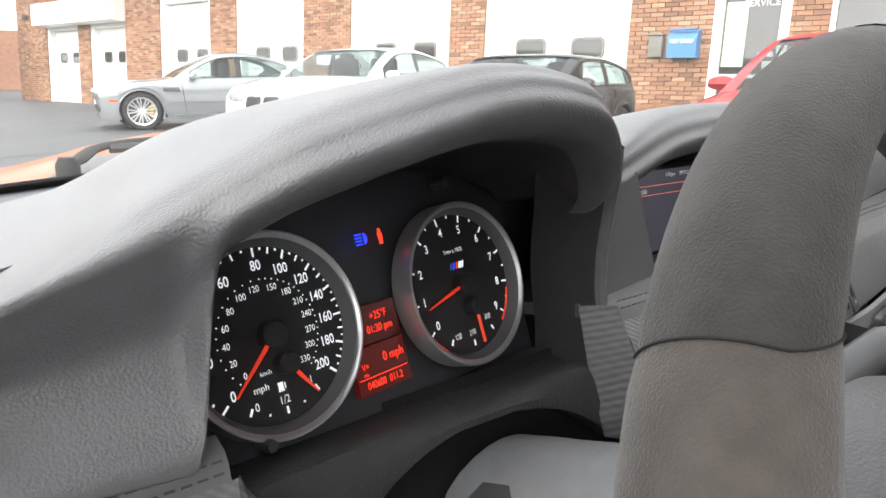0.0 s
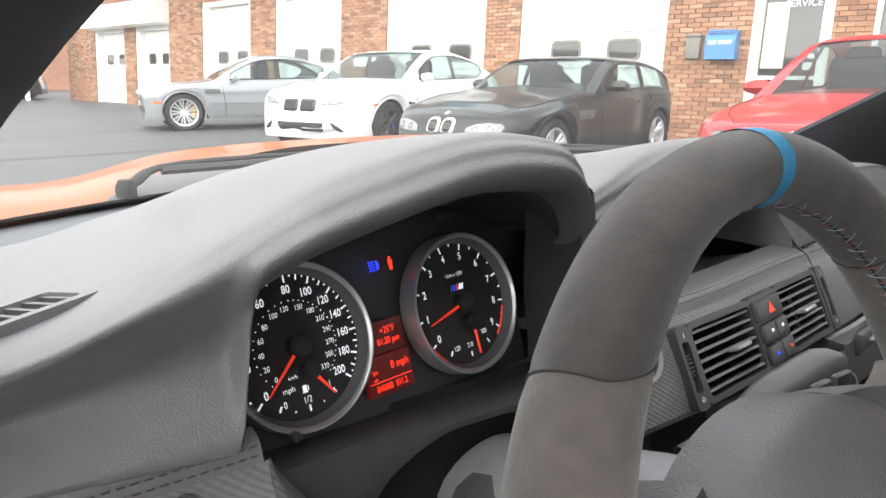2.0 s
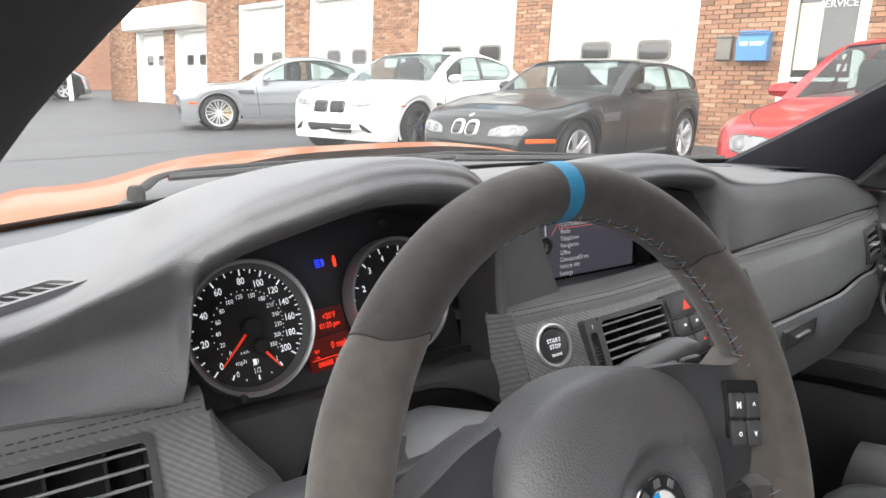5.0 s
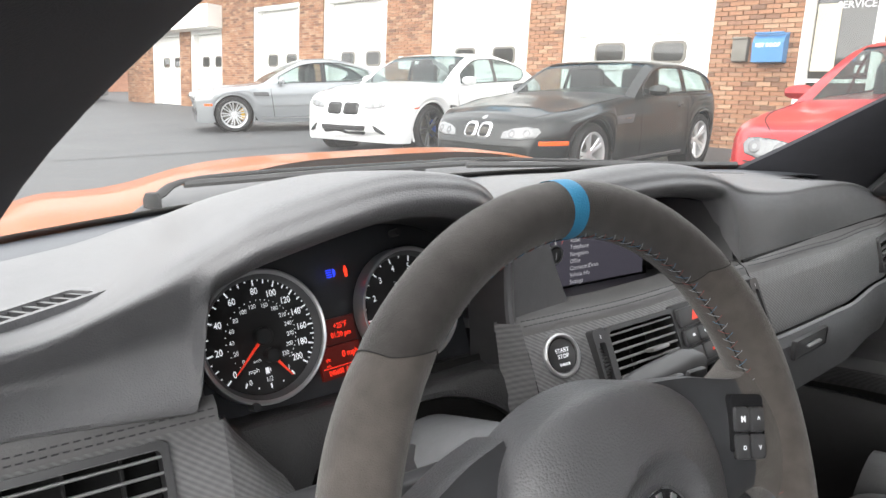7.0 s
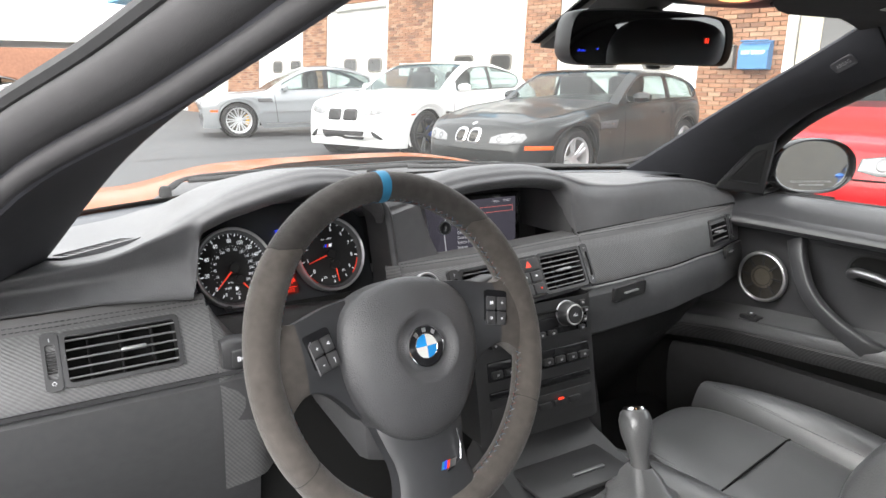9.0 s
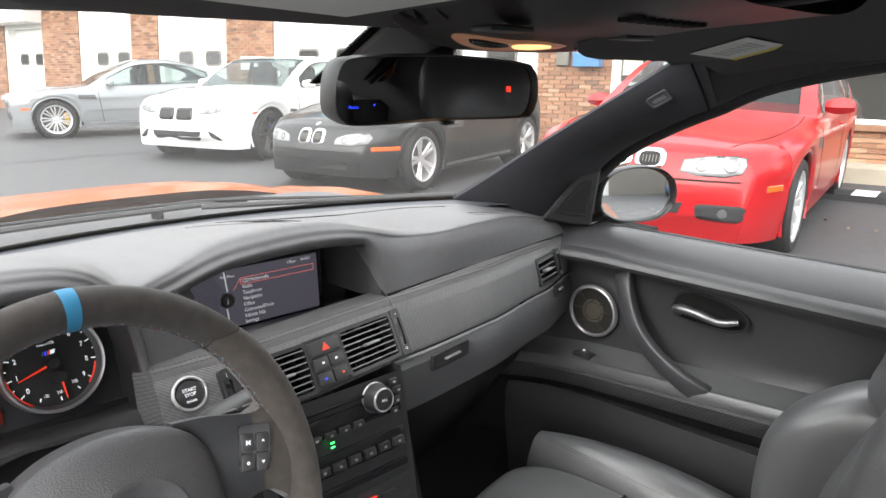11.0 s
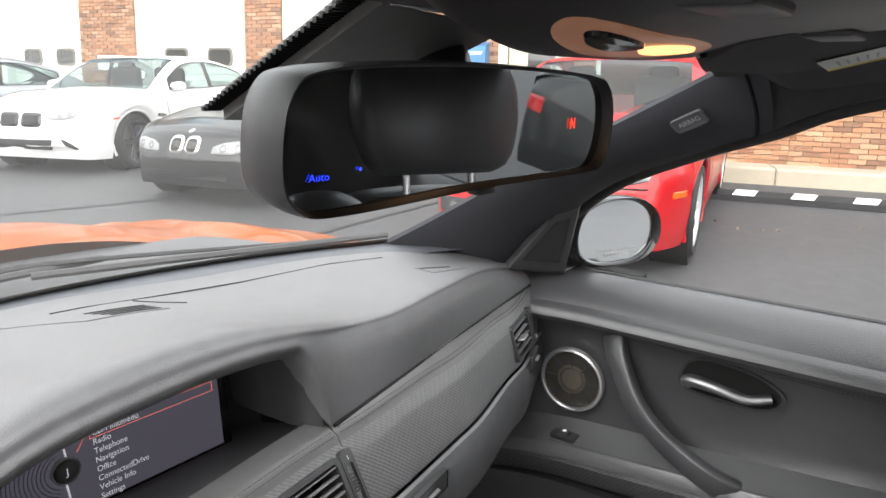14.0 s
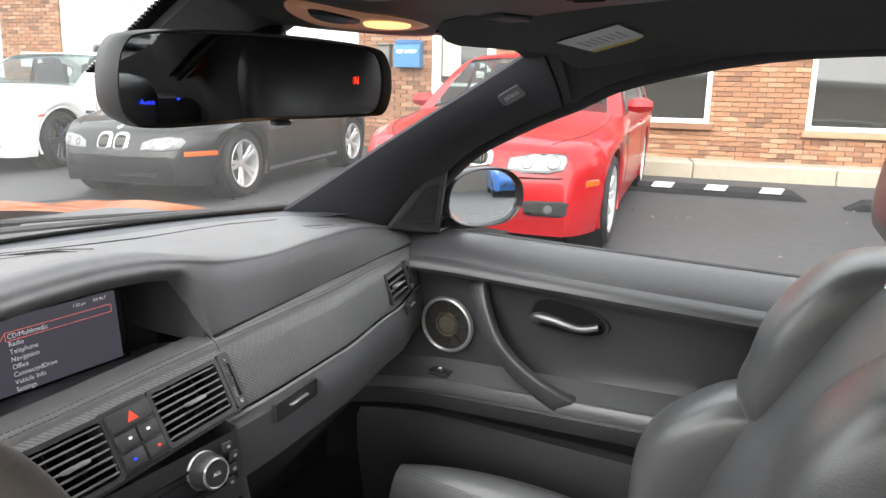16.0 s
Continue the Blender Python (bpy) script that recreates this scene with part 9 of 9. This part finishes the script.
# ---- distance ----
# canopy with parked cars past the garage
ob = thing("canopy", "white flat canopy on slim posts past the garage", "canopy", (-4, 33, 0))
bm = bmnew()
box(bm, (-3.5, 31.5, 2.75), (9.0, 6.0, 0.7), None, 0.03)
part("deck", bm, TRIMWHITE, ob, smooth=False)
for x in (-7.2, -3.2, 0.6):
    bm = bmnew()
    box(bm, (x, 28.9, 1.2), (0.16, 0.16, 2.4), None, 0.01)
    part("post", bm, TRIMWHITE, ob, smooth=False)
bm = bmnew()
box(bm, (-8, 46, 1.6), (34, 1.0, 3.2))
single("far_brick_wall", bm, material("far_brick", (0.34, 0.17, 0.11), 0.9, scale=6, var=0.25), "distant brown brick wall", "wall", smooth=False, kind="structure")
for k, (x, y, a, pm) in enumerate(((-1.0, 36, 80, WHITEPAINT), (-3.8, 36.5, 84, BLACKPAINT), (-6.5, 37, 82, SILVERBLUE), (-9.5, 36, 85, WHITEPAINT), (-0.6, 31.5, 78, BLACKPAINT))):
    c = copy_thing((white, dark, silver, white, dark)[k], pose(x, y, 0, 0, 0, a + 90))
    c["label"] = "far parked car under the canopy"
# white building and cars behind, seen in the mirrors
ob = thing("rear_building", "white building with dark doors across the car park", "building", (4, -24, 0))
bm = bmnew()
box(bm, (4, -24, 2.2), (30, 6, 4.4))
part("wall", bm, TRIMWHITE, ob, smooth=False)
for x in (-6, -1.5, 3, 7.5, 12):
    bm = bmnew()
    box(bm, (x, -20.97, 1.3), (2.4, 0.06, 2.6))
    part("door", bm, METERGREY, ob, smooth=False)
b1 = copy_thing(white, pose(6.2, -17.4, 0, 0, 0, 95))
b1["label"] = "white coupe parked behind our car"
b2 = car("blue_coupe", "bright blue coupe parked behind our car", pose(4.2, -17.8, 0, 0, 0, 95), BLUEPAINT, M2)
ob = thing("opposite_building", "long off-white building with a flat roof across the car park", "building", (-30, 2, 0))
bm = bmnew()
box(bm, (-26, 2, 3.2), (8, 60, 6.4))
part("wall", bm, material("pale_plaster", (0.50, 0.47, 0.39), 0.9, scale=3, var=0.1), ob, smooth=False)
bm = bmnew()
box(bm, (-25.8, 2, 6.55), (8.8, 60.6, 0.3))
part("roof_edge", bm, TRIMWHITE, ob, smooth=False)
# dark car at the next wheel stop
b3 = copy_thing(dark, pose(5.6, -2.15, 0, 0, 0, 12))
b3["label"] = "dark car parked at the next wheel stop"


# ---- brickwork of the garage front ----
BW, BH, JT = 0.203, 0.058, 0.010


def brick_mesh(w):
    me = bpy.data.meshes.new("brick")
    b = bmnew()
    box(b, (0, 0, 0), (w, 0.03, BH))
    b.to_mesh(me)
    b.free()
    me.materials.append(BRICK)
    return me


BRICK_FULL, BRICK_HALF = brick_mesh(BW), brick_mesh(BW / 2 - JT / 2)
stretches = []
pos = -9.0
for a, b, s, t in cuts + [(27.82, 27.82, 0, 0)]:
    if a > pos:
        stretches.append((pos, a, -0.02, 3.85))
    if b > a:
        stretches.append((a, b, t, 3.85))
        if s > 0:
            stretches.append((a, b, -0.02, s - 0.10))
    pos = max(pos, b)
verts, faces = [], []
count = 0
for u0, u1, z0, z1 in stretches:
    row = 0
    z = z0
    while z + BH <= z1:
        u = u0 + (0 if row % 2 else -BW / 2 - JT / 2)
        while u < u1 - 0.02:
            a, b = max(u, u0 + 0.003), min(u + BW, u1 - 0.003)
            if b - a > 0.03:
                full = b - a > BW - 0.001
                half = abs(b - a - (BW / 2 - JT / 2)) < 0.004
                c = V(((a + b) / 2, -0.004 + random.uniform(-0.002, 0.002), z + BH / 2))
                if count < 300 and -2.2 < c.x < 4.6 and c.z < 1.9 and (full or half):
                    ob = new("brick", BRICK_FULL if full else BRICK_HALF)
                    ob.parent = WALL
                    ob.matrix_parent_inverse = Matrix.Identity(4)
                    ob.matrix_basis = FAC @ Matrix.Translation(c)
                    count += 1
                else:
                    k = len(verts)
                    for dx in (-1, 1):
                        for dy in (-1, 1):
                            for dz in (-1, 1):
                                verts.append(FAC @ V((c.x + dx * (b - a) / 2, c.y + dy * 0.015, c.z + dz * BH / 2)))
                    faces += [(k, k + 1, k + 3, k + 2), (k + 4, k + 6, k + 7, k + 5), (k, k + 4, k + 5, k + 1), (k + 2, k + 3, k + 7, k + 6), (k + 1, k + 5, k + 7, k + 3), (k, k + 2, k + 6, k + 4)]
            u += BW + JT
        z += BH + JT
        row += 1
me = bpy.data.meshes.new("brickwork")
me.from_pydata([tuple(v) for v in verts], [], faces)
me.materials.append(BRICKS)
bk = new("brickwork", me)
bk.parent = WALL
bk.matrix_parent_inverse = Matrix.Identity(4)
tagged(bk, "red-brown brick courses with pale joints", kind="stuff")
